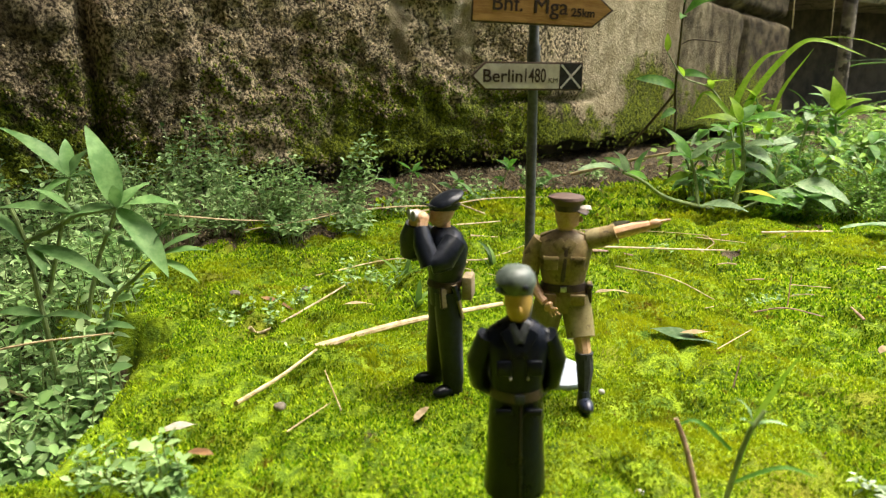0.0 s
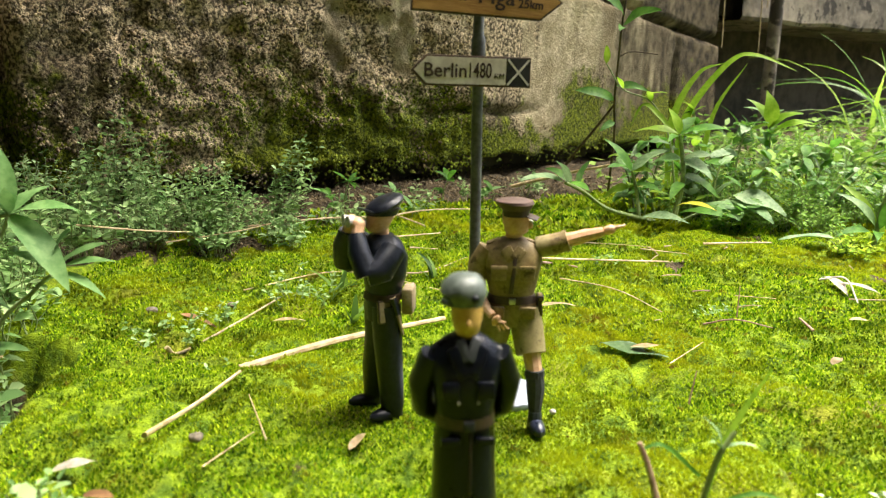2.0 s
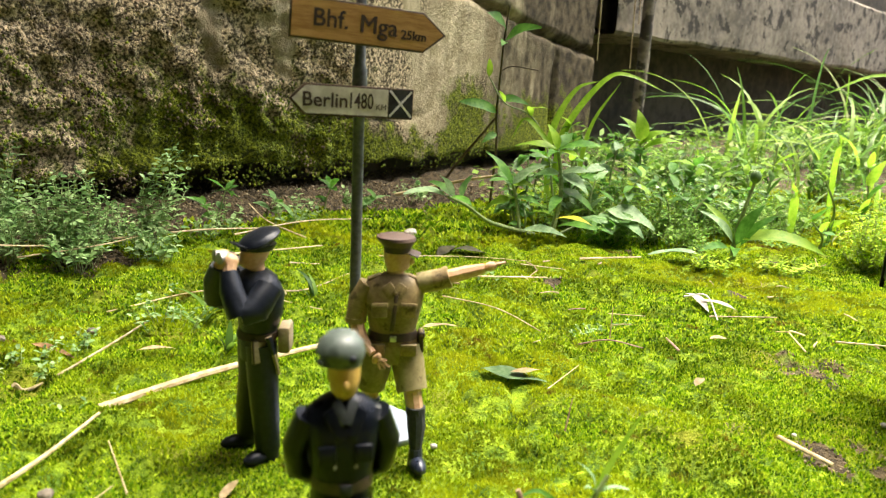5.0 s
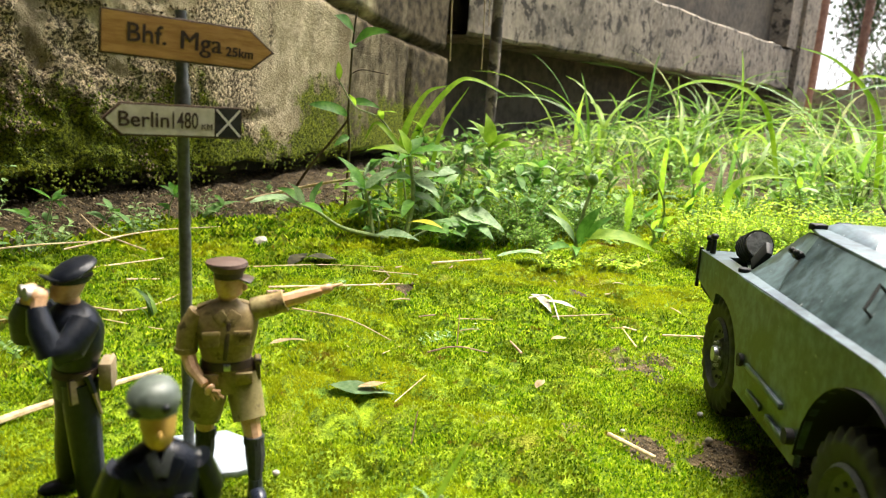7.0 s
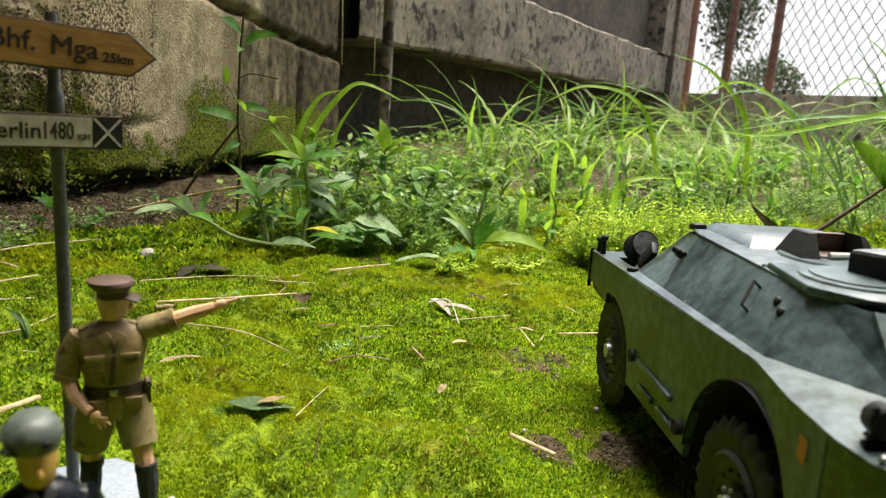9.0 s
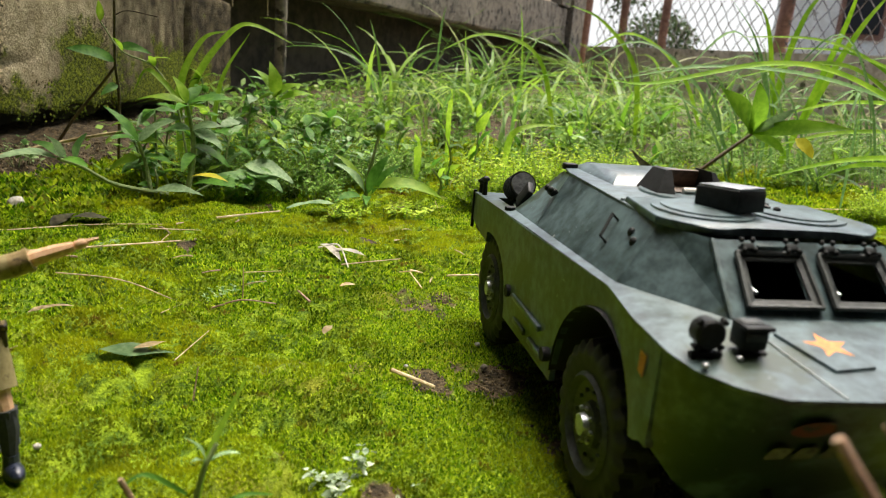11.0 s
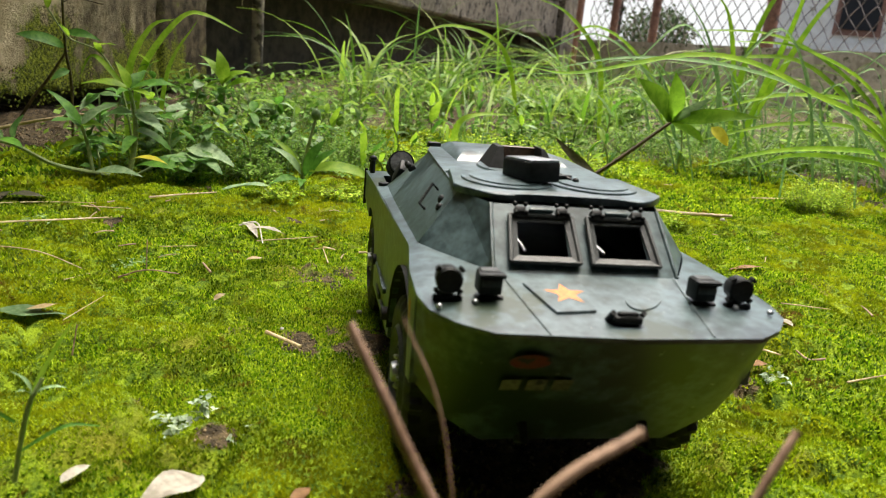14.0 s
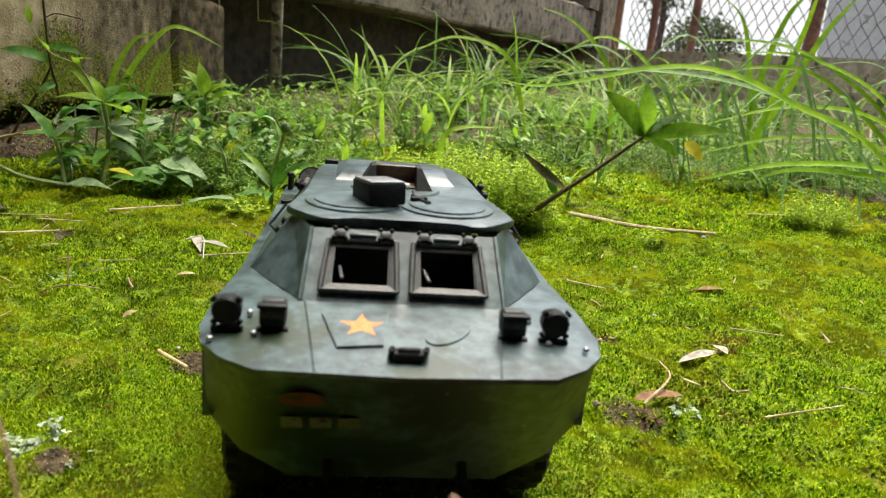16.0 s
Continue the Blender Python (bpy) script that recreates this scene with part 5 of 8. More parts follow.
def build_lookout():
    f = Figure()
    # faces -y, with field glasses held to its face
    for s, fx, fy in ((1, 0.27, 0.12), (-1, -0.56, 0.02)):
        limb(f, NAVY, [(s * 0.16, 0, 2.6), (s * 0.2, fy * 0.2, 1.8), (fx * 0.8, fy * 0.55, 1.0), (fx * 0.9, fy * 0.85, 0.3)], [0.33, 0.31, 0.28, 0.25], 12)
        f.paint(NAVY, ball, (fx, fy - 0.22, 0.15), (0.17, 0.38, 0.16), (0, 0, s * 10))
        f.paint(NAVY, loft, [(fx, fy, 0.04, 0.16, 0.2), (fx, fy, 0.4, 0.18, 0.2)], 10)
    f.paint(NAVY, loft, [(0, 0, 2.25, 0.40, 0.34), (0, 0, 2.6, 0.41, 0.36), (0, 0.02, 2.85, 0.42, 0.36), (0, 0.05, 3.2, 0.52, 0.44), (0, 0.05, 3.65, 0.61, 0.47), (0, 0.02, 3.95, 0.52, 0.36), (0, 0, 4.1, 0.22, 0.22)])
    f.paint(LEATHER, loft, [(0, 0, 2.72, 0.47, 0.4), (0, 0.02, 2.86, 0.46, 0.38)])
    # bread bag and dagger at the hip
    f.paint(CANVAS, box, (0.52, 0.24, 0.56), (0.32, 0.46, 2.7), (0, 0, -35), 0.05)
    f.paint(CANVAS, box, (0.52, 0.05, 0.25), (0.33, 0.52, 2.86), (0, 0, -35), 0.02)
    f.paint(LEATHER, box, (0.08, 0.36, 0.5), (0.39, -0.12, 2.52), (0, -4, 8), 0.03)
    limb(f, CANVAS, [(0.46, 0.02, 2.82), (0.49, 0.12, 2.45), (0.47, 0.24, 1.98)], [0.075, 0.055, 0.035], 6)
    # arms raised to the glasses
    for s in (1, -1):
        limb(f, NAVY, [(s * 0.5, 0.02, 3.85), (s * 0.66, -0.32, 3.5), (s * 0.58, -0.6, 3.42)], [0.27, 0.29, 0.25], 10)
        limb(f, NAVY, [(s * 0.6, -0.58, 3.4), (s * 0.4, -0.68, 3.85), (s * 0.24, -0.66, 4.18)], [0.25, 0.23, 0.17], 10)
        limb(f, SKIN, [(s * 0.26, -0.66, 4.14), (s * 0.19, -0.6, 4.32)], [0.12, 0.14], 8)
        f.paint(SKIN, ball, (s * 0.17, -0.6, 4.36), (0.14, 0.17, 0.17), n=8)
        limb(f, SILVER, [(s * 0.11, -0.42, 4.4), (s * 0.11, -0.62, 4.42), (s * 0.12, -0.8, 4.43)], [0.07, 0.1, 0.12], 10)
    limb(f, SKIN, [(0, 0, 4.0), (0, -0.03, 4.3)], [0.17, 0.17], 10)
    f.paint(SKIN, loft, [(0, -0.12, 4.16, 0.16, 0.16), (0, -0.1, 4.25, 0.23, 0.25), (0, -0.04, 4.42, 0.26, 0.29), (0, 0, 4.6, 0.27, 0.29)], 14)
    f.paint(NAVY, loft, [(0, 0.0, 4.5, 0.29, 0.33), (0, 0.03, 4.62, 0.33, 0.37)], 16)
    f.paint(NAVY, ball, (0, 0.06, 4.72), (0.4, 0.44, 0.14), (24, 0, 0), 14)
    f.paint(NAVY, box, (0.44, 0.2, 0.035), (0, -0.36, 4.62), (-18, 0, 0), 0.015)
    f.done("lookout_figurine", (4.5, 19.9, 0.0), -62, "painted toy figure in black uniform holding field glasses", (1.08, 1.05, 1.04))


def build_coat_figure():
    f = Figure()
    for s in (1, -1):
        limb(f, COAT, [(s * 0.25, 0, 1.2), (s * 0.25, 0, 0.2)], [0.24, 0.2], 10)
        f.paint(NAVY, ball, (s * 0.28, -0.16, 0.14), (0.17, 0.38, 0.15), (0, 0, s * 10))
    f.paint(COAT, loft, [(0, 0, 0.72, 0.62, 0.5), (0, 0, 0.8, 0.64, 0.52), (0, 0, 1.6, 0.58, 0.46), (0, 0, 2.3, 0.55, 0.42), (0, 0, 2.62, 0.5, 0.38), (0, -0.02, 3.1, 0.58, 0.42), (0, -0.02, 3.5, 0.66, 0.42), (0, 0, 3.72, 0.62, 0.34), (0, 0, 3.86, 0.4, 0.26), (0, 0, 3.95, 0.2, 0.2)], 18)
    f.paint(COAT, box, (0.06, 0.05, 1.8), (0.05, -0.47, 1.65), (-4, 0, 0), 0.02)
    f.paint(LEATHER, loft, [(0, 0, 2.55, 0.54, 0.42), (0, 0, 2.72, 0.53, 0.41)], 18)
    f.paint(SOCK, box, (0.2, 0.05, 0.17), (0.02, -0.43, 2.63), (0, 0, 0), 0.02)
    for s in (1, -1):
        f.paint(COAT, box, (0.3, 0.08, 0.26), (s * 0.3, -0.43, 3.2), (-4, 0, 0), 0.03)
        f.paint(COAT, box, (0.2, 0.07, 0.5), (s * 0.17, -0.36, 3.6), (-14, s * 28, 0), 0.03)
        f.paint(COAT, box, (0.34, 0.1, 0.12), (s * 0.3, -0.42, 2.4), (0, 0, 0), 0.03)
        f.paint(SILVER if s > 0 else COAT, box, (0.34, 0.2, 0.05), (s * 0.46, -0.02, 3.76), (0, s * 22, 0), 0.02)
        limb(f, COAT, [(s * 0.58, 0, 3.62), (s * 0.78, 0.08, 3.15), (s * 0.74, 0.2, 2.75), (s * 0.4, 0.46, 2.45), (s * 0.1, 0.52, 2.4)], [0.22, 0.23, 0.21, 0.18, 0.15], 11)
        f.paint(SILVER, ball, (s * 0.17, -0.46, 3.02), (0.03, 0.02, 0.03), n=6)
    limb(f, SKIN_YELLOW, [(0, 0, 3.82), (0, -0.02, 4.15)], [0.18, 0.17], 10)
    f.paint(SKIN_YELLOW, loft, [(0, -0.1, 3.92, 0.14, 0.14), (0, -0.09, 4.02, 0.22, 0.23), (0, -0.05, 4.2, 0.27, 0.28), (0, 0, 4.44, 0.28, 0.29)], 14)
    f.paint(SKIN_YELLOW, ball, (0, -0.33, 4.16), (0.05, 0.06, 0.08), n=8)
    # soft grey cap
    f.paint(GREY_CAP, loft, [(0, 0.02, 4.38, 0.30, 0.31), (-0.02, 0.02, 4.46, 0.34, 0.34), (-0.05, 0.03, 4.56, 0.41, 0.38), (-0.05, 0.04, 4.68, 0.38, 0.37), (-0.03, 0.05, 4.79, 0.26, 0.27), (-0.01, 0.05, 4.83, 0.1, 0.12)], 18)
    f.paint(GREY_CAP, box, (0.3, 0.2, 0.1), (-0.3, -0.1, 4.42), (0, 22, 30), 0.04)
    f.paint(NAVY, ball, (0.1, -0.34, 4.54), (0.07, 0.04, 0.06), n=6)
    for s in (1, -1):
        f.paint(SOCK, box, (0.16, 0.06, 0.36), (s * 0.08, -0.33, 3.78), (-20, s * 24, 0), 0.02)
    f.done("coat_figurine", (6.1, 14.55, 0.0), 4, "painted toy figure in a long dark coat and grey cap", (0.84, 0.95, 0.99))


build_officer()
build_lookout()
build_coat_figure()


# ---- plants ----
LEAF_COOL = surface("leaf_cool", (0.1, 0.22, 0.06), (0.2, 0.35, 0.12), 90, 0.55, through_light=0.35, object_random=0.2, specular=0.22)
LEAF_GREEN = surface("leaf_green", (0.055, 0.17, 0.016), (0.12, 0.29, 0.035), 80, 0.55, through_light=0.45, object_random=0.28, specular=0.22)
LEAF_LIGHT = surface("leaf_light", (0.20, 0.38, 0.02), (0.32, 0.50, 0.045), 80, 0.5, through_light=0.55, object_random=0.2, specular=0.25)
LEAF_YELLOW = surface("leaf_yellow", (0.48, 0.42, 0.03), (0.60, 0.55, 0.06), 80, 0.5, through_light=0.4, specular=0.2)
LEAF_GREY = surface("leaf_grey", (0.14, 0.25, 0.1), (0.28, 0.4, 0.2), 120, 0.55, through_light=0.25, object_random=0.2, specular=0.25)
LEAF_SAPLING = surface("leaf_sapling", (0.11, 0.24, 0.015), (0.20, 0.37, 0.03), 60, 0.45, through_light=0.55, object_random=0.1, specular=0.15)
LEAF_DEAD = surface("dead_leaf", (0.05, 0.05, 0.022), (0.12, 0.11, 0.05), 120, 0.7, bump=0.01)
GRASS = surface("grass_blade", (0.16, 0.34, 0.015), (0.30, 0.50, 0.03), 30, 0.55, through_light=0.5, object_random=0.22, specular=0.12)
STEM = surface("stem_green", (0.14, 0.20, 0.06), (0.26, 0.33, 0.12), 150, 0.6)
STEM_BROWN = surface("stem_brown", (0.05, 0.035, 0.02), (0.13, 0.09, 0.05), 150, 0.7)
TINY_COOL = island_random(surface("tiny_leaf_cool", (0.05, 0.1, 0.04), (0.1, 0.18, 0.07), 200, 0.5, through_light=0.35, specular=0.2), [(0.07, 0.15, 0.04), (0.20, 0.35, 0.10), (0.42, 0.58, 0.26), (0.13, 0.26, 0.07)])
TINY_LIGHT = island_random(surface("tiny_leaf_light", (0.1, 0.2, 0.03), (0.2, 0.32, 0.06), 200, 0.55, through_light=0.3, specular=0.15), [(0.07, 0.18, 0.02), (0.14, 0.29, 0.035), (0.27, 0.44, 0.07), (0.11, 0.23, 0.03)])
TINY_BRIGHT = island_random(surface("tiny_leaf_bright", (0.1, 0.2, 0.03), (0.2, 0.32, 0.06), 200, 0.55, through_light=0.35, specular=0.15), [(0.17, 0.33, 0.015), (0.34, 0.52, 0.03), (0.55, 0.68, 0.07), (0.25, 0.42, 0.02)])
TINY_GREY = island_random(surface("tiny_leaf_grey", (0.2, 0.25, 0.2), (0.3, 0.4, 0.3), 200, 0.6, through_light=0.2, specular=0.12), [(0.20, 0.28, 0.16), (0.34, 0.43, 0.28), (0.52, 0.60, 0.46), (0.26, 0.36, 0.2)])
GRASS_MANY = island_random(surface("grass_many", (0.05, 0.1, 0.02), (0.1, 0.2, 0.03), 60, 0.5, through_light=0.45, specular=0.2), [(0.02, 0.055, 0.008), (0.06, 0.14, 0.016), (0.16, 0.29, 0.03), (0.05, 0.11, 0.03), (0.36, 0.38, 0.18)])

WEEDS = island_random(surface("weed_leaf", (0.1, 0.2, 0.03), (0.2, 0.3, 0.05), 100, 0.55, through_light=0.3, specular=0.2), [(0.035, 0.09, 0.012), (0.10, 0.22, 0.02), (0.24, 0.41, 0.04), (0.055, 0.14, 0.015), (0.34, 0.43, 0.13)])


def leaf(bm, base, tip, width, droop=0.15, fold=0.25, n=7, up=(0, 0, 1), blunt=0.8):
    """A folded leaf blade from base to tip."""
    b, t = Vector(base), Vector(tip)
    d = t - b
    l = d.length
    a = d.normalized()
    s = a.cross(Vector(up))
    if s.length < 0.05:
        s = a.orthogonal()
    s.normalize()
    u = s.cross(a)
    rows = []
    for k in range(n + 1):
        q = k / n
        w = 0.5 * width * math.sin(math.pi * min(1, q ** blunt)) ** 0.85 + 0.012 * width
        p = b + d * q + u * (4 * q * (1 - q) * droop * l)
        wave = 0.05 * width * math.sin(9 * q + l * 7)
        rows.append((bm.verts.new(p + s * w + u * (fold * w + wave)), bm.verts.new(p), bm.verts.new(p - s * w + u * (fold * w - wave))))
    for r0, r1 in zip(rows, rows[1:]):
        bm.faces.new((r0[0], r0[1], r1[1], r1[0]))
        bm.faces.new((r0[1], r0[2], r1[2], r1[1]))


def leaf_part(plant, base, tip, width, material, **kw):
    """up: where the leaf's upper face looks."""
    bm = bmesh.new()
    leaf(bm, base, tip, width, **kw)
    return part("leaf", bm, material, plant)


def stem_part(plant, points, r0, r1, material, name="stem", n=7):
    bm = bmesh.new()
    k = len(points)
    tube(bm, points, [r0 + (r1 - r0) * i / (k - 1) for i in range(k)], n)
    return part(name, bm, material, plant)


def curve_points(points, n=10):
    """A smooth run of points through the given ones."""
    p = [Vector(q) for q in points]
    p = [p[0] * 2 - p[1]] + p + [p[-1] * 2 - p[-2]]
    out = []
    for i in range(1, len(p) - 2):
        for k in range(n):
            t = k / n
            out.append(0.5 * (2 * p[i] + (p[i + 1] - p[i - 1]) * t + (2 * p[i - 1] - 5 * p[i] + 4 * p[i + 1] - p[i + 2]) * t * t + (3 * p[i] - p[i - 1] - 3 * p[i + 1] + p[i + 2]) * t ** 3))
    out.append(p[-2])
    return out


def blade_part(plant, points, width, material, name="blade", fold=0.3, face=Vector((-0.4, -0.5, 0.77))):
    """A long arching grass blade along points."""
    pts = curve_points(points, 6)
    bm = bmesh.new()
    rows = []
    for i, p in enumerate(pts):
        a = (pts[min(i + 1, len(pts) - 1)] - pts[max(i - 1, 0)]).normalized()
        s = a.cross(face)
        if s.length < 0.15:
            s = a.cross(Vector((0.6, -0.8, 0.1)))
        s.normalize()
        u = s.cross(a)
        q = i / (len(pts) - 1)
        w = 0.5 * width * min(1.0, 0.55 + 1.5 * q) * (1 - q ** 3) + 0.01
        rows.append((bm.verts.new(p + s * w + u * w * fold), bm.verts.new(p), bm.verts.new(p - s * w + u * w * fold)))
    for r0, r1 in zip(rows, rows[1:]):
        bm.faces.new((r0[0], r0[1], r1[1], r1[0]))
        bm.faces.new((r0[1], r0[2], r1[2], r1[1]))
    return part(name, bm, material, plant)


def tiny_clump(name, at, radius, height, stems, material, label, seed, leaf_size=0.34, group="small leaved weeds", density=1.0, lean=(0, 0)):
    """A weed of many thin branching stems set with pairs of tiny leaves."""
    rng = np.random.default_rng(seed)
    z0 = ground_z(at[0], at[1])
    plant = thing(name, (at[0], at[1], z0), 0, label, "weed", group)
    v, sv, sf = [], [], []
    nl = 0
    for _ in range(stems):
        az, out = rng.uniform(0, 2 * math.pi), radius * math.sqrt(rng.random())
        top = np.array((out * math.cos(az), out * math.sin(az), height * rng.uniform(0.3, 1.0) * (1 - 0.35 * (out / radius) ** 2)))
        top[:2] += np.array(lean) * top[2]
        foot = np.array((out * math.cos(az) * 0.55 + rng.normal(0, 0.12 * radius), out * math.sin(az) * 0.55 + rng.normal(0, 0.12 * radius), -0.2))
        mid = foot * 0.5 + top * 0.5 + np.array((*rng.normal(0, 0.16 * height, 2), rng.uniform(0.05, 0.2) * height))
        n = max(5, int(np.linalg.norm(top - foot) / (leaf_size * 0.8) * density))
        q = np.linspace(0, 1, n + 1)[:, None]
        path = (1 - q) ** 2 * foot + 2 * q * (1 - q) * mid + q * q * top
        r = 0.016 * leaf_size / 0.3
        for k in range(0, n - 1, 2):
            b = len(sv)
            for w in (path[k], path[min(n, k + 2)]):
                sv += [w + (r, 0, 0), w + (-r * 0.5, r * 0.87, 0), w + (-r * 0.5, -r * 0.87, 0)]
            sf += [(b + m, b + (m + 1) % 3, b + 3 + (m + 1) % 3, b + 3 + m) for m in range(3)]
        keep = q[:, 0] > 0.2
        p = np.repeat(path[keep], 2, 0)
        qq = np.repeat(q[keep, 0], 2)
        m = len(p)
        a = np.repeat(np.arange(m // 2) * 1.57 + rng.uniform(0, 3, m // 2) * 0.4, 2) + np.tile((0, math.pi), m // 2) + rng.normal(0, 0.35, m)
        ln = (leaf_size * rng.uniform(0.45, 1.3, m) * (1.15 - 0.45 * qq))[:, None]
        d = np.stack([np.cos(a), np.sin(a), rng.uniform(-0.35, 0.8, m)], 1)
        d /= np.linalg.norm(d, axis=1)[:, None]
        s = np.stack([-np.sin(a), np.cos(a), rng.normal(0, 0.45, m)], 1)
        lift = np.array((0, 0, 0.1)) * ln
        v.append(np.stack([p + d * 0.08 * ln, p + d * 0.42 * ln + s * 0.30 * ln + lift, p + d * 0.85 * ln + s * 0.23 * ln + lift * 0.5, p + d * 1.2 * ln - lift, p + d * 0.85 * ln - s * 0.23 * ln + lift * 0.5, p + d * 0.42 * ln - s * 0.30 * ln + lift], 1).reshape(-1, 3))
        nl += m
    b = np.arange(nl)[:, None] * 6
    f = np.concatenate([b + np.array((0, 1, 2, 3)), b + np.array((0, 3, 4, 5))])
    lv = raw_mesh("foliage", np.concatenate(v), f, material, plant, smooth=False)
    lv["kind"] = "stuff"
    st = raw_mesh("stem", sv, sf, STEM, plant)
    st["kind"] = "stuff"
    return plant


def grass_tuft(at, n, length, spread, seed, material=None, width=0.5, label="tuft of long arching green grass", lean=(0, 0)):
    rng = np.random.default_rng(seed)
    z0 = ground_z(at[0], at[1])
    v, f = [], []
    for _ in range(n):
        az = rng.uniform(0, 2 * math.pi)
        l = length * rng.uniform(0.45, 1.1)
        out = spread * rng.uniform(0.3, 1.3)
        foot = np.array((rng.normal(0, length * 0.06), rng.normal(0, length * 0.06), -0.3))
        d = np.array((math.cos(az) + lean[0], math.sin(az) + lean[1], 0))
        m = 8
        w0 = width * rng.uniform(0.5, 1.2)
        twist = rng.uniform(-0.6, 0.6)
        b = len(v)
        for k in range(m + 1):
            q = k / m
            bend = out * q ** 1.7
            p = foot + d * l * bend * 0.7 + np.array((0, 0, l * 0.8 * (q - 0.5 * out * q ** 2.4)))
            s = np.array((-d[1], d[0], twist * q)) * (0.5 * w0 * (1 - q ** 2.5) + 0.01)
            v += [p - s, p + np.array((0, 0, -0.12 * w0)), p + s]
        for k in range(m):
            c = b + 3 * k
            f += [(c, c + 1, c + 4, c + 3), (c + 1, c + 2, c + 5, c + 4)]
    ob = raw_mesh("grass_tuft", v, f, material or GRASS_MANY)
    ob.matrix_basis = pose(at[0] * CM, at[1] * CM, z0 * CM)
    return tagged(ob, label, "grass", "tufts of grass", "stuff")


def build_left_weed():
    z0 = -1.9
    w = thing("broad_weed", (0, 0, 0), 0, "green weed with long pointed leaves beside the moss", "weed")
    top = (-4.55, 21.7, 4.3)
    stem_part(w, curve_points([(-5.3, 21.0, z0), (-5.5, 21.1, 0.6), (-5.2, 21.4, 2.6), top]), 0.075, 0.05, STEM)
    stem_part(w, curve_points([(-6.2, 20.8, z0), (-6.7, 21.1, 1.5), (-7.1, 21.4, 3.4), (-7.6, 21.6, 4.6)]), 0.08, 0.06, STEM)
    stem_part(w, curve_points([(-7.1, 21.4, 3.4), (-6.2, 21.6, 3.8), (-5.7, 21.7, 4.1), top]), 0.07, 0.05, STEM)
    stem_part(w, curve_points([(-6.5, 21.2, 2.0), (-6.2, 21.5, 3.4), (-5.9, 21.9, 5.1)]), 0.06, 0.05, STEM)
    stem_part(w, curve_points([(-5.2, 21.0, z0), (-5.0, 21.2, 1.3), (-4.0, 21.4, 2.5), (-3.6, 21.6, 2.9)]), 0.065, 0.04, STEM)
    lift = (0.1, -0.25, 0.95)
    for base, tips in ((top, (((-5.45, 22.2, 6.5), 0.85), ((-2.75, 21.6, 4.4), 0.62), ((-2.95, 21.0, 2.55), 0.85), ((-6.0, 21.2, 4.0), 0.6), ((-3.9, 22.4, 4.9), 0.5), ((-4.35, 21.3, 5.0), 0.4), ((-4.1, 22.3, 3.5), 0.5))),
                       ((-5.9, 21.9, 5.1), (((-7.8, 21.9, 6.5), 0.6), ((-5.3, 22.2, 5.9), 0.6), ((-6.5, 21.3, 4.5), 0.5), ((-5.0, 21.5, 5.2), 0.4), ((-6.3, 22.6, 6.1), 0.5))),
                       ((-5.7, 21.6, 4.1), (((-7.9, 21.2, 4.3), 0.55), ((-6.5, 20.9, 5.0), 0.5))),
                       ((-7.0, 21.4, 3.3), (((-4.4, 21.0, 2.15), 0.62), ((-8.6, 21.1, 4.6), 0.55), ((-6.2, 20.8, 2.6), 0.4))),
                       ((-3.6, 21.6, 2.9), (((-3.05, 21.5, 4.0), 0.75), ((-2.3, 21.8, 3.6), 0.5), ((-1.9, 21.4, 3.2), 0.42), ((-2.1, 21.0, 2.4), 0.34), ((-4.4, 21.2, 3.5), 0.5))),
                       ((-5.3, 21.1, 1.0), (((-4.0, 20.9, 1.15), 0.5), ((-4.6, 20.6, 0.7), 0.45))),
                       ((-6.6, 21.0, 1.4), (((-5.0, 20.8, 1.35), 0.42), ((-8.0, 20.8, 1.5), 0.5), ((-7.2, 20.5, 1.0), 0.5)))):
        for tip, wd in tips:
            leaf_part(w, base, tip, wd * 0.8, LEAF_COOL, droop=0.1, fold=0.22, up=lift, n=9, blunt=0.72)
    bm = bmesh.new()
    for x, y, z in ((-4.75, 21.4, 3.75), (-5.5, 21.4, 4.35), (-4.35, 21.35, 3.5)):
        ball(bm, (x, y, z), (0.1, 0.1, 0.12), n=8)
    bud = part("bud", bm, LEAF_GREY, w, "tiny white flower buds")
    bud["kind"] = "stuff"
    w2 = thing("dry_stalk", (0, 0, 0), 0, "thin dry stalk lying across the weeds", "stalk")
    stem_part(w2, curve_points([(-8.6, 19.4, 0.6), (-6.3, 19.6, 1.15), (-4.1, 20.0, 1.35)]), 0.035, 0.025, DRY)


def leaf_spray(plant, rng, node, reach, count, size, slim=0.32, rise=(-0.3, 0.5), kinds=None, az0=None, span=6.283):
    """A ring of leaves round a node."""
    for k in range(count):
        ang = (rng.uniform(0, 6.28) if az0 is None else az0) + (k / count) * span + rng.uniform(-0.35, 0.35)
        l = size * rng.uniform(0.65, 1.2)
        tip = Vector(node) + Vector((math.cos(ang) * l * reach, math.sin(ang) * l * reach, rng.uniform(*rise) * l))
        leaf_part(plant, node, tip, l * slim * rng.uniform(0.85, 1.2), rng.choice(kinds or (LEAF_GREEN, LEAF_GREEN, LEAF_COOL, LEAF_LIGHT, LEAF_GREY)), droop=rng.uniform(0.03, 0.16), fold=rng.uniform(0.1, 0.3), up=(rng.uniform(-0.3, 0.3), rng.uniform(-0.5, 0.1), 1.0), blunt=0.74)


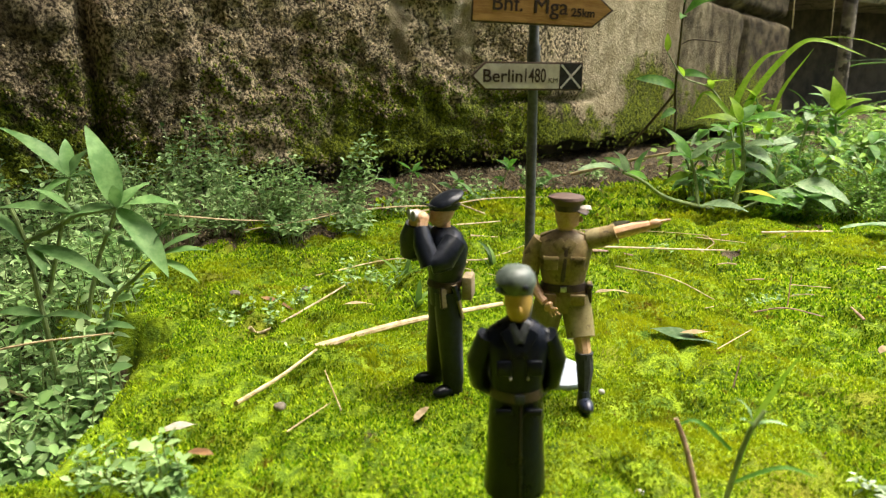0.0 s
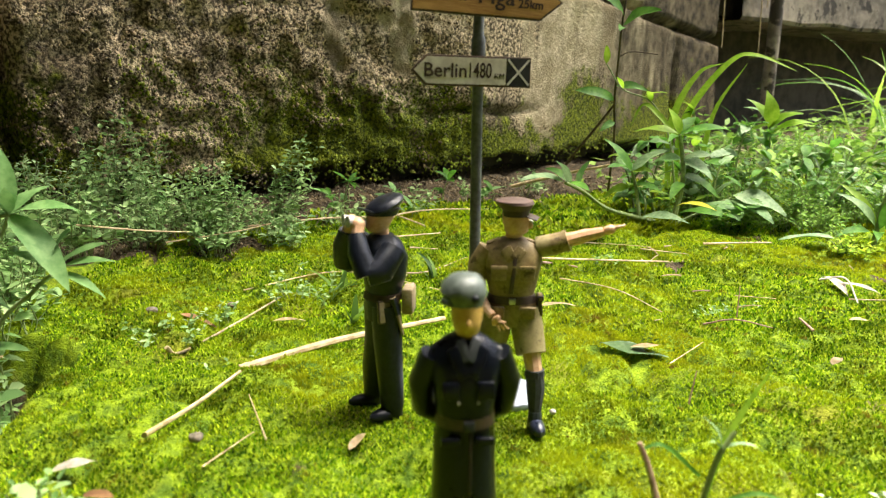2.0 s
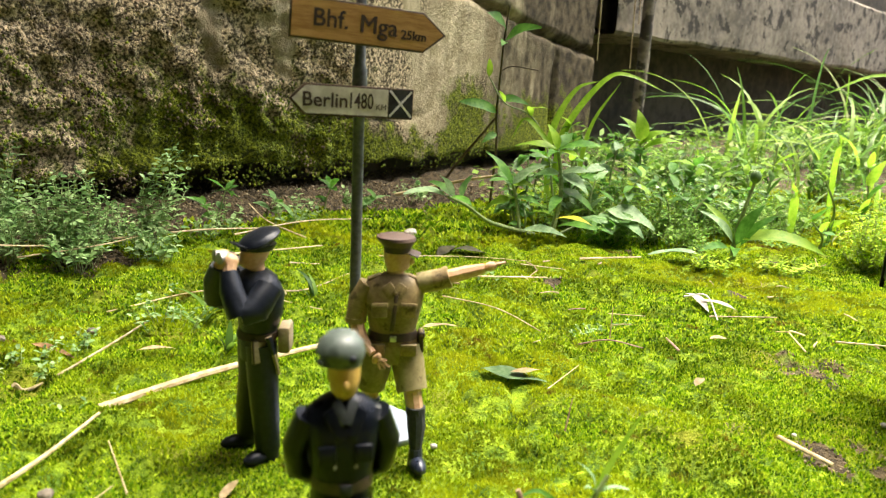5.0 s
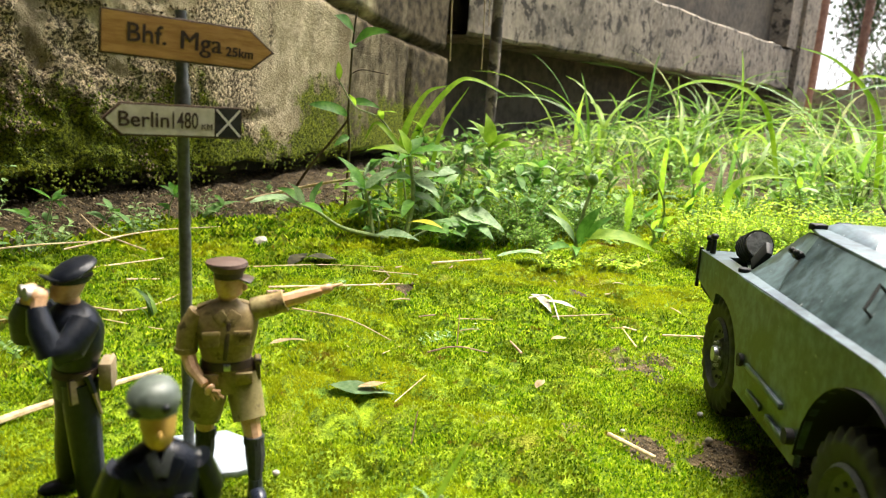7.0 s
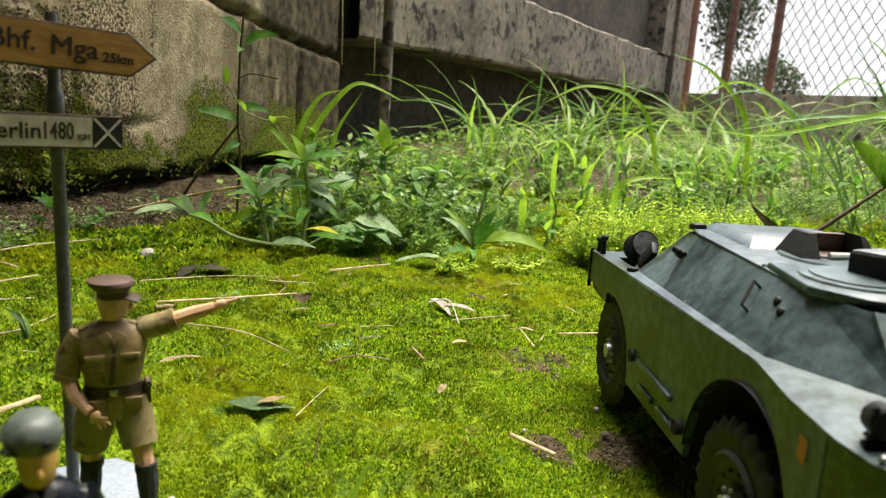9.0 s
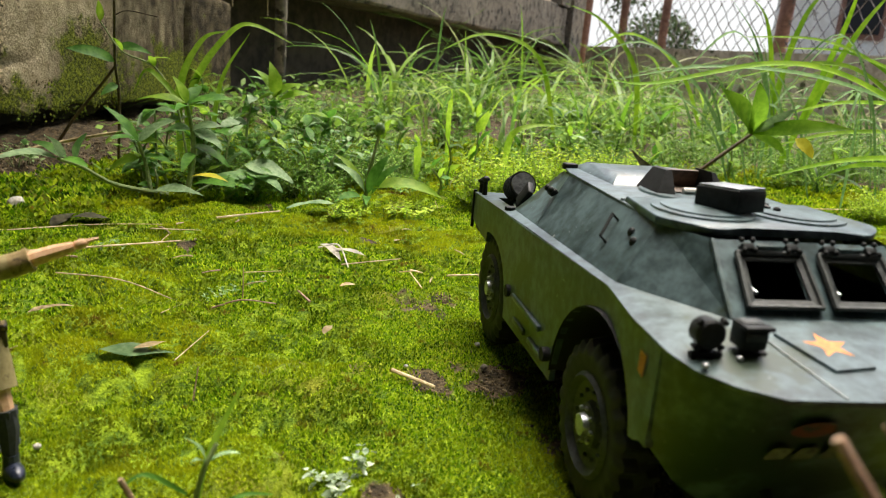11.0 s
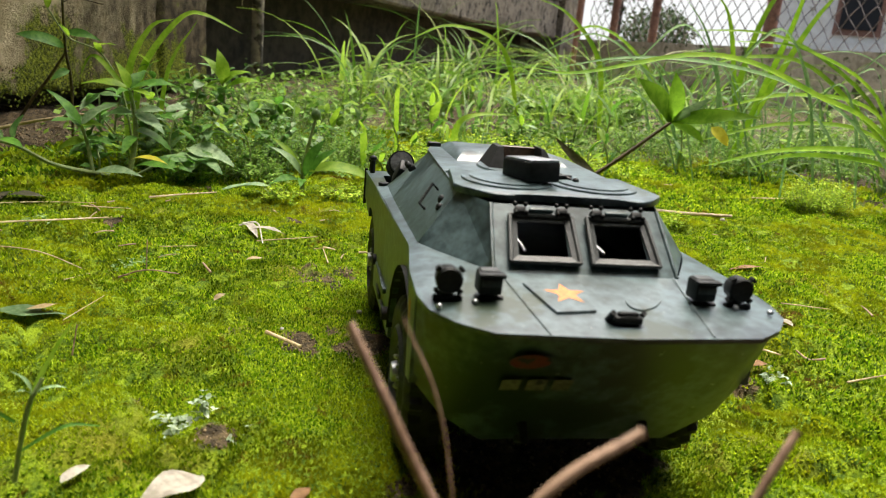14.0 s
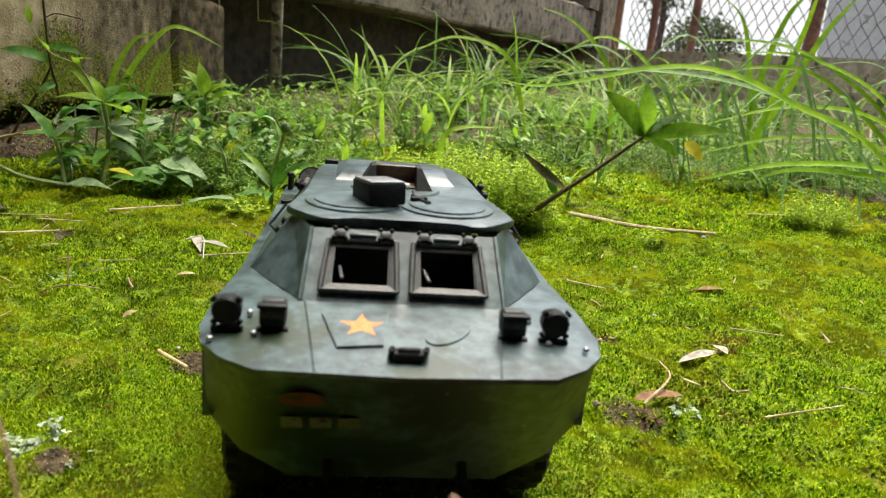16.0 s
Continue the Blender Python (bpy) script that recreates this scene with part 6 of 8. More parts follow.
def build_bush():
    b = thing("leafy_bush", (0, 0, 0), 0, "low leafy green bush with pale undersides and trailing stems", "bush")
    rng = random.Random(11)
    root = (18.6, 42.6, 0.1)
    main = curve_points([root, (19.2, 43.2, 2.2), (19.3, 43.7, 3.6), (19.2, 44.2, 4.9)], 6)
    stem_part(b, main, 0.16, 0.1, STEM)
    trail = curve_points([root, (16.9, 42.9, 0.45), (14.9, 42.1, 1.1), (13.3, 40.9, 2.2), (12.2, 39.9, 2.75)], 6)
    stem_part(b, trail, 0.14, 0.08, STEM)
    side = curve_points([(16.9, 42.9, 0.45), (16.8, 43.5, 1.9), (16.6, 43.9, 2.9)], 6)
    stem_part(b, side, 0.11, 0.08, STEM)
    up = (-0.1, -0.35, 0.93)
    for base, tip, wd, m in (
            ((12.2, 39.9, 2.75), (9.8, 38.9, 3.0), 0.75, LEAF_GREY), ((12.3, 40.0, 2.8), (11.6, 39.2, 3.9), 0.8, LEAF_GREY), ((13.0, 40.7, 2.6), (13.5, 40.5, 3.8), 0.5, LEAF_COOL), ((12.6, 40.3, 2.7), (11.4, 41.4, 3.3), 0.6, LEAF_GREEN), ((12.4, 40.1, 2.7), (13.2, 38.8, 2.5), 0.5, LEAF_GREEN),
            ((16.6, 43.9, 2.9), (15.2, 45.0, 4.6), 0.55, LEAF_GREEN), ((16.6, 43.9, 2.9), (17.6, 43.3, 2.9), 0.7, LEAF_LIGHT), ((16.6, 43.9, 2.9), (18.4, 43.6, 4.1), 0.8, LEAF_GREY), ((16.6, 43.9, 2.9), (15.0, 43.0, 3.2), 0.6, LEAF_GREEN), ((16.6, 43.9, 2.8), (16.2, 45.6, 3.4), 0.7, LEAF_COOL), ((16.7, 43.7, 2.2), (18.0, 42.8, 1.9), 0.5, LEAF_GREEN),
            ((19.2, 44.2, 4.9), (16.9, 45.0, 5.0), 0.7, LEAF_LIGHT), ((19.2, 44.2, 4.9), (21.6, 43.2, 5.2), 0.8, LEAF_GREEN), ((19.2, 44.2, 4.9), (18.6, 44.6, 6.3), 0.6, LEAF_LIGHT), ((19.2, 44.2, 4.9), (20.4, 45.4, 5.8), 0.7, LEAF_GREEN), ((19.2, 44.2, 4.8), (18.2, 43.0, 4.6), 0.5, LEAF_GREEN), ((19.2, 44.2, 4.8), (20.0, 42.8, 4.6), 0.5, LEAF_LIGHT),
            ((19.3, 43.7, 3.6), (20.8, 43.0, 3.8), 0.8, LEAF_GREY), ((19.3, 43.7, 3.6), (20.6, 42.6, 2.6), 0.9, LEAF_GREY), ((19.3, 43.7, 3.6), (17.8, 44.0, 3.4), 0.8, LEAF_COOL), ((19.2, 43.4, 2.8), (20.9, 42.4, 1.7), 0.7, LEAF_GREEN), ((19.2, 43.2, 2.4), (18.2, 42.0, 1.6), 0.6, LEAF_GREEN),
            ((16.9, 42.8, 0.5), (19.0, 41.0, 0.5), 0.75, LEAF_GREY), ((19.0, 42.6, 0.8), (20.6, 40.6, 0.9), 0.7, LEAF_GREEN), ((18.8, 42.6, 1.2), (20.1, 40.4, 1.3), 0.45, LEAF_YELLOW), ((19.4, 42.6, 0.9), (21.6, 40.9, 0.7), 0.8, LEAF_GREEN), ((19.8, 42.6, 0.9), (22.2, 42.0, 1.1), 0.9, LEAF_COOL),
            ((21.9, 43.0, 1.7), (24.2, 41.4, 0.9), 1.5, LEAF_GREY), ((21.9, 43.0, 1.5), (23.2, 40.6, 0.6), 1.1, LEAF_COOL), ((21.8, 43.0, 1.5), (21.6, 41.2, 0.6), 0.9, LEAF_COOL)):
        leaf_part(b, base, tip, wd, m, droop=0.1, fold=0.2, up=up, n=8, blunt=0.74)
    stem_part(b, curve_points([root, (20.4, 42.9, 0.9), (21.9, 43.0, 1.6)]), 0.09, 0.06, STEM)
    # taller shoots at the back
    for pts in ([(20.4, 44.8, 0), (20.6, 45.6, 2.6), (21.0, 46.6, 4.8)], [(23.4, 46.4, 0), (23.6, 46.8, 3.0), (24.2, 47.4, 5.2)], [(25.6, 47.0, 0), (25.8, 47.4, 3.4), (25.8, 47.8, 5.4)], [(17.4, 45.4, 0), (17.2, 46.4, 2.0), (16.8, 47.2, 3.4)], [(22.0, 43.6, 0.6), (23.2, 43.4, 2.4), (24.0, 43.4, 3.6)], [(28.0, 46.6, 0), (28.6, 46.8, 2.4), (29.2, 46.8, 4.0)], [(21.4, 43.4, 0), (21.2, 43.8, 1.8), (21.6, 44.2, 3.2)], [(18.2, 44.0, 0.2), (17.8, 44.8, 2.0), (17.9, 45.6, 4.4)], [(26.4, 44.8, 0), (26.2, 45.0, 2.0), (26.8, 45.2, 3.6)], [(22.4, 47.6, 0), (22.0, 48.4, 3.4), (21.6, 49.0, 6.0)], [(30.4, 44.4, 0), (31.0, 44.4, 1.6), (31.8, 44.2, 2.8)], [(20.6, 42.2, 0), (21.4, 41.8, 0.8), (22.6, 41.6, 1.2)]):
        run = curve_points(pts, 6)
        stem_part(b, run, 0.09, 0.05, STEM)
        for i in (3, 5, 7, 9, 10, 12):
            leaf_spray(b, rng, run[i], rng.uniform(0.6, 1.0), rng.choice((2, 2, 3)) if i < 12 else 4, rng.uniform(0.9, 1.6), rng.uniform(0.3, 0.46), (-0.5, 0.6))
    for k in range(30):
        x, y = rng.uniform(17.0, 31.0), rng.uniform(42.6, 49.5)
        h = rng.uniform(1.6, 4.6) * (1.0 if 18 < x < 27 else 0.65)
        run = curve_points([(x, y, -0.1), (x + rng.uniform(-0.5, 0.5), y + rng.uniform(-0.4, 0.4), h * 0.55), (x + rng.uniform(-1.1, 1.1), y + rng.uniform(-0.9, 0.7), h)], 6)
        stem_part(b, run, 0.08, 0.045, STEM)
        for i in (4, 7, 10, 12):
            leaf_spray(b, rng, run[i], rng.uniform(0.6, 1.0), rng.choice((2, 3)) if i < 12 else 4, rng.uniform(0.8, 1.5), rng.uniform(0.32, 0.5), (-0.5, 0.5), (LEAF_GREEN, LEAF_GREEN, LEAF_GREEN, LEAF_COOL, LEAF_GREY))
    for base, tip, wd in (((25.8, 47.8, 5.0), (25.5, 48.0, 7.3), 0.9), ((25.8, 47.8, 5.0), (27.3, 46.9, 6.0), 0.9), ((25.8, 47.8, 4.6), (28.0, 46.5, 5.4), 0.8), ((25.8, 47.8, 5.0), (24.5, 48.4, 6.8), 0.8)):
        leaf_part(b, base, tip, wd, LEAF_LIGHT, droop=0.16, fold=0.2, up=up)
    for pts, w in ((((20.0, 47.0, 1.0), (20.9, 48.9, 4.7), (21.8, 49.0, 6.8), (23.5, 48.6, 9.0), (24.7, 48.0, 9.3), (26.6, 46.8, 8.4)), 0.55), (((19.8, 47.4, 1.0), (20.4, 49.2, 5.4), (21.8, 49.4, 8.2), (23.2, 49.0, 8.9)), 0.5), (((21.4, 47.0, 1.0), (22.5, 48.2, 5.8), (24.3, 48.2, 8.9)), 0.3), (((19.2, 44.4, 4.6), (18.4, 46.0, 6.0), (17.8, 46.8, 6.4), (17.2, 47.0, 5.2)), 0.3)):
        blade_part(b, pts, w, LEAF_LIGHT)
    p = thing("slender_shoot", (0, 0, 0), 0, "slender pale shoot leaning out of the bush", "shoot")
    stem_part(p, curve_points([(19.6, 45.6, 2.0), (19.2, 46.2, 4.8), (18.4, 47.3, 6.6), (17.0, 48.4, 7.3), (16.1, 49.2, 8.8)]), 0.07, 0.04, STEM)
    for base, tip, wd in (((16.1, 49.2, 8.8), (16.0, 49.0, 9.9), 0.4), ((17.0, 48.4, 7.3), (16.4, 47.8, 8.0), 0.3), ((18.4, 47.3, 6.6), (17.9, 46.4, 7.2), 0.4), ((18.0, 47.6, 6.8), (19.2, 46.8, 7.1), 0.4)):
        leaf_part(p, base, tip, wd, LEAF_LIGHT, droop=0.1)
    v = thing("climbing_vine", (0, 0, 0), 0, "thin brown vine climbing along the wall with few leaves", "vine")
    stem_part(v, curve_points([(18.0, 54.6, 0.0), (17.8, 53.0, 4.3), (17.3, 51.5, 6.5), (17.0, 49.9, 9.2), (16.9, 49.2, 10.9), (17.0, 48.8, 13.0)]), 0.10, 0.06, STEM_BROWN)
    stem_part(v, curve_points([(15.0, 59.0, 0.4), (15.9, 57.2, 2.5), (16.9, 54.8, 4.6), (17.4, 51.6, 6.4)]), 0.12, 0.08, STEM_BROWN)
    stem_part(v, curve_points([(17.0, 49.9, 9.2), (17.6, 49.4, 9.5), (18.8, 47.9, 9.3)]), 0.035, 0.025, STEM_BROWN)
    for base, tip, wd in (((16.9, 49.2, 10.9), (18.5, 46.9, 11.7), 1.15), ((16.9, 49.2, 10.9), (16.4, 47.8, 10.6), 0.5), ((16.9, 49.0, 11.6), (15.4, 47.8, 12.4), 0.9), ((17.3, 51.4, 6.6), (14.6, 51.0, 7.2), 0.8), ((17.2, 50.9, 7.5), (19.0, 50.0, 7.2), 0.6), ((17.6, 52.4, 5.2), (16.4, 51.4, 4.6), 0.5)):
        leaf_part(v, base, tip, wd, LEAF_GREEN, droop=0.1, up=(0.1, -0.8, 0.6))
    r = thing("fallen_stalk", (0, 0, 0), 0, "long pale dry stalk lying along the wall's foot", "stalk")
    stem_part(r, curve_points([(11.0, 53.4, 0.7), (15.3, 51.8, 2.0), (19.0, 50.0, 2.9)]), 0.12, 0.07, DRY)


def build_bud_plant():
    p = thing("bud_plant", (0, 0, 0), 0, "flowering weed with one closed bud on a bent stalk", "weed")
    stem_part(p, curve_points([(26.9, 38.0, 0.0), (27.0, 38.0, 1.6), (27.2, 37.9, 2.8), (27.6, 38.0, 4.1)]), 0.13, 0.08, STEM)
    bm = bmesh.new()
    ball(bm, (27.65, 38.05, 4.4), (0.28, 0.28, 0.34), n=12)
    for k in range(8):
        a = k * math.pi / 4
        leaf(bm, (27.65, 38.05, 4.1), (27.65 + 0.3 * math.cos(a), 38.05 + 0.3 * math.sin(a), 4.75), 0.14, droop=0.2)
    part("bud", bm, LEAF_GREY, p, "closed grey-green flower bud")
    up = (-0.2, -0.5, 0.85)
    for base, tip, wd, m in (((27.0, 37.9, 1.2), (30.4, 35.6, 0.9), 1.2, LEAF_LIGHT), ((27.0, 37.9, 0.9), (27.9, 37.3, 3.1), 0.9, LEAF_GREEN), ((27.2, 37.8, 0.9), (28.5, 37.0, 2.6), 0.7, LEAF_GREEN), ((26.9, 38.0, 0.9), (25.2, 38.8, 2.5), 0.7, LEAF_GREY), ((26.9, 38.0, 0.9), (25.6, 39.4, 2.9), 0.6, LEAF_LIGHT), ((26.9, 37.9, 0.6), (29.2, 39.0, 1.8), 0.8, LEAF_LIGHT), ((26.9, 37.9, 0.6), (26.0, 36.4, 0.6), 0.7, LEAF_GREEN), ((26.8, 38.0, 0.6), (24.6, 37.4, 0.6), 0.7, LEAF_GREEN)):
        leaf_part(p, base, tip, wd * 0.72, m, droop=0.16, fold=0.25, up=up, n=8)
    leaf_part(p, (24.8, 37.4, 0.5), (22.2, 37.9, 0.35), 0.8, LEAF_GREY, droop=0.05)
    for n, (x, y, h) in enumerate(((33.5, 47.5, 3.4), (37.0, 44.0, 3.6), (31.0, 51.0, 4.2), (43.5, 49.0, 4.0), (40.0, 55.0, 5.0), (50.0, 45.0, 4.5), (57.0, 42.0, 4.5), (52.0, 53.0, 5.0), (63.0, 38.5, 4.0), (70.0, 33.0, 3.6), (33.0, 39.6, 1.8), (35.6, 39.6, 2.2), (46.5, 34.5, 2.6), (50.5, 36.0, 3.0))):
        w = thing("leafy_weed", (0, 0, 0), 0, "bright green weed with upright oval leaves", "weed", "leafy weeds behind the moss")
        rng = random.Random(50 + n)
        run = curve_points([(x, y, 0), (x + 0.3, y, h * 0.5), (x + rng.uniform(-0.8, 0.8), y + 0.3, h)], 6)
        stem_part(w, run, 0.1, 0.05, STEM)
        for i in (2, 5, 8, 12):
            leaf_spray(w, rng, run[i], rng.uniform(0.5, 1.0), rng.choice((1, 2, 3)), (0.34 * h + 0.5) * rng.uniform(0.7, 1.2), rng.uniform(0.28, 0.42), (-0.2, 1.1), (LEAF_LIGHT, LEAF_GREEN, LEAF_LIGHT, LEAF_GREY))
    for pts, w in ((((38.5, 46.0, 0), (37.6, 45.0, 4.0), (36.6, 43.8, 6.4), (34.2, 43.4, 6.0)), 0.35), (((41.5, 43.0, 0), (41.4, 42.6, 3.2), (42.6, 41.8, 4.2), (45.4, 41.0, 4.3)), 0.5), (((34.5, 44.0, 0), (34.0, 43.4, 2.6), (33.0, 42.4, 3.6)), 0.5)):
        g = thing("grass_plant", (0, 0, 0), 0, "single bent yellow-green grass blade", "grass", "single grass blades")
        blade_part(g, pts, w, LEAF_LIGHT)


def build_sapling():
    s = thing("sapling", (0, 0, 0), 0, "small sapling with broad glossy leaves on a brown stem", "sapling")
    node = (42.5, 25.2, 5.9)
    stem_part(s, curve_points([(37.4, 29.4, -0.1), (38.6, 28.2, 1.6), (40.6, 26.6, 3.8), node]), 0.17, 0.09, STEM_BROWN)
    for tip, wd in (((41.6, 24.8, 8.6), 1.0), ((39.4, 25.5, 8.1), 1.15), ((43.9, 20.9, 6.7), 0.8), ((43.2, 23.4, 7.4), 0.5), ((45.8, 25.6, 5.9), 1.0), ((41.0, 25.6, 7.2), 0.5)):
        leaf_part(s, node, tip, wd, LEAF_SAPLING if wd != 0.5 else LEAF_GREY, droop=0.1, fold=0.25, up=(-0.5, -0.75, 0.45))
    leaf_part(s, (43.6, 23.4, 5.9), (44.2, 22.6, 5.0), 0.7, LEAF_YELLOW, droop=0.1, up=(-0.5, -0.75, 0.45))
    leaf_part(s, node, (44.4, 24.2, 4.9), 0.55, LEAF_SAPLING, droop=0.15, up=(-0.5, -0.75, 0.45))
    leaf_part(s, (39.6, 27.4, 2.7), (37.2, 28.6, 4.6), 0.5, LEAF_DEAD, droop=-0.1, up=(-0.5, -0.75, 0.45))
    leaf_part(s, (39.2, 27.7, 2.3), (38.6, 28.2, 3.9), 0.5, LEAF_GREEN, droop=-0.1, up=(-0.5, -0.75, 0.45))


def build_right_grass():
    rows = [
        ([(58.0, 14.8, 0.0), (53.5, 18.9, 6.2), (50.5, 21.7, 8.0), (47.7, 24.2, 9.4), (44.7, 26.5, 9.5), (39.6, 29.8, 8.0), (37.2, 31.6, 8.1)], 0.52),
        ([(60.0, 17.0, -0.5), (55.0, 21.4, 6.6), (50.0, 25.0, 8.9), (44.0, 29.0, 9.2), (40.0, 32.8, 8.0)], 0.4),
        ([(68.0, 20.0, 2.6), (64.3, 23.1, 4.2), (58.8, 27.0, 3.9), (53.6, 30.3, 2.2)], 0.55), ([(68.0, 20.0, 1.6), (64.2, 22.9, 3.5), (59.5, 26.5, 3.6), (56.6, 28.2, 2.4)], 0.5),
        ([(79.0, 25.0, -0.3), (75.3, 28.1, 4.9), (71.4, 32.8, 9.8), (67.3, 35.9, 10.3), (62.0, 39.0, 8.6)], 0.7), ([(79.5, 26.0, -0.3), (75.5, 28.6, 6.7), (72.0, 32.7, 10.8), (68.3, 35.9, 12.3), (63.0, 40.0, 12.0)], 0.6),
        ([(80.0, 27.0, -0.3), (75.6, 28.9, 7.9), (71.0, 33.6, 11.3), (65.0, 37.0, 11.4)], 0.55), ([(77.0, 24.0, -0.3), (72.0, 27.0, 6.6), (66.0, 31.0, 7.6), (60.0, 35.0, 5.6)], 0.55), ([(76.0, 23.0, -0.3), (70.0, 26.0, 5.0), (64.0, 30.0, 5.4), (58.0, 34.0, 3.4)], 0.5),
        ([(70.0, 38.0, 0.0), (72.0, 37.0, 8.0), (73.0, 36.0, 14.0), (73.5, 35.5, 19.0)], 0.55), ([(71.0, 39.0, 0.0), (75.0, 38.0, 8.0), (78.0, 37.0, 14.0), (81.0, 36.0, 18.0)], 0.6), ([(69.0, 39.0, 0.0), (68.0, 39.0, 7.0), (66.0, 40.0, 12.0), (63.0, 41.0, 15.0)], 0.45),
        ([(73.4, 56.7, 0.0), (72.6, 57.6, 8.6), (70.1, 60.9, 13.5), (66.4, 63.3, 15.1)], 0.7), ([(80.4, 52.0, 0.0), (77.6, 55.0, 8.6), (73.1, 58.9, 12.5), (68.0, 61.3, 10.1)], 0.6), ([(64.0, 60.0, 0.0), (62.0, 62.0, 9.0), (57.0, 65.0, 11.0), (52.0, 66.0, 9.0)], 0.6),
        ([(84.0, 47.0, 0.0), (86.0, 48.0, 9.0), (88.8, 48.0, 16.3), (92.0, 47.0, 20.0)], 0.7), ([(86.0, 47.0, 0.0), (85.0, 48.5, 9.0), (83.5, 49.7, 15.3), (80.0, 51.0, 18.0)], 0.7),
    ]
    rng = random.Random(64)
    for k in range(30):
        x, y, h, a = rng.uniform(60, 88), rng.uniform(24, 46), rng.uniform(5, 13), rng.uniform(1.7, 3.6)
        r = rng.uniform(0.5, 1.5) * h
        rows.append(([(x, y, -0.3), (x + 0.25 * r * math.cos(a), y + 0.25 * r * math.sin(a), h * 0.65), (x + 0.6 * r * math.cos(a), y + 0.6 * r * math.sin(a), h), (x + r * math.cos(a), y + r * math.sin(a), h * rng.uniform(0.6, 0.95))], rng.uniform(0.16, 0.34)))
    for pts, w in rows:
        g = thing("grass_plant", (0, 0, 0), 0, "long arching green grass blade with a pale midrib", "grass", "single grass blades")
        blade_part(g, pts, w, GRASS if w > 0.45 else LEAF_COOL)
    leaf_o = thing("fallen_leaf", (0, 0, 0), 0, "broad green leaf hanging low over the moss", "leaf")
    leaf_part(leaf_o, (66.5, 21.0, 1.4), (60.8, 20.6, 2.1), 1.9, LEAF_GREEN, droop=0.1, blunt=0.7)


build_left_weed()
build_bush()
build_bud_plant()
build_sapling()
build_right_grass()

# small leaved weeds: along the wall, in the hollow, behind the moss
COOL = "cool green weed with many tiny leaves by the wall"
PALE = "yellow-green feathery weed with many tiny leaves"
for k, (x, y, r, h, n) in enumerate((
        (-26, 38, 6, 8.0, 60), (-19, 40, 5, 7.0, 70), (-13.5, 40, 3.6, 5.6, 70), (-10.6, 42, 2.6, 6.4, 44), (-8.6, 39.6, 2.2, 4.4, 44), (-4.6, 37.2, 1.7, 4.4, 64), (-4.0, 36.0, 1.3, 1.8, 30), (-2.0, 38.6, 1.0, 5.2, 24), (-1.2, 37.0, 1.3, 2.2, 26), (-6.6, 41.0, 2.0, 3.6, 30),
        (1.0, 41.5, 1.6, 2.6, 18), (4.6, 45.4, 1.6, 2.8, 14), (-16, 33, 4.2, 4.6, 70), (-22, 31, 5, 6.0, 70), (-12.5, 28, 3.0, 4.0, 56), (-31, 36, 6, 8.0, 50), (8.0, 50.5, 1.6, 2.2, 14), (12.5, 55.5, 1.6, 1.8, 12),
        (-8.5, 22.5, 2.4, 4.0, 64), (-6.0, 18.2, 1.6, 2.8, 44), (-4.6, 19.4, 1.1, 2.4, 26), (-10.5, 19.0, 2.6, 4.2, 60), (-7.6, 25.0, 2.2, 3.0, 44), (-12.0, 23.0, 3.0, 4.6, 56), (-7.6, 16.2, 1.6, 2.4, 34),
        (-9.6, 35.0, 2.0, 3.4, 40), (-11.4, 32.0, 2.2, 3.6, 44), (-7.2, 36.4, 1.5, 2.8, 30), (-9.4, 29.4, 1.8, 2.8, 36), (-14.6, 36.6, 2.6, 4.8, 44), (-6.4, 20.6, 1.3, 3.2, 30), (-5.2, 17.4, 1.0, 2.6, 24), (-8.8, 27.2, 1.6, 2.6, 34), (-3.0, 40.2, 1.4, 3.0, 22), (-17.5, 36.5, 3.0, 5.0, 50), (-4.7, 20.4, 0.8, 3.6, 18), (-4.5, 19.0, 0.8, 3.5, 18), (-5.4, 18.2, 0.9, 3.6, 20), (-6.2, 21.8, 0.9, 3.8, 20))):
    near = y < 27
    tiny_clump("small_leaved_weed", (x, y), r, h, n, TINY_COOL, COOL, 100 + k, leaf_size=(0.5 if k % 2 else 0.4) if near else 0.36 if x > -9 else 0.44, group="weeds by the wall", density=0.85, lean=(0.35, 0) if k == 7 else (0, 0))
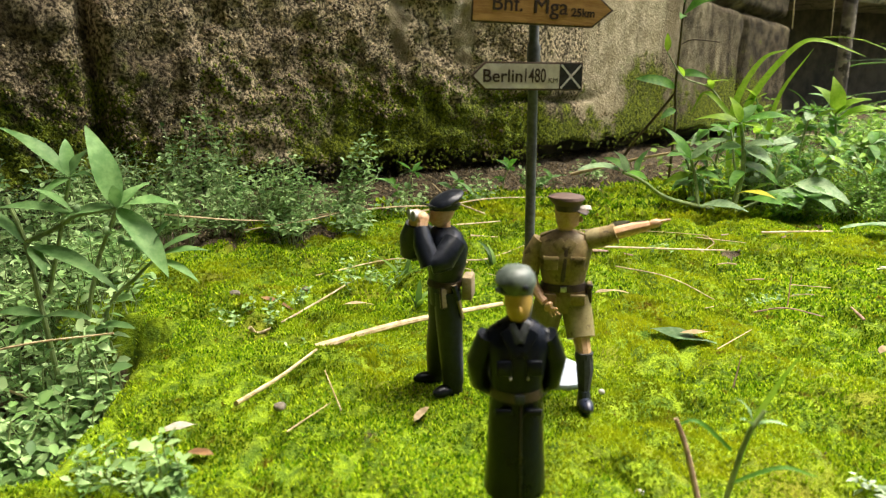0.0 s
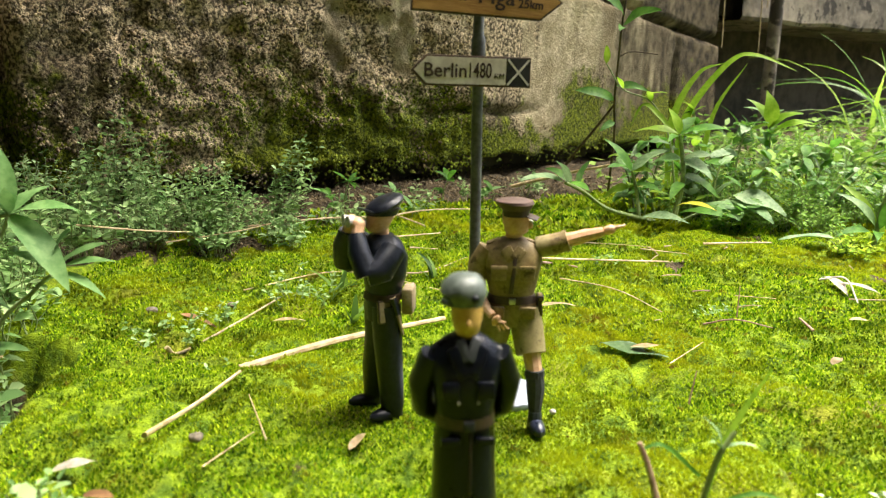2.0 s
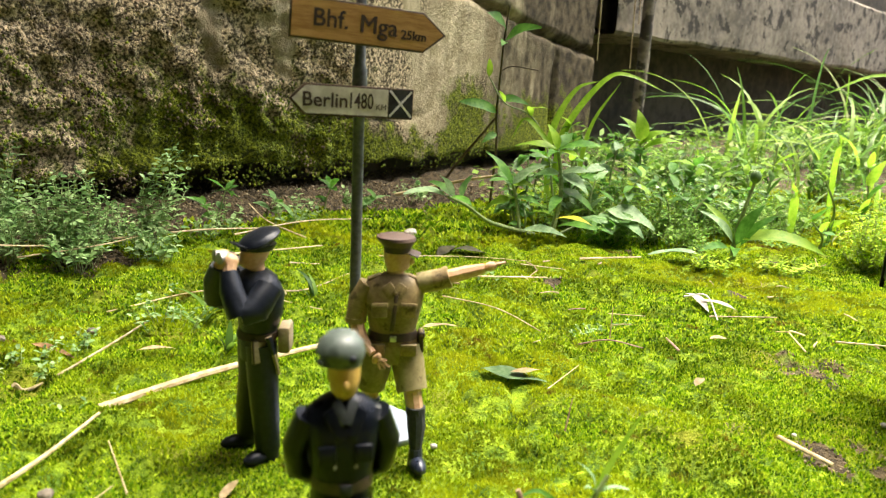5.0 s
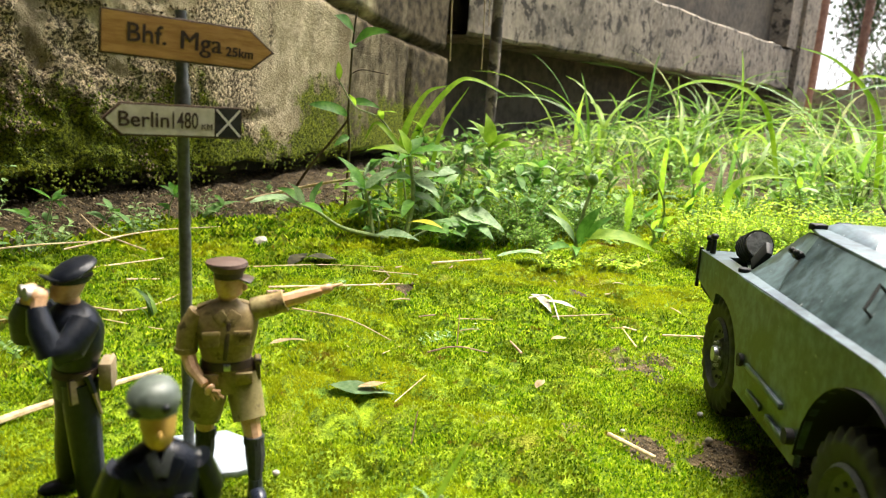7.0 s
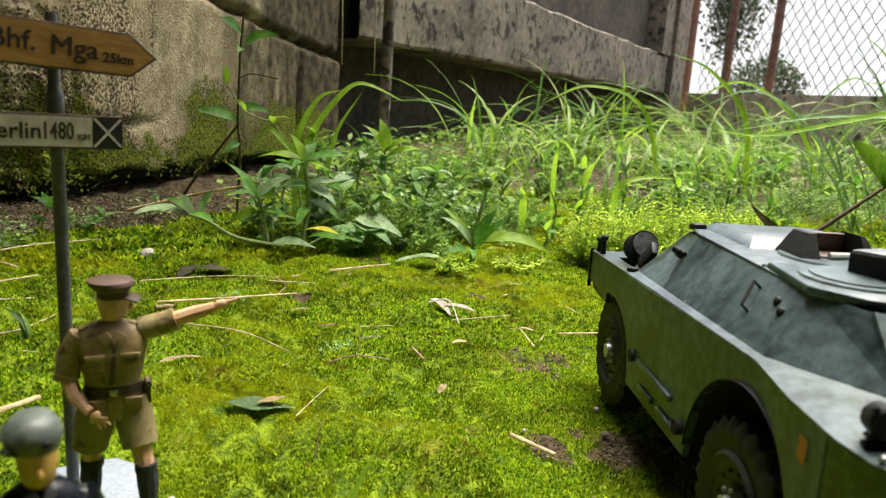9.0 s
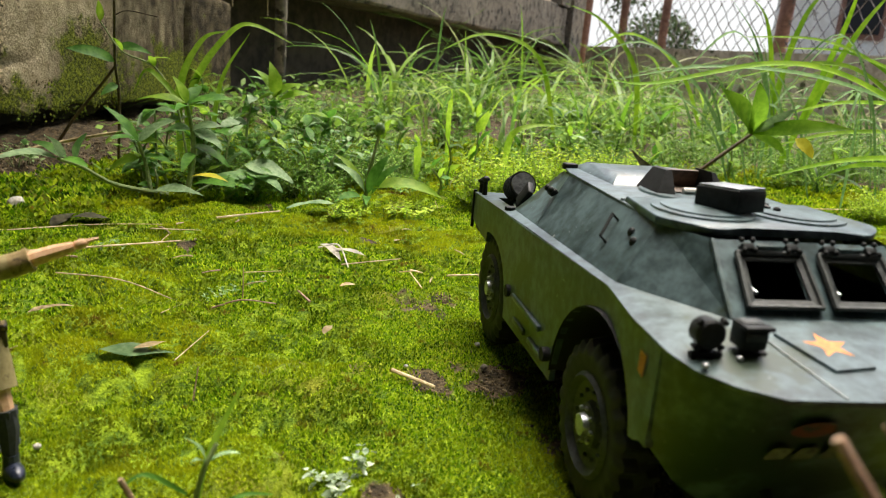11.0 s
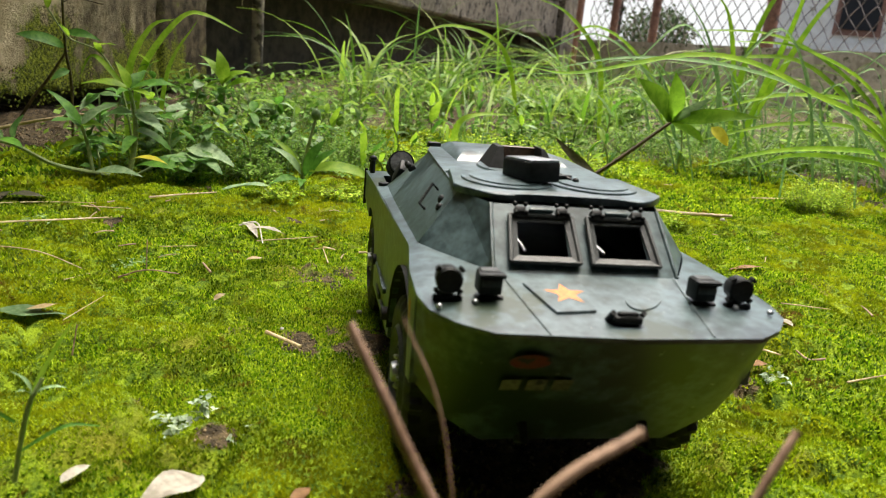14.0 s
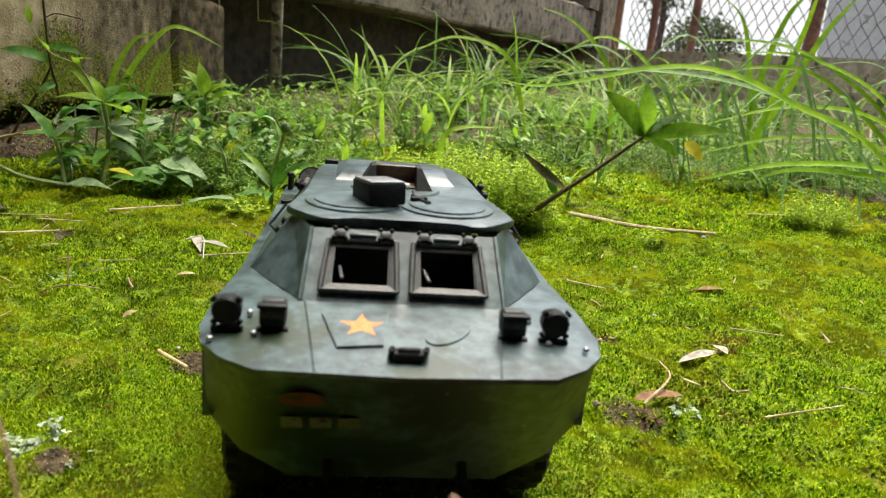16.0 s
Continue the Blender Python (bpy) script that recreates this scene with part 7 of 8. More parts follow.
for k, (x, y, r, h, n) in enumerate((
        (24.5, 45.0, 3.4, 4.4, 170), (29.5, 45, 3.6, 3.6, 150), (20.6, 45.2, 2.2, 3.2, 70), (22.5, 49.6, 3.4, 4.6, 60), (35, 48, 4.5, 3.2, 120), (33, 45, 3.0, 2.4, 80), (22, 42.4, 1.8, 1.8, 60), (25.8, 42.4, 2.0, 2.2, 70), (31.6, 41.8, 2.2, 1.3, 40), (39, 38, 2.6, 3.4, 140), (38.6, 30.4, 2.8, 4.6, 420), (35.6, 32.6, 1.8, 2.6, 130), (38.4, 34.6, 2.4, 4.8, 160), (34.6, 36.4, 2.4, 3.6, 140),
        (41.8, 36.5, 3.2, 2.6, 80), (45.5, 40.0, 4.0, 2.4, 60), (60.5, 24.6, 2.6, 2.8, 200), (44.2, 24.8, 0.8, 1.0, 18), (50, 47, 5, 3.0, 50), (58, 47, 6, 3.6, 50), (66, 44, 6, 3.6, 50), (75, 40, 6, 3.6, 50), (55, 38.5, 3.2, 2.2, 40), (24.8, 36.8, 1.5, 0.9, 30), (28.5, 35.6, 1.8, 0.6, 34), (26.0, 40.6, 1.8, 1.6, 30))):
    tiny_clump("feathery_weed", (x, y), r, h, n, TINY_BRIGHT if y < 40 else TINY_LIGHT, PALE, 200 + k, leaf_size=(0.22 if y < 32 else 0.28) if y < 42 else 0.26, group="feathery weeds behind the moss", density=0.8)
for k, (x, y, r, h, n, s) in enumerate(((13.2, 16.0, 0.6, 0.35, 9, 0.26), (13.9, 15.9, 0.2, 1.4, 3, 0.24), (-1.9, 15.7, 0.9, 1.1, 20, 0.26), (-0.55, 14.9, 0.55, 2.0, 14, 0.34), (14.2, 14.8, 0.3, 0.25, 4, 0.16), (15.2, 27.5, 0.8, 0.4, 8, 0.18), (16.8, 28.2, 0.7, 0.4, 7, 0.18), (-2.2, 24.8, 1.3, 0.6, 14, 0.22), (0.2, 22.4, 0.9, 0.35, 8, 0.2), (1.0, 29.0, 1.6, 1.3, 14, 0.26), (28.6, 10.2, 0.4, 0.6, 5, 0.2), (13.0, 34.0, 0.6, 0.5, 6, 0.2), (-1.4, 27.0, 1.0, 0.5, 10, 0.2))):
    tiny_clump("seedling", (x, y), r, h, n, TINY_GREY if k < 2 or k in (4, 10) else TINY_COOL, "pale little seedling growing in the moss", 300 + k, leaf_size=s, group="seedlings in the moss")
for k, (x, y, n, l, sp, w) in enumerate((
        (62, 88, 34, 24, 0.8, 0.7), (72, 82, 34, 22, 0.9, 0.7), (82, 92, 40, 27, 0.9, 0.8), (90, 74, 36, 22, 1.0, 0.7), (98, 88, 40, 26, 0.9, 0.8), (108, 70, 36, 24, 1.0, 0.8), (112, 98, 40, 30, 0.9, 0.9), (124, 82, 40, 28, 0.9, 0.9),
        (76, 104, 40, 28, 0.8, 0.8), (94, 112, 40, 30, 0.8, 0.9), (130, 110, 40, 32, 0.8, 1.0), (58, 76, 26, 13, 0.9, 0.5), (48, 70, 26, 11, 0.9, 0.45), (66, 66, 26, 13, 1.0, 0.5), (80, 62, 26, 14, 1.0, 0.5), (96, 56, 30, 17, 1.0, 0.6), (84, 48, 30, 15, 1.0, 0.55), (100, 42, 30, 18, 1.0, 0.6),
        (90, 30, 34, 20, 0.9, 0.6), (80, 36, 30, 15, 1.0, 0.5), (112, 50, 36, 22, 0.9, 0.8), (130, 60, 36, 24, 0.9, 0.9), (150, 84, 40, 28, 0.9, 1.0), (160, 120, 44, 32, 0.8, 1.2), (150, 50, 40, 26, 0.9, 1.0), (120, 26, 36, 24, 0.9, 0.8), (47, 50, 20, 7, 1.0, 0.3), (54, 44, 20, 8, 1.0, 0.32), (60, 52, 24, 10, 1.0, 0.4), (70, 48, 24, 11, 1.0, 0.42), (74, 56, 24, 12, 1.0, 0.45), (40, 50, 18, 7, 1.0, 0.3), (33, 54, 18, 8, 1.0, 0.3), (44, 58, 22, 8, 1.0, 0.35), (36, 60, 22, 8, 1.0, 0.35), (56, 58, 22, 9, 1.0, 0.4), (104, 18, 36, 24, 0.9, 0.7))):
    grass_tuft((x, y), int(n * (0.24 if x < 78 and y > 55 else 0.40)), l, sp * 1.65, 400 + k, width=w * 0.5)
for k, (x, y, n, l, w) in enumerate(((24.6, 36.6, 22, 2.2, 0.08), (1.8, 30.2, 6, 2.4, 0.22), (3.2, 26.0, 5, 2.2, 0.2), (5.6, 32.4, 5, 2.2, 0.16), (2.2, 31.6, 5, 3.2, 0.26), (36.0, 42.0, 12, 3.0, 0.16))):
    grass_tuft((x, y), n, l, 0.8, 500 + k, width=w, label="small tuft of thin grass in the moss")
GRASS_LONG = island_random(surface("grass_long", (0.1, 0.2, 0.02), (0.2, 0.3, 0.03), 60, 0.45, through_light=0.5, specular=0.3), [(0.06, 0.16, 0.015), (0.14, 0.30, 0.022), (0.30, 0.46, 0.05), (0.10, 0.22, 0.04), (0.42, 0.46, 0.18)])
long_rng = random.Random(91)
for k in range(24):
    x, y = long_rng.uniform(46, 120), long_rng.uniform(48, 104)
    if wall_gap(x, y) < 10 or (y - 108) * 0.843 - (x - 50) * 0.538 > -6:
        continue
    far_by = math.hypot(x - 10, y) / 70
    grass_tuft((x, y), long_rng.randint(5, 9), long_rng.uniform(11, 19) * far_by, long_rng.uniform(0.9, 1.7), 900 + k, GRASS_LONG, width=0.34 * far_by, label="loose tuft of tall pale green grass", lean=(long_rng.uniform(-0.4, 0.3), long_rng.uniform(-0.4, 0.3)))
fill = np.random.default_rng(77)
for k in range(46):
    x, y = fill.uniform(28, 100), fill.uniform(47, 84)
    if k % 3 == 0:
        x, y = fill.uniform(62, 98), fill.uniform(30, 46)
    if wall_gap(x, y) < 8 or math.hypot(x - 61.5, y - 25) < 6:
        continue
    grow = math.hypot(x - 12, y) / 60
    tiny_clump("leafy_clump", (x, y), fill.uniform(2.0, 4.5), fill.uniform(2.2, 5.0) * grow, int(fill.uniform(30, 52) / (1.3, 2.2, 3.4)[k % 3]), WEEDS if k % 2 else TINY_LIGHT, "clump of small leaved green weeds behind the moss", 600 + k, leaf_size=(0.34, 0.6, 0.95)[k % 3] * grow, group="weed clumps behind the moss", density=0.9)
for k in range(40):
    x, y = fill.uniform(30, 110), fill.uniform(46, 90)
    if k % 3 == 0:
        x, y = fill.uniform(66, 112), fill.uniform(24, 46)
    if wall_gap(x, y) < 8:
        continue
    grow = math.hypot(x - 12, y) / 60
    grass_tuft((x, y), int(fill.uniform(7, 15)), fill.uniform(6, 12) * grow, fill.uniform(1.2, 1.9), 700 + k, width=0.2 * grow)
# broad pale leaves at the wall's foot
for k, (x, y, z) in enumerate(((0.0, 43.2, 1.5), (0.9, 44.6, 2.1), (3.4, 46.6, 1.2), (6.6, 49.6, 1.6), (9.4, 50.2, 0.9), (-8.0, 40.6, 1.6), (12.6, 54.0, 1.3))):
    w = thing("broad_seedling", (0, 0, 0), 0, "small weed with a few broad pale leaves by the wall", "weed", "broad leaved weeds by the wall")
    rng = random.Random(70 + k)
    stem_part(w, curve_points([(x - 0.4, y, ground_z(x, y)), (x + rng.uniform(-0.5, 0.3), y, z * 0.6), (x, y, z)]), 0.05, 0.03, STEM)
    leaf_spray(w, rng, (x, y, z), 0.9, rng.choice((3, 4, 6)), rng.uniform(0.7, 1.4), 0.36, (-0.7, 0.7), (LEAF_GREEN, LEAF_COOL))
    leaf_spray(w, rng, (x - 0.25, y, z * 0.5), 0.9, rng.choice((2, 3)), rng.uniform(0.6, 1.2), 0.36, (-0.5, 0.5), (LEAF_GREEN, LEAF_COOL))


def build_ground_cover():
    """Low weeds too many to count between the moss and the far wall."""
    rng = np.random.default_rng(21)
    v, f = [], []
    for _ in range(24000):
        x, y = rng.uniform(16, 150), rng.uniform(44, 150)
        if wall_gap(x, y) < 5 or (y - 108) * 0.843 - (x - 50) * 0.538 > 2 or lump(x, y, 9, 4.1) + 0.6 * lump(x, y, 3.2, 2.4) < (0.12 if y > 58 else -0.05):
            continue
        near = (y - 44 + max(0.0, (30 - x))) / 8
        if rng.random() > near:
            continue
        z = ground_z(x, y) + rng.uniform(0, 1) ** 1.5 * (2.2 + 3.0 * max(0.0, lump(x, y, 12, 1.4)))
        a, l = rng.uniform(0, 6.283), rng.uniform(0.3, 0.8) * (1 + (y - 44) / 70)
        d = np.array((math.cos(a), math.sin(a), rng.uniform(-0.1, 0.8)))
        s = np.array((-math.sin(a), math.cos(a), rng.normal(0, 0.3))) * l * 0.24
        p = np.array((x, y, z))
        b = len(v)
        v += [p, p + d * l * 0.5 + s, p + d * l, p + d * l * 0.5 - s]
        f.append((b, b + 1, b + 2, b + 3))
    ob = raw_mesh("low_weeds", v, f, WEEDS, smooth=False)
    tagged(ob, "low bright green weeds covering the ground behind the moss", "weeds", kind="stuff")


build_ground_cover()


# ---- moss ----
def moss_material():
    """Fronds in a run of greens, yellowing and browning in patches a few centimetres across."""
    mat = island_random(surface("moss_fronds", MOSS_LOW, MOSS_HIGH, 60, 0.6, through_light=0.5, specular=0.08), [(0.018, 0.055, 0.002), (0.085, 0.21, 0.003), (0.225, 0.385, 0.005), (0.54, 0.67, 0.03), (0.11, 0.245, 0.003)])
    nt = mat.node_tree
    bsdf = nt.nodes["Principled BSDF"]
    col = bsdf.inputs["Base Color"].links[0].from_socket
    wide, small, tiny = noise_of(nt, 13, 4, 0.6), noise_of(nt, 38, 5, 0.6), noise_of(nt, 170, 4, 0.65)
    col = mixed(nt, ramp_between(nt, wide, 0.46, 0.66), col, (0.34, 0.385, 0.008))
    dark = nt.nodes.new("ShaderNodeHueSaturation")
    dark.inputs["Value"].default_value = 0.55
    nt.links.new(col, dark.inputs["Color"])
    col = mixed(nt, ramp_between(nt, small, 0.50, 0.60), col, dark.outputs["Color"])
    col = mixed(nt, ramp_between(nt, tiny, 0.58, 0.70), col, (0.17, 0.13, 0.014))
    col = mixed(nt, ramp_between(nt, noise_of(nt, 24, 5, 0.7), 0.60, 0.70), col, (0.15, 0.085, 0.02))
    nt.links.new(col, bsdf.inputs["Base Color"])
    for n in nt.nodes:
        if n.type == "BSDF_TRANSLUCENT":
            nt.links.new(col, n.inputs["Color"])
    return mat


MOSS = moss_material()


def build_moss():
    """Short fronds, three to a tuft, densest on the near ground."""
    rng = np.random.default_rng(9)
    zones = (((-6, 27), (8, 26), 0.074, 0.088), ((-8, 50), (25.5, 42), 0.115, 0.13), ((-10, 80), (41.5, 64), 0.26, 0.34), ((26.5, 66), (2, 26), 0.11, 0.125), ((49.5, 80), (25.5, 42), 0.24, 0.3), ((12, 30), (-3, 8.5), 0.10, 0.11), ((65.5, 105), (0, 42), 0.32, 0.4), ((26, 66), (-12, 2.5), 0.16, 0.2))
    v_all, n_all = [], 0
    for (x0, x1), (y0, y1), step, size in zones:
        nx, ny = int((x1 - x0) / step), int((y1 - y0) / step)
        gx, gy = np.meshgrid(np.arange(nx), np.arange(ny))
        px = x0 + (gx.ravel() + rng.uniform(0, 1, nx * ny)) * step
        py = y0 + (gy.ravel() + rng.uniform(0, 1, nx * ny)) * step
        # heights and bareness on a coarser grid, looked up between its points
        q = 0.4 if step < 0.12 else 0.6
        cx, cy = np.arange(x0 - q, x1 + 2 * q, q), np.arange(y0 - q, y1 + 2 * q, q)
        hz = np.array([[ground_z(a, b) for a in cx] for b in cy])
        sl = np.array([[soil(a, b) for a in cx] for b in cy])
        fx, fy = (px - cx[0]) / q, (py - cy[0]) / q
        ix, iy = fx.astype(int), fy.astype(int)
        tx, ty = fx - ix, fy - iy
        def look_up(g):
            return (g[iy, ix] * (1 - tx) + g[iy, ix + 1] * tx) * (1 - ty) + (g[iy + 1, ix] * (1 - tx) + g[iy + 1, ix + 1] * tx) * ty
        z, bare = look_up(hz), look_up(sl)
        keep = bare + rng.uniform(-0.25, 0.25, len(px)) < 0.5
        px, py, z = px[keep], py[keep], z[keep]
        m = len(px)
        for k in range(3):
            az = rng.uniform(0, 2 * np.pi, m)
            l = size * rng.uniform(0.6, 1.25, m)
            tilt = rng.uniform(0.35, 1.3, m)
            dx, dy = np.cos(az) * tilt, np.sin(az) * tilt
            w = l * 0.27
            base = np.stack([px, py, z - 0.05], 1)
            tip = np.stack([px + dx * l, py + dy * l, z + l * 0.85], 1)
            mid = (base * 0.45 + tip * 0.55)
            s = np.stack([-np.sin(az) * w, np.cos(az) * w, np.zeros(m)], 1)
            v_all.append(np.stack([base, mid + s, tip, mid - s], 1).reshape(-1, 3))
            n_all += m
    v = np.concatenate(v_all)
    f = np.arange(n_all * 4, dtype=np.int32).reshape(-1, 4)
    ob = raw_mesh("moss", v, f, MOSS, smooth=False)
    tagged(ob, "dense carpet of short bright green moss fronds", "moss", kind="stuff")


build_moss()


# ---- loose things on the moss ----
def straw(points, r, label="dry pale straw lying on the moss", material=None, name="straw", taper=0.6):
    pts = []
    for x, y, *z in points:
        pts.append((x, y, (z[0] if z else 0.0) + ground_z(x, y) + 0.12 + r * 0.5))
    pts = curve_points(pts, 6)
    bm = bmesh.new()
    r *= 0.46
    k = len(pts)
    tube(bm, pts, [r * (1 - (1 - taper) * i / (k - 1)) for i in range(k)], 7, squash=0.7)
    ob = finish(bm, name, material or DRY)
    return tagged(ob, label, "straw", "straws on the moss")


def dead_leaf(base, tip, width, label, material, droop=0.2, lift=0.16):
    droop *= 0.3
    bm = bmesh.new()
    zb, zt = ground_z(*base) + lift, ground_z(*tip) + lift
    leaf(bm, (*base, zb), (*tip, zt), width, droop=droop, fold=0.14, blunt=0.75)
    bmesh.ops.solidify(bm, geom=bm.faces[:], thickness=0.025)
    return tagged(finish(bm, "fallen_leaf", material), label, "leaf", "fallen leaves")


def pebble(x, y, r, seed, material, label="small pale pebble in the moss", name="pebble"):
    bm = bmesh.new()
    bmesh.ops.create_icosphere(bm, subdivisions=2, radius=1.0)
    for v in bm.verts:
        k = 1 + 0.28 * noise.noise(v.co * 1.7 + Vector((seed, 0, 0)))
        v.co = Vector((v.co.x * r * k, v.co.y * r * k * 0.85, v.co.z * r * k * 0.7))
    ob = finish(bm, name, material)
    ob.matrix_basis = pose(x * CM, y * CM, (ground_z(x, y) + 0.1 + r * 0.25) * CM)
    return tagged(ob, label, "pebble", "pebbles")


TWIG = surface("brown_twig", (0.20, 0.12, 0.075), (0.42, 0.28, 0.19), 150, 0.7, bump=0.01)
STONE = surface("pale_stone", (0.26, 0.24, 0.2), (0.5, 0.47, 0.4), 200, 0.8, bump=0.01)
CLOD = surface("grey_clod", (0.10, 0.085, 0.06), (0.24, 0.2, 0.15), 200, 0.9, bump=0.02)
PETAL = surface("bleached_leaf", (0.42, 0.38, 0.30), (0.68, 0.64, 0.55), 150, 0.7)
BROWN_LEAF = surface("brown_leaf", (0.24, 0.12, 0.05), (0.42, 0.25, 0.11), 120, 0.7)

for pts, r in (
        (((0.6, 22.2), (3.0, 23.7), (6.0, 25.6)), 0.27), (((-0.25, 18.1), (0.3, 19.7), (0.85, 21.3)), 0.19), (((-1.9, 23.8), (-1.7, 24.4), (-0.6, 26.4), (0.3, 28.6)), 0.15),
        (((10.0, 33.7), (13.4, 33.9), (17.3, 34.6)), 0.11), (((10.7, 32.1), (12.4, 30.0), (13.8, 28.2)), 0.07), (((4.6, 35.8), (6.3, 36.8)), 0.1),
        (((2.0, 37.0), (6.0, 40.2)), 0.12), (((18.2, 36.9), (20.2, 37.4), (22.0, 38.2)), 0.13), (((20.4, 28.8), (23.3, 28.9)), 0.07), (((24.1, 26.6), (26.0, 26.2)), 0.1),
        (((22.0, 25.4), (22.9, 27.6)), 0.07), (((44.7, 32.1), (46.9, 28.1), (49.0, 24.3)), 0.34), (((27.8, 10.9, 0.1), (29.4, 11.4, 0.3), (30.4, 12.6, 0.1)), 0.1),
        (((34.0, 20.8), (35.2, 19.6)), 0.09), (((52.0, 36.0), (57.0, 33.5)), 0.12), (((57.5, 28.0), (62.0, 27.0)), 0.13), (((16.6, 29.4), (18.0, 29.2)), 0.05), (((15.0, 36.0), (17.0, 35.4)), 0.06),
        (((2.6, 33.4), (5.0, 33.0), (7.2, 34.6)), 0.1), (((-1.6, 31.0), (2.0, 32.4), (6.0, 31.2)), 0.07), (((1.2, 17.2), (1.9, 18.4)), 0.06), (((2.2, 18.2), (1.4, 20.0)), 0.05), (((12.6, 26.0), (13.6, 27.2)), 0.05),
        (((24.6, 13.6), (26.0, 12.2)), 0.06), (((30.6, 9.0), (33.6, 8.4)), 0.07), (((36.0, 14.0), (37.6, 12.8)), 0.07), (((25.0, 32.0), (29.0, 33.0)), 0.08), (((12.0, 22.6), (13.4, 24.0)), 0.05), (((8.6, 37.6), (13.0, 38.4), (16.0, 37.6)), 0.07)):
    straw(pts, r)
for pts, r in ((((-9.0, 33.6, 1.6), (-6.4, 34.6, 1.4), (-4.6, 36.4, 0.6)), 0.11), (((-3.2, 38.2, 0.5), (0.4, 39.6, 0.5), (3.6, 42.0, 0.2)), 0.13), (((-6.0, 35.2, 0.4), (-3.0, 36.2, 0.7), (-0.8, 38.6, 0.9)), 0.09), (((1.8, 40.4, 0.1), (5.2, 43.6, 0.5), (9.0, 47.6, 0.3)), 0.12), (((5.2, 41.0, 0.1), (3.2, 43.2, 0.9), (2.0, 45.4, 1.2)), 0.10), (((-14.0, 20.2, 2.0), (-9.4, 20.6, 2.2), (-5.6, 22.8, 1.6)), 0.12)):
    straw(pts, r, "dry pale stalk fallen among the weeds")
straw(((16.8, 19.4), (17.3, 18.1)), 0.13, "short tan stick lying on bare soil", name="stick", taper=0.8)
straw(((15.2, 26.0, 0.1), (15.3, 26.2, 1.1)), 0.07, "dark broken twig standing in the moss", TWIG, "twig")
straw(((14.4, 26.6), (15.2, 26.1), (16.2, 25.6)), 0.08, "dark broken twig lying in the moss", TWIG, "twig")
straw(((11.9, 20.8, 0.0), (12.1, 21.0, 0.8)), 0.07, "dark twig stub standing in the moss", TWIG, "twig")
straw(((9.9, 33.4), (10.6, 33.9), (11.6, 33.2)), 0.16, "brown bit of bark on the moss", TWIG, "twig")
straw(((20.4, 30.8, 0.3), (20.9, 30.0, 0.3), (20.5, 28.4, 0.1)), 0.1, "pale forked twig on the moss", PETAL, "twig")
dead_leaf((20.9, 31.6), (20.6, 29.2), 0.45, "bleached curled leaf on the moss", PETAL, 0.3)
dead_leaf((20.6, 30.2), (21.9, 29.4), 0.5, "bleached curled leaf on the moss", PETAL, 0.3)
dead_leaf((10.4, 23.9), (12.2, 23.3), 0.75, "grey-green fallen leaf curled at the edge", LEAF_GREY, 0.0, 0.15)
dead_leaf((11.2, 23.6), (12.1, 23.6), 0.3, "small yellow leaf on a grey one", DRY, 0.0, 0.25)
dead_leaf((14.4, 39.2), (12.2, 39.0), 0.9, "dark crumpled dead leaf under the bush", LEAF_DEAD, 0.3, 0.15)
dead_leaf((11.6, 38.6), (12.8, 40.2), 0.7, "dark crumpled dead leaf under the bush", LEAF_DEAD, 0.3, 0.15)
for (b, t, w, m) in (((9.3, 28.0), (10.6, 28.4), 0.3, DRY), ((31.8, 12.9), (33.4, 12.4), 0.45, PETAL), ((33.0, 12.0), (33.8, 13.2), 0.35, PETAL), ((28.0, 11.4), (29.4, 10.8), 0.5, BROWN_LEAF), ((13.0, 13.6), (11.6, 13.0), 0.8, PETAL), ((-1.6, 17.0), (-0.9, 17.4), 0.35, PETAL), ((-0.6, 16.2), (0.0, 16.1), 0.28, BROWN_LEAF), ((0.6, 26.0), (1.6, 26.3), 0.25, DRY), ((3.2, 24.4), (3.8, 24.0), 0.2, DRY), ((3.9, 18.2), (4.2, 18.7), 0.22, DRY), ((38.6, 18.0), (40.0, 16.8), 0.4, BROWN_LEAF), ((18.9, 26.2), (19.8, 26.4), 0.3, DRY), ((14.0, 11.6), (14.6, 12.1), 0.3, BROWN_LEAF), ((-2.4, 26.4), (-1.2, 26.2), 0.3, BROWN_LEAF), ((10.6, 14.6), (11.2, 14.9), 0.3, PETAL), ((16.4, 22.6), (17.0, 23.2), 0.25, DRY)):
    dead_leaf(b, t, w, "small dry leaf lying on the moss", m)
for k, (x, y, r, m) in enumerate(((0.7, 18.4, 0.16, CLOD), (8.4, 19.9, 0.09, STONE), (10.8, 43.2, 0.42, STONE), (20.3, 20.0, 0.1, STONE), (19.4, 18.6, 0.12, CLOD), (17.4, 19.6, 0.07, STONE), (21.4, 18.0, 0.12, CLOD), (8.6, 16.0, 0.1, STONE), (-3.6, 27.2, 0.2, CLOD), (-1.2, 28.0, 0.16, CLOD), (30.4, 15.4, 0.14, CLOD), (27.0, 11.9, 0.12, CLOD), (47.5, 24.0, 0.16, STONE), (54.0, 20.6, 0.2, STONE), (56.0, 21.4, 0.2, STONE), (39.0, 21.4, 0.12, STONE), (34.6, 16.4, 0.12, STONE), (12.2, 12.2, 0.12, CLOD))):
    pebble(x, y, r, k * 3.1, m, "small pale pebble in the moss" if m is STONE else "small brown clod of soil")

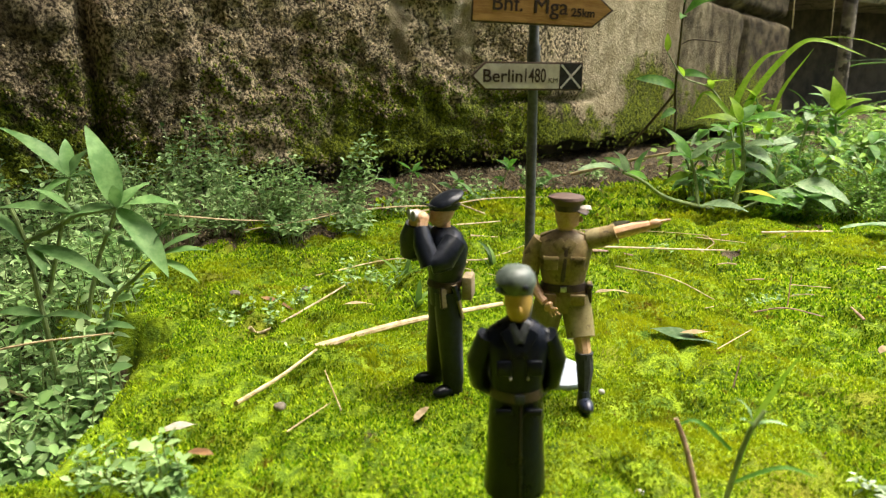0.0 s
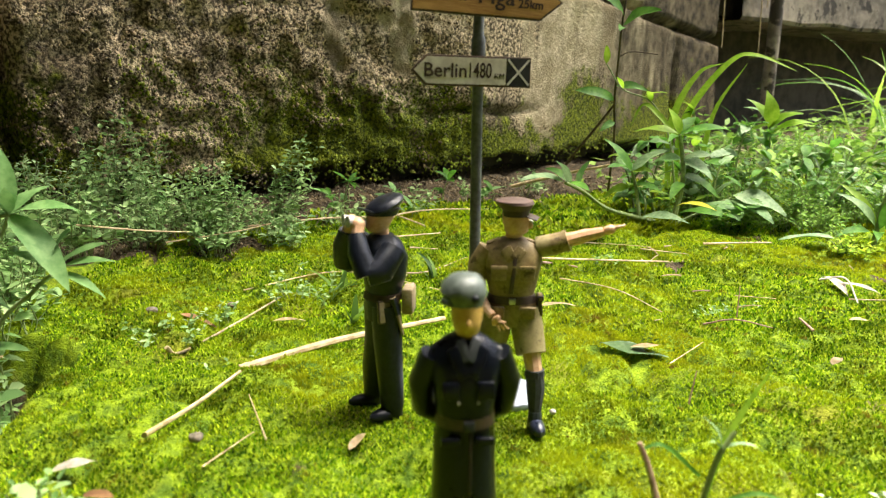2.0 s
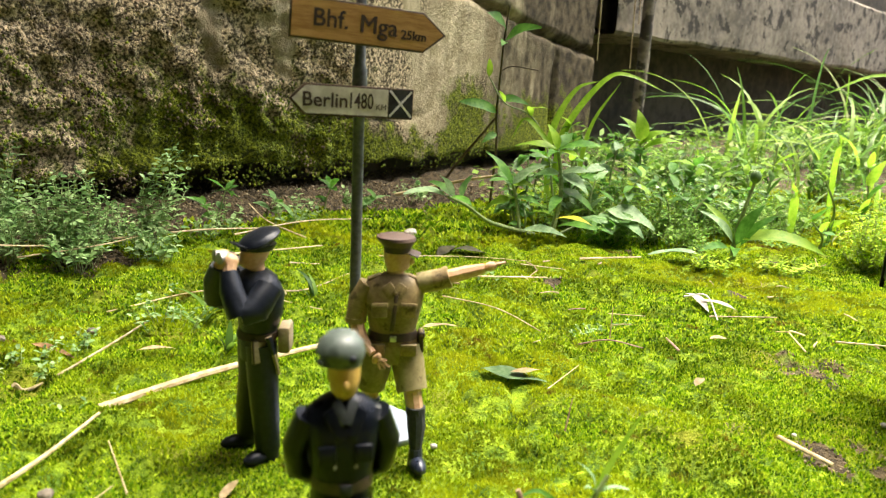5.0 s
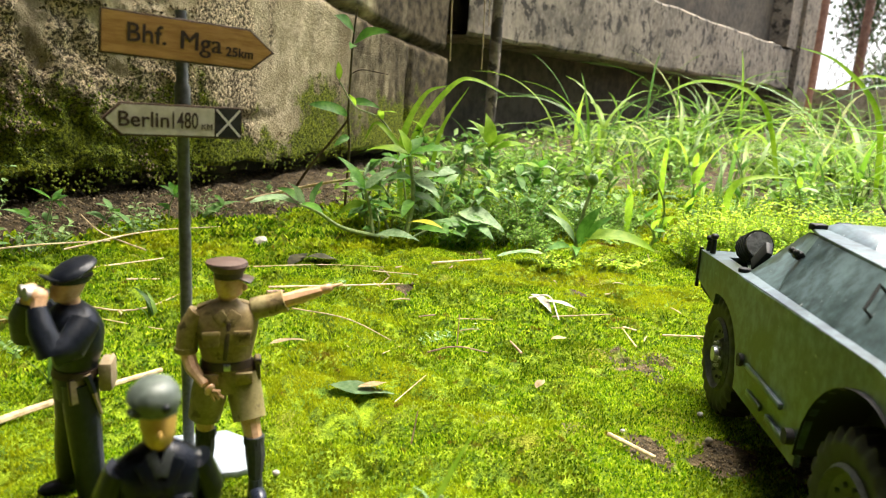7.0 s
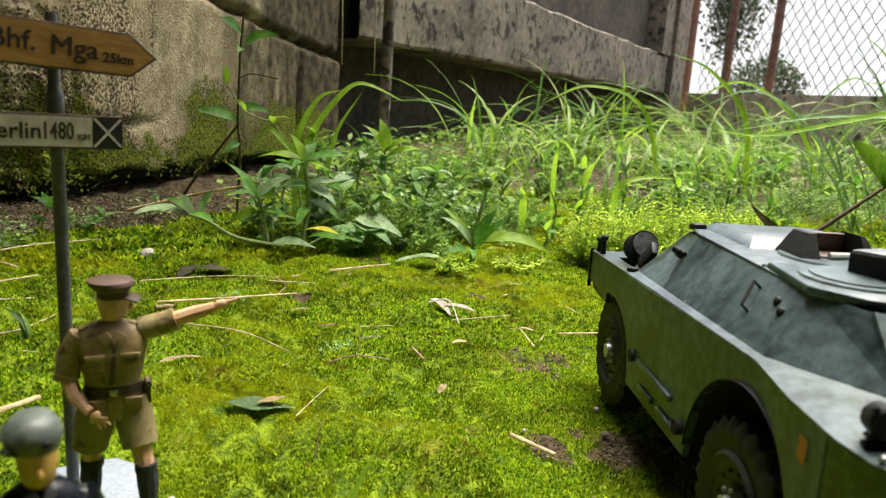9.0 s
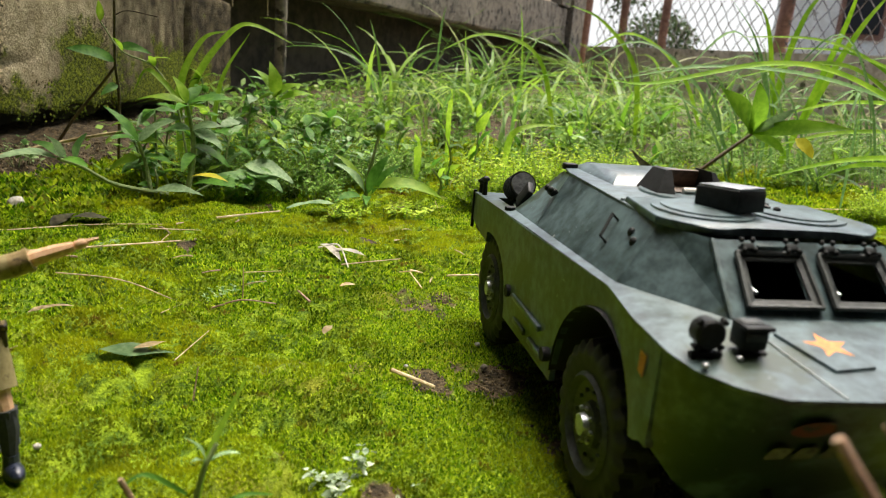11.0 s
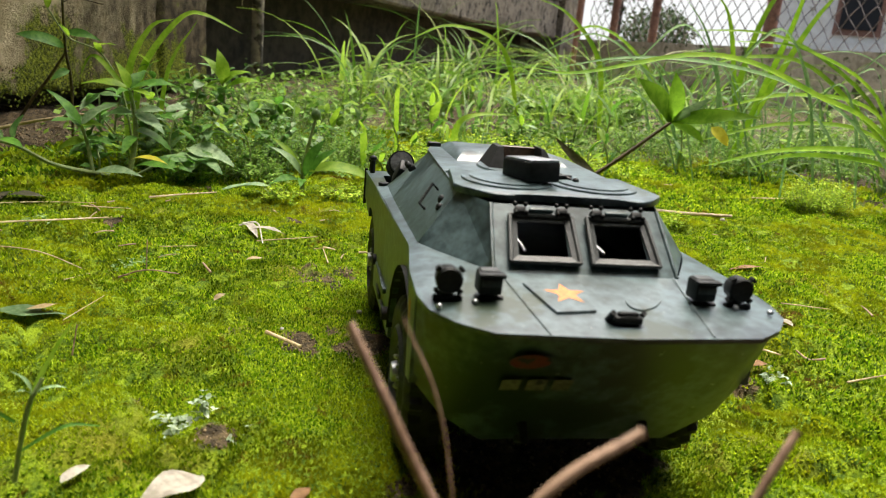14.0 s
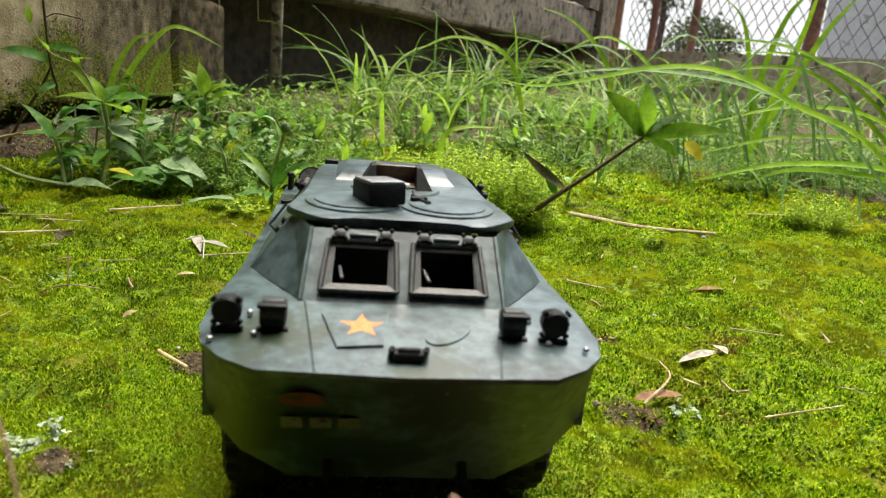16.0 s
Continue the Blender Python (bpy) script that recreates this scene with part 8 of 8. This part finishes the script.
bits = random.Random(15)
for k in range(46):
    x, y = bits.uniform(-1, 34), bits.uniform(23, 37)
    if k % 3 == 0:
        x, y = bits.uniform(26, 46), bits.uniform(8, 24)
    a, l = bits.uniform(0, 6.28), bits.uniform(0.25, 0.9)
    straw(((x, y), (x + 0.5 * l * math.cos(a) + bits.uniform(-0.06, 0.06), y + 0.5 * l * math.sin(a)), (x + l * math.cos(a), y + l * math.sin(a))), bits.uniform(0.05, 0.11), "tiny broken bit of dry straw in the moss", DRY if k % 4 else TWIG, "straw_bit")

CRUMB = island_random(surface("soil_crumbs", (0.03, 0.02, 0.01), (0.1, 0.07, 0.04), 300, 0.95), [(0.03, 0.022, 0.010), (0.09, 0.065, 0.03), (0.19, 0.14, 0.07), (0.32, 0.26, 0.16)])


def build_crumbs():
    """Crumbs of soil and grit on the bare places."""
    rng = np.random.default_rng(33)
    octa = np.array([(1, 0, 0), (-1, 0, 0), (0, 1, 0), (0, -1, 0), (0, 0, 1), (0, 0, -1)], float)
    octa_f = np.array([(0, 2, 4), (2, 1, 4), (1, 3, 4), (3, 0, 4), (2, 0, 5), (1, 2, 5), (3, 1, 5), (0, 3, 5)])
    v, f = [], []
    for zone, n, size in (((8, 36, 8, 26), 26000, 0.03), ((-12, 20, 34, 64), 16000, 0.06)):
        for _ in range(n):
            x, y = rng.uniform(zone[0], zone[1]), rng.uniform(zone[2], zone[3])
            if soil(x, y) < rng.uniform(0.4, 0.9):
                continue
            r = size * rng.uniform(0.4, 1.6) ** 1.5
            f.extend((octa_f + len(v)).tolist())
            v.extend((np.array((x, y, ground_z(x, y) + r * 0.3)) + octa * r * rng.uniform(0.6, 1.3, (6, 1))).tolist())
    ob = raw_mesh("soil_crumbs", v, f, CRUMB, smooth=False)
    tagged(ob, "loose crumbs of brown soil and pale grit", "soil", kind="stuff")


build_crumbs()

# thin twigs that stand close to the camera's way
for pts, r0, r1 in ((((13.6, 4.4, 0.0), (12.9, 5.3, 3.4), (12.3, 6.0, 5.2), (12.05, 6.6, 6.1)), 0.07, 0.05), (((13.2, 4.8, 0.0), (12.9, 5.5, 3.4), (12.8, 6.0, 5.2), (12.6, 6.5, 6.1)), 0.02, 0.016), (((10.4, 5.2, 0.0), (11.4, 4.8, 3.6), (12.4, 4.3, 5.4), (13.2, 4.0, 5.98)), 0.06, 0.045), (((14.6, 4.6, 0.0), (15.2, 4.5, 2.4), (16.0, 4.3, 4.2), (16.5, 4.25, 4.95)), 0.065, 0.05)):
    t = thing("dry_twig", (0, 0, 0), 0, "thin dry brown twig standing up from the moss", "twig", "twigs near the toy car")
    stem_part(t, curve_points(pts), r0, r1, TWIG)
g = thing("grass_seedling", (0, 0, 0), 0, "thin young grass with a pale broken stalk", "grass")
blade_part(g, ((9.9, 15.1, 0.0), (10.3, 15.2, 1.6), (10.7, 15.3, 2.4), (11.1, 15.4, 3.0)), 0.1, LEAF_LIGHT)
blade_part(g, ((10.0, 15.1, 0.6), (10.8, 15.0, 1.0), (11.4, 14.9, 0.9)), 0.07, LEAF_GREEN)
blade_part(g, ((10.0, 15.2, 1.2), (9.4, 15.3, 1.7), (9.0, 15.3, 1.6)), 0.07, LEAF_GREEN)
stem_part(g, curve_points([(9.9, 15.1, 0.0), (10.2, 15.15, 1.4), (10.5, 15.2, 2.0)]), 0.05, 0.04, STEM)
stem_part(g, curve_points([(9.5, 15.0, 0.0), (9.2, 15.2, 1.2), (9.0, 15.3, 1.75)]), 0.06, 0.045, TWIG)
for tip in ((10.0, 15.0, 1.9), (10.9, 15.1, 1.75), (10.0, 15.3, 2.2)):
    leaf_part(g, (10.3, 15.17, 1.7), tip, 0.12, LEAF_GREY)


# ---- beyond the fence ----
FAR_LEAF = island_random(surface("far_leaf", (0.03, 0.06, 0.02), (0.06, 0.1, 0.03), 5, 0.6, through_light=0.3), [(0.02, 0.04, 0.012), (0.05, 0.09, 0.025), (0.09, 0.13, 0.04)])


def far_tree(x, y, height, spread, seed, low=0.35):
    """A tree with limbs and a crown of many loose leaves."""
    rng = np.random.default_rng(seed)
    tree = thing("tree", (x, y, 0), 0, "tree with a brown trunk and loose dark green crown", "tree", "trees beyond the fence")
    bm = bmesh.new()
    tube(bm, [(0, 0, -5), (2, 0, height * 0.3), (0, 3, height * 0.7), (4, 2, height)], [height * 0.02, height * 0.016, height * 0.011, 1.5], 9)
    part("trunk", bm, BARK, tree)
    v, f = [], []
    for k in range(9):
        a, z = rng.uniform(0, 6.28), height * rng.uniform(low, 0.95)
        tip = np.array((math.cos(a) * spread * rng.uniform(0.5, 1), math.sin(a) * spread * rng.uniform(0.5, 1), z + height * rng.uniform(-0.05, 0.2)))
        bm = bmesh.new()
        tube(bm, [(0, 0, z), tuple(tip * 0.5 + np.array((0, 0, z * 0.5 + 3))), tuple(tip)], [height * 0.011, height * 0.008, 0.7], 6)
        part("limb", bm, BARK, tree)
        for _ in range(420):
            c = tip * rng.uniform(0.45, 1.05) + rng.normal(0, spread * 0.17, 3) + np.array((0, 0, z * 0.25 * rng.uniform(0, 1)))
            d, s = rng.normal(0, 1, 3), rng.normal(0, 1, 3)
            d /= np.linalg.norm(d)
            s = np.cross(d, s)
            s /= np.linalg.norm(s)
            l = rng.uniform(3, 6)
            b = len(v)
            v += [c, c + d * l * 0.5 + s * l * 0.2, c + d * l, c + d * l * 0.5 - s * l * 0.2]
            f.append((b, b + 1, b + 2, b + 3))
    ob = raw_mesh("crown", v, f, FAR_LEAF, tree, smooth=False)
    ob["kind"] = "stuff"


far_tree(430, 363, 150, 34, 1, 0.5)


def far_bush(x, y, width, height, seed):
    """A round bush of loose leaves on a few stems."""
    rng = np.random.default_rng(seed)
    bush = thing("round_bush", (x, y, 0), 0, "round green bush beyond the fence", "bush", "bushes beyond the fence")
    v, f = [], []
    for k in range(5):
        a = k * 1.3
        bm = bmesh.new()
        tube(bm, [(0, 0, -3), (math.cos(a) * width * 0.2, math.sin(a) * width * 0.2, height * 0.5), (math.cos(a) * width * 0.35, math.sin(a) * width * 0.35, height * 0.8)], [2, 1.4, 0.6], 6)
        part("limb", bm, BARK, bush)
    for _ in range(2600):
        u = rng.normal(0, 1, 3)
        u /= np.linalg.norm(u)
        k = rng.uniform(0.55, 1.0) * (1 + 0.18 * lump(u[0] * 3, u[2] * 3 + seed, 1, 2.1))
        c = np.array((u[0] * width * 0.5 * k, u[1] * width * 0.5 * k, height * 0.5 + u[2] * height * 0.5 * k))
        d, w = rng.normal(0, 1, 3), rng.normal(0, 1, 3)
        d /= np.linalg.norm(d)
        w = np.cross(d, w)
        w /= np.linalg.norm(w)
        l = rng.uniform(3, 7)
        b = len(v)
        v += [c, c + d * l * 0.5 + w * l * 0.25, c + d * l, c + d * l * 0.5 - w * l * 0.25]
        f.append((b, b + 1, b + 2, b + 3))
    raw_mesh("crown", v, f, FAR_LEAF, bush, smooth=False)["kind"] = "stuff"


far_bush(635, 484, 80, 70, 5)


def build_far_house():
    """Pale plastered house beyond the fence, seen at its corner."""
    house = thing("house", (0, 0, 0), 0, "pale cream plastered house beyond the fence", "house")
    a, b = Vector((793, 455, 0)), Vector((930, 205, 0))
    d = (b - a).normalized()
    n = Vector((-d.y, d.x, 0)) if Vector((-d.y, d.x, 0)).dot(a) < 0 else Vector((d.y, -d.x, 0))

    def block(s0, s1, o0, o1, z0, z1):
        bm = bmesh.new()
        p = [tuple(a + d * s + n * o) for s in (s0, s1) for o in (o0, o1)]
        polyfaces(bm, [(x, y, z) for x, y, _ in p for z in (z0, z1)], [(0, 1, 3, 2), (4, 6, 7, 5), (0, 4, 5, 1), (2, 3, 7, 6), (0, 2, 6, 4), (1, 5, 7, 3)])
        return bm
    part("wall", block(0, 285, -160, 0, -5, 260), CREAM, house, smooth=False)
    part("plinth", block(-3, 288, -163, 3, -5, 34), BRICK_LOW, house, smooth=False)
    part("roof", block(-20, 305, -180, 26, 260, 272), RUST, house, "rusty red roof edge", smooth=False)
    for s in (62, 190):
        w = part("window", block(s, s + 46, -8, 2, 60, 150), RUST, house, "window with a rusty red frame", smooth=False)
        part("pane", block(s + 5, s + 41, -4, 4, 66, 144), INTERIOR, w, "dark window pane", smooth=False)


CREAM = surface("cream_plaster", (0.72, 0.68, 0.57), (0.86, 0.83, 0.73), 3, 0.85, bump=0.05, spots=(0.42, 0.38, 0.28), spot_scale=6, spot_cut=0.6)
build_far_house()


def build_backdrop():
    """Plain bright hazy sky far behind the trees."""
    mat = bpy.data.materials.new("hazy_sky")
    mat.use_nodes = True
    nt = mat.node_tree
    em = nt.nodes.new("ShaderNodeEmission")
    em.inputs["Color"].default_value = (0.93, 0.97, 1.0, 1)
    em.inputs["Strength"].default_value = 0.5
    nt.links.new(em.outputs[0], nt.nodes["Material Output"].inputs["Surface"])
    bm = bmesh.new()
    run = []
    for a in np.linspace(5, 62, 20):
        c, d = math.cos(radians(a)) * 1800, math.sin(radians(a)) * 1800
        run.append((bm.verts.new((c, d, -20)), bm.verts.new((c, d, 420))))
    for (a0, b0), (a1, b1) in zip(run, run[1:]):
        bm.faces.new((a0, a1, b1, b0))
    tagged(finish(bm, "backdrop", mat), "plain white hazy sky beyond the trees", "sky", kind="structure")


build_backdrop()
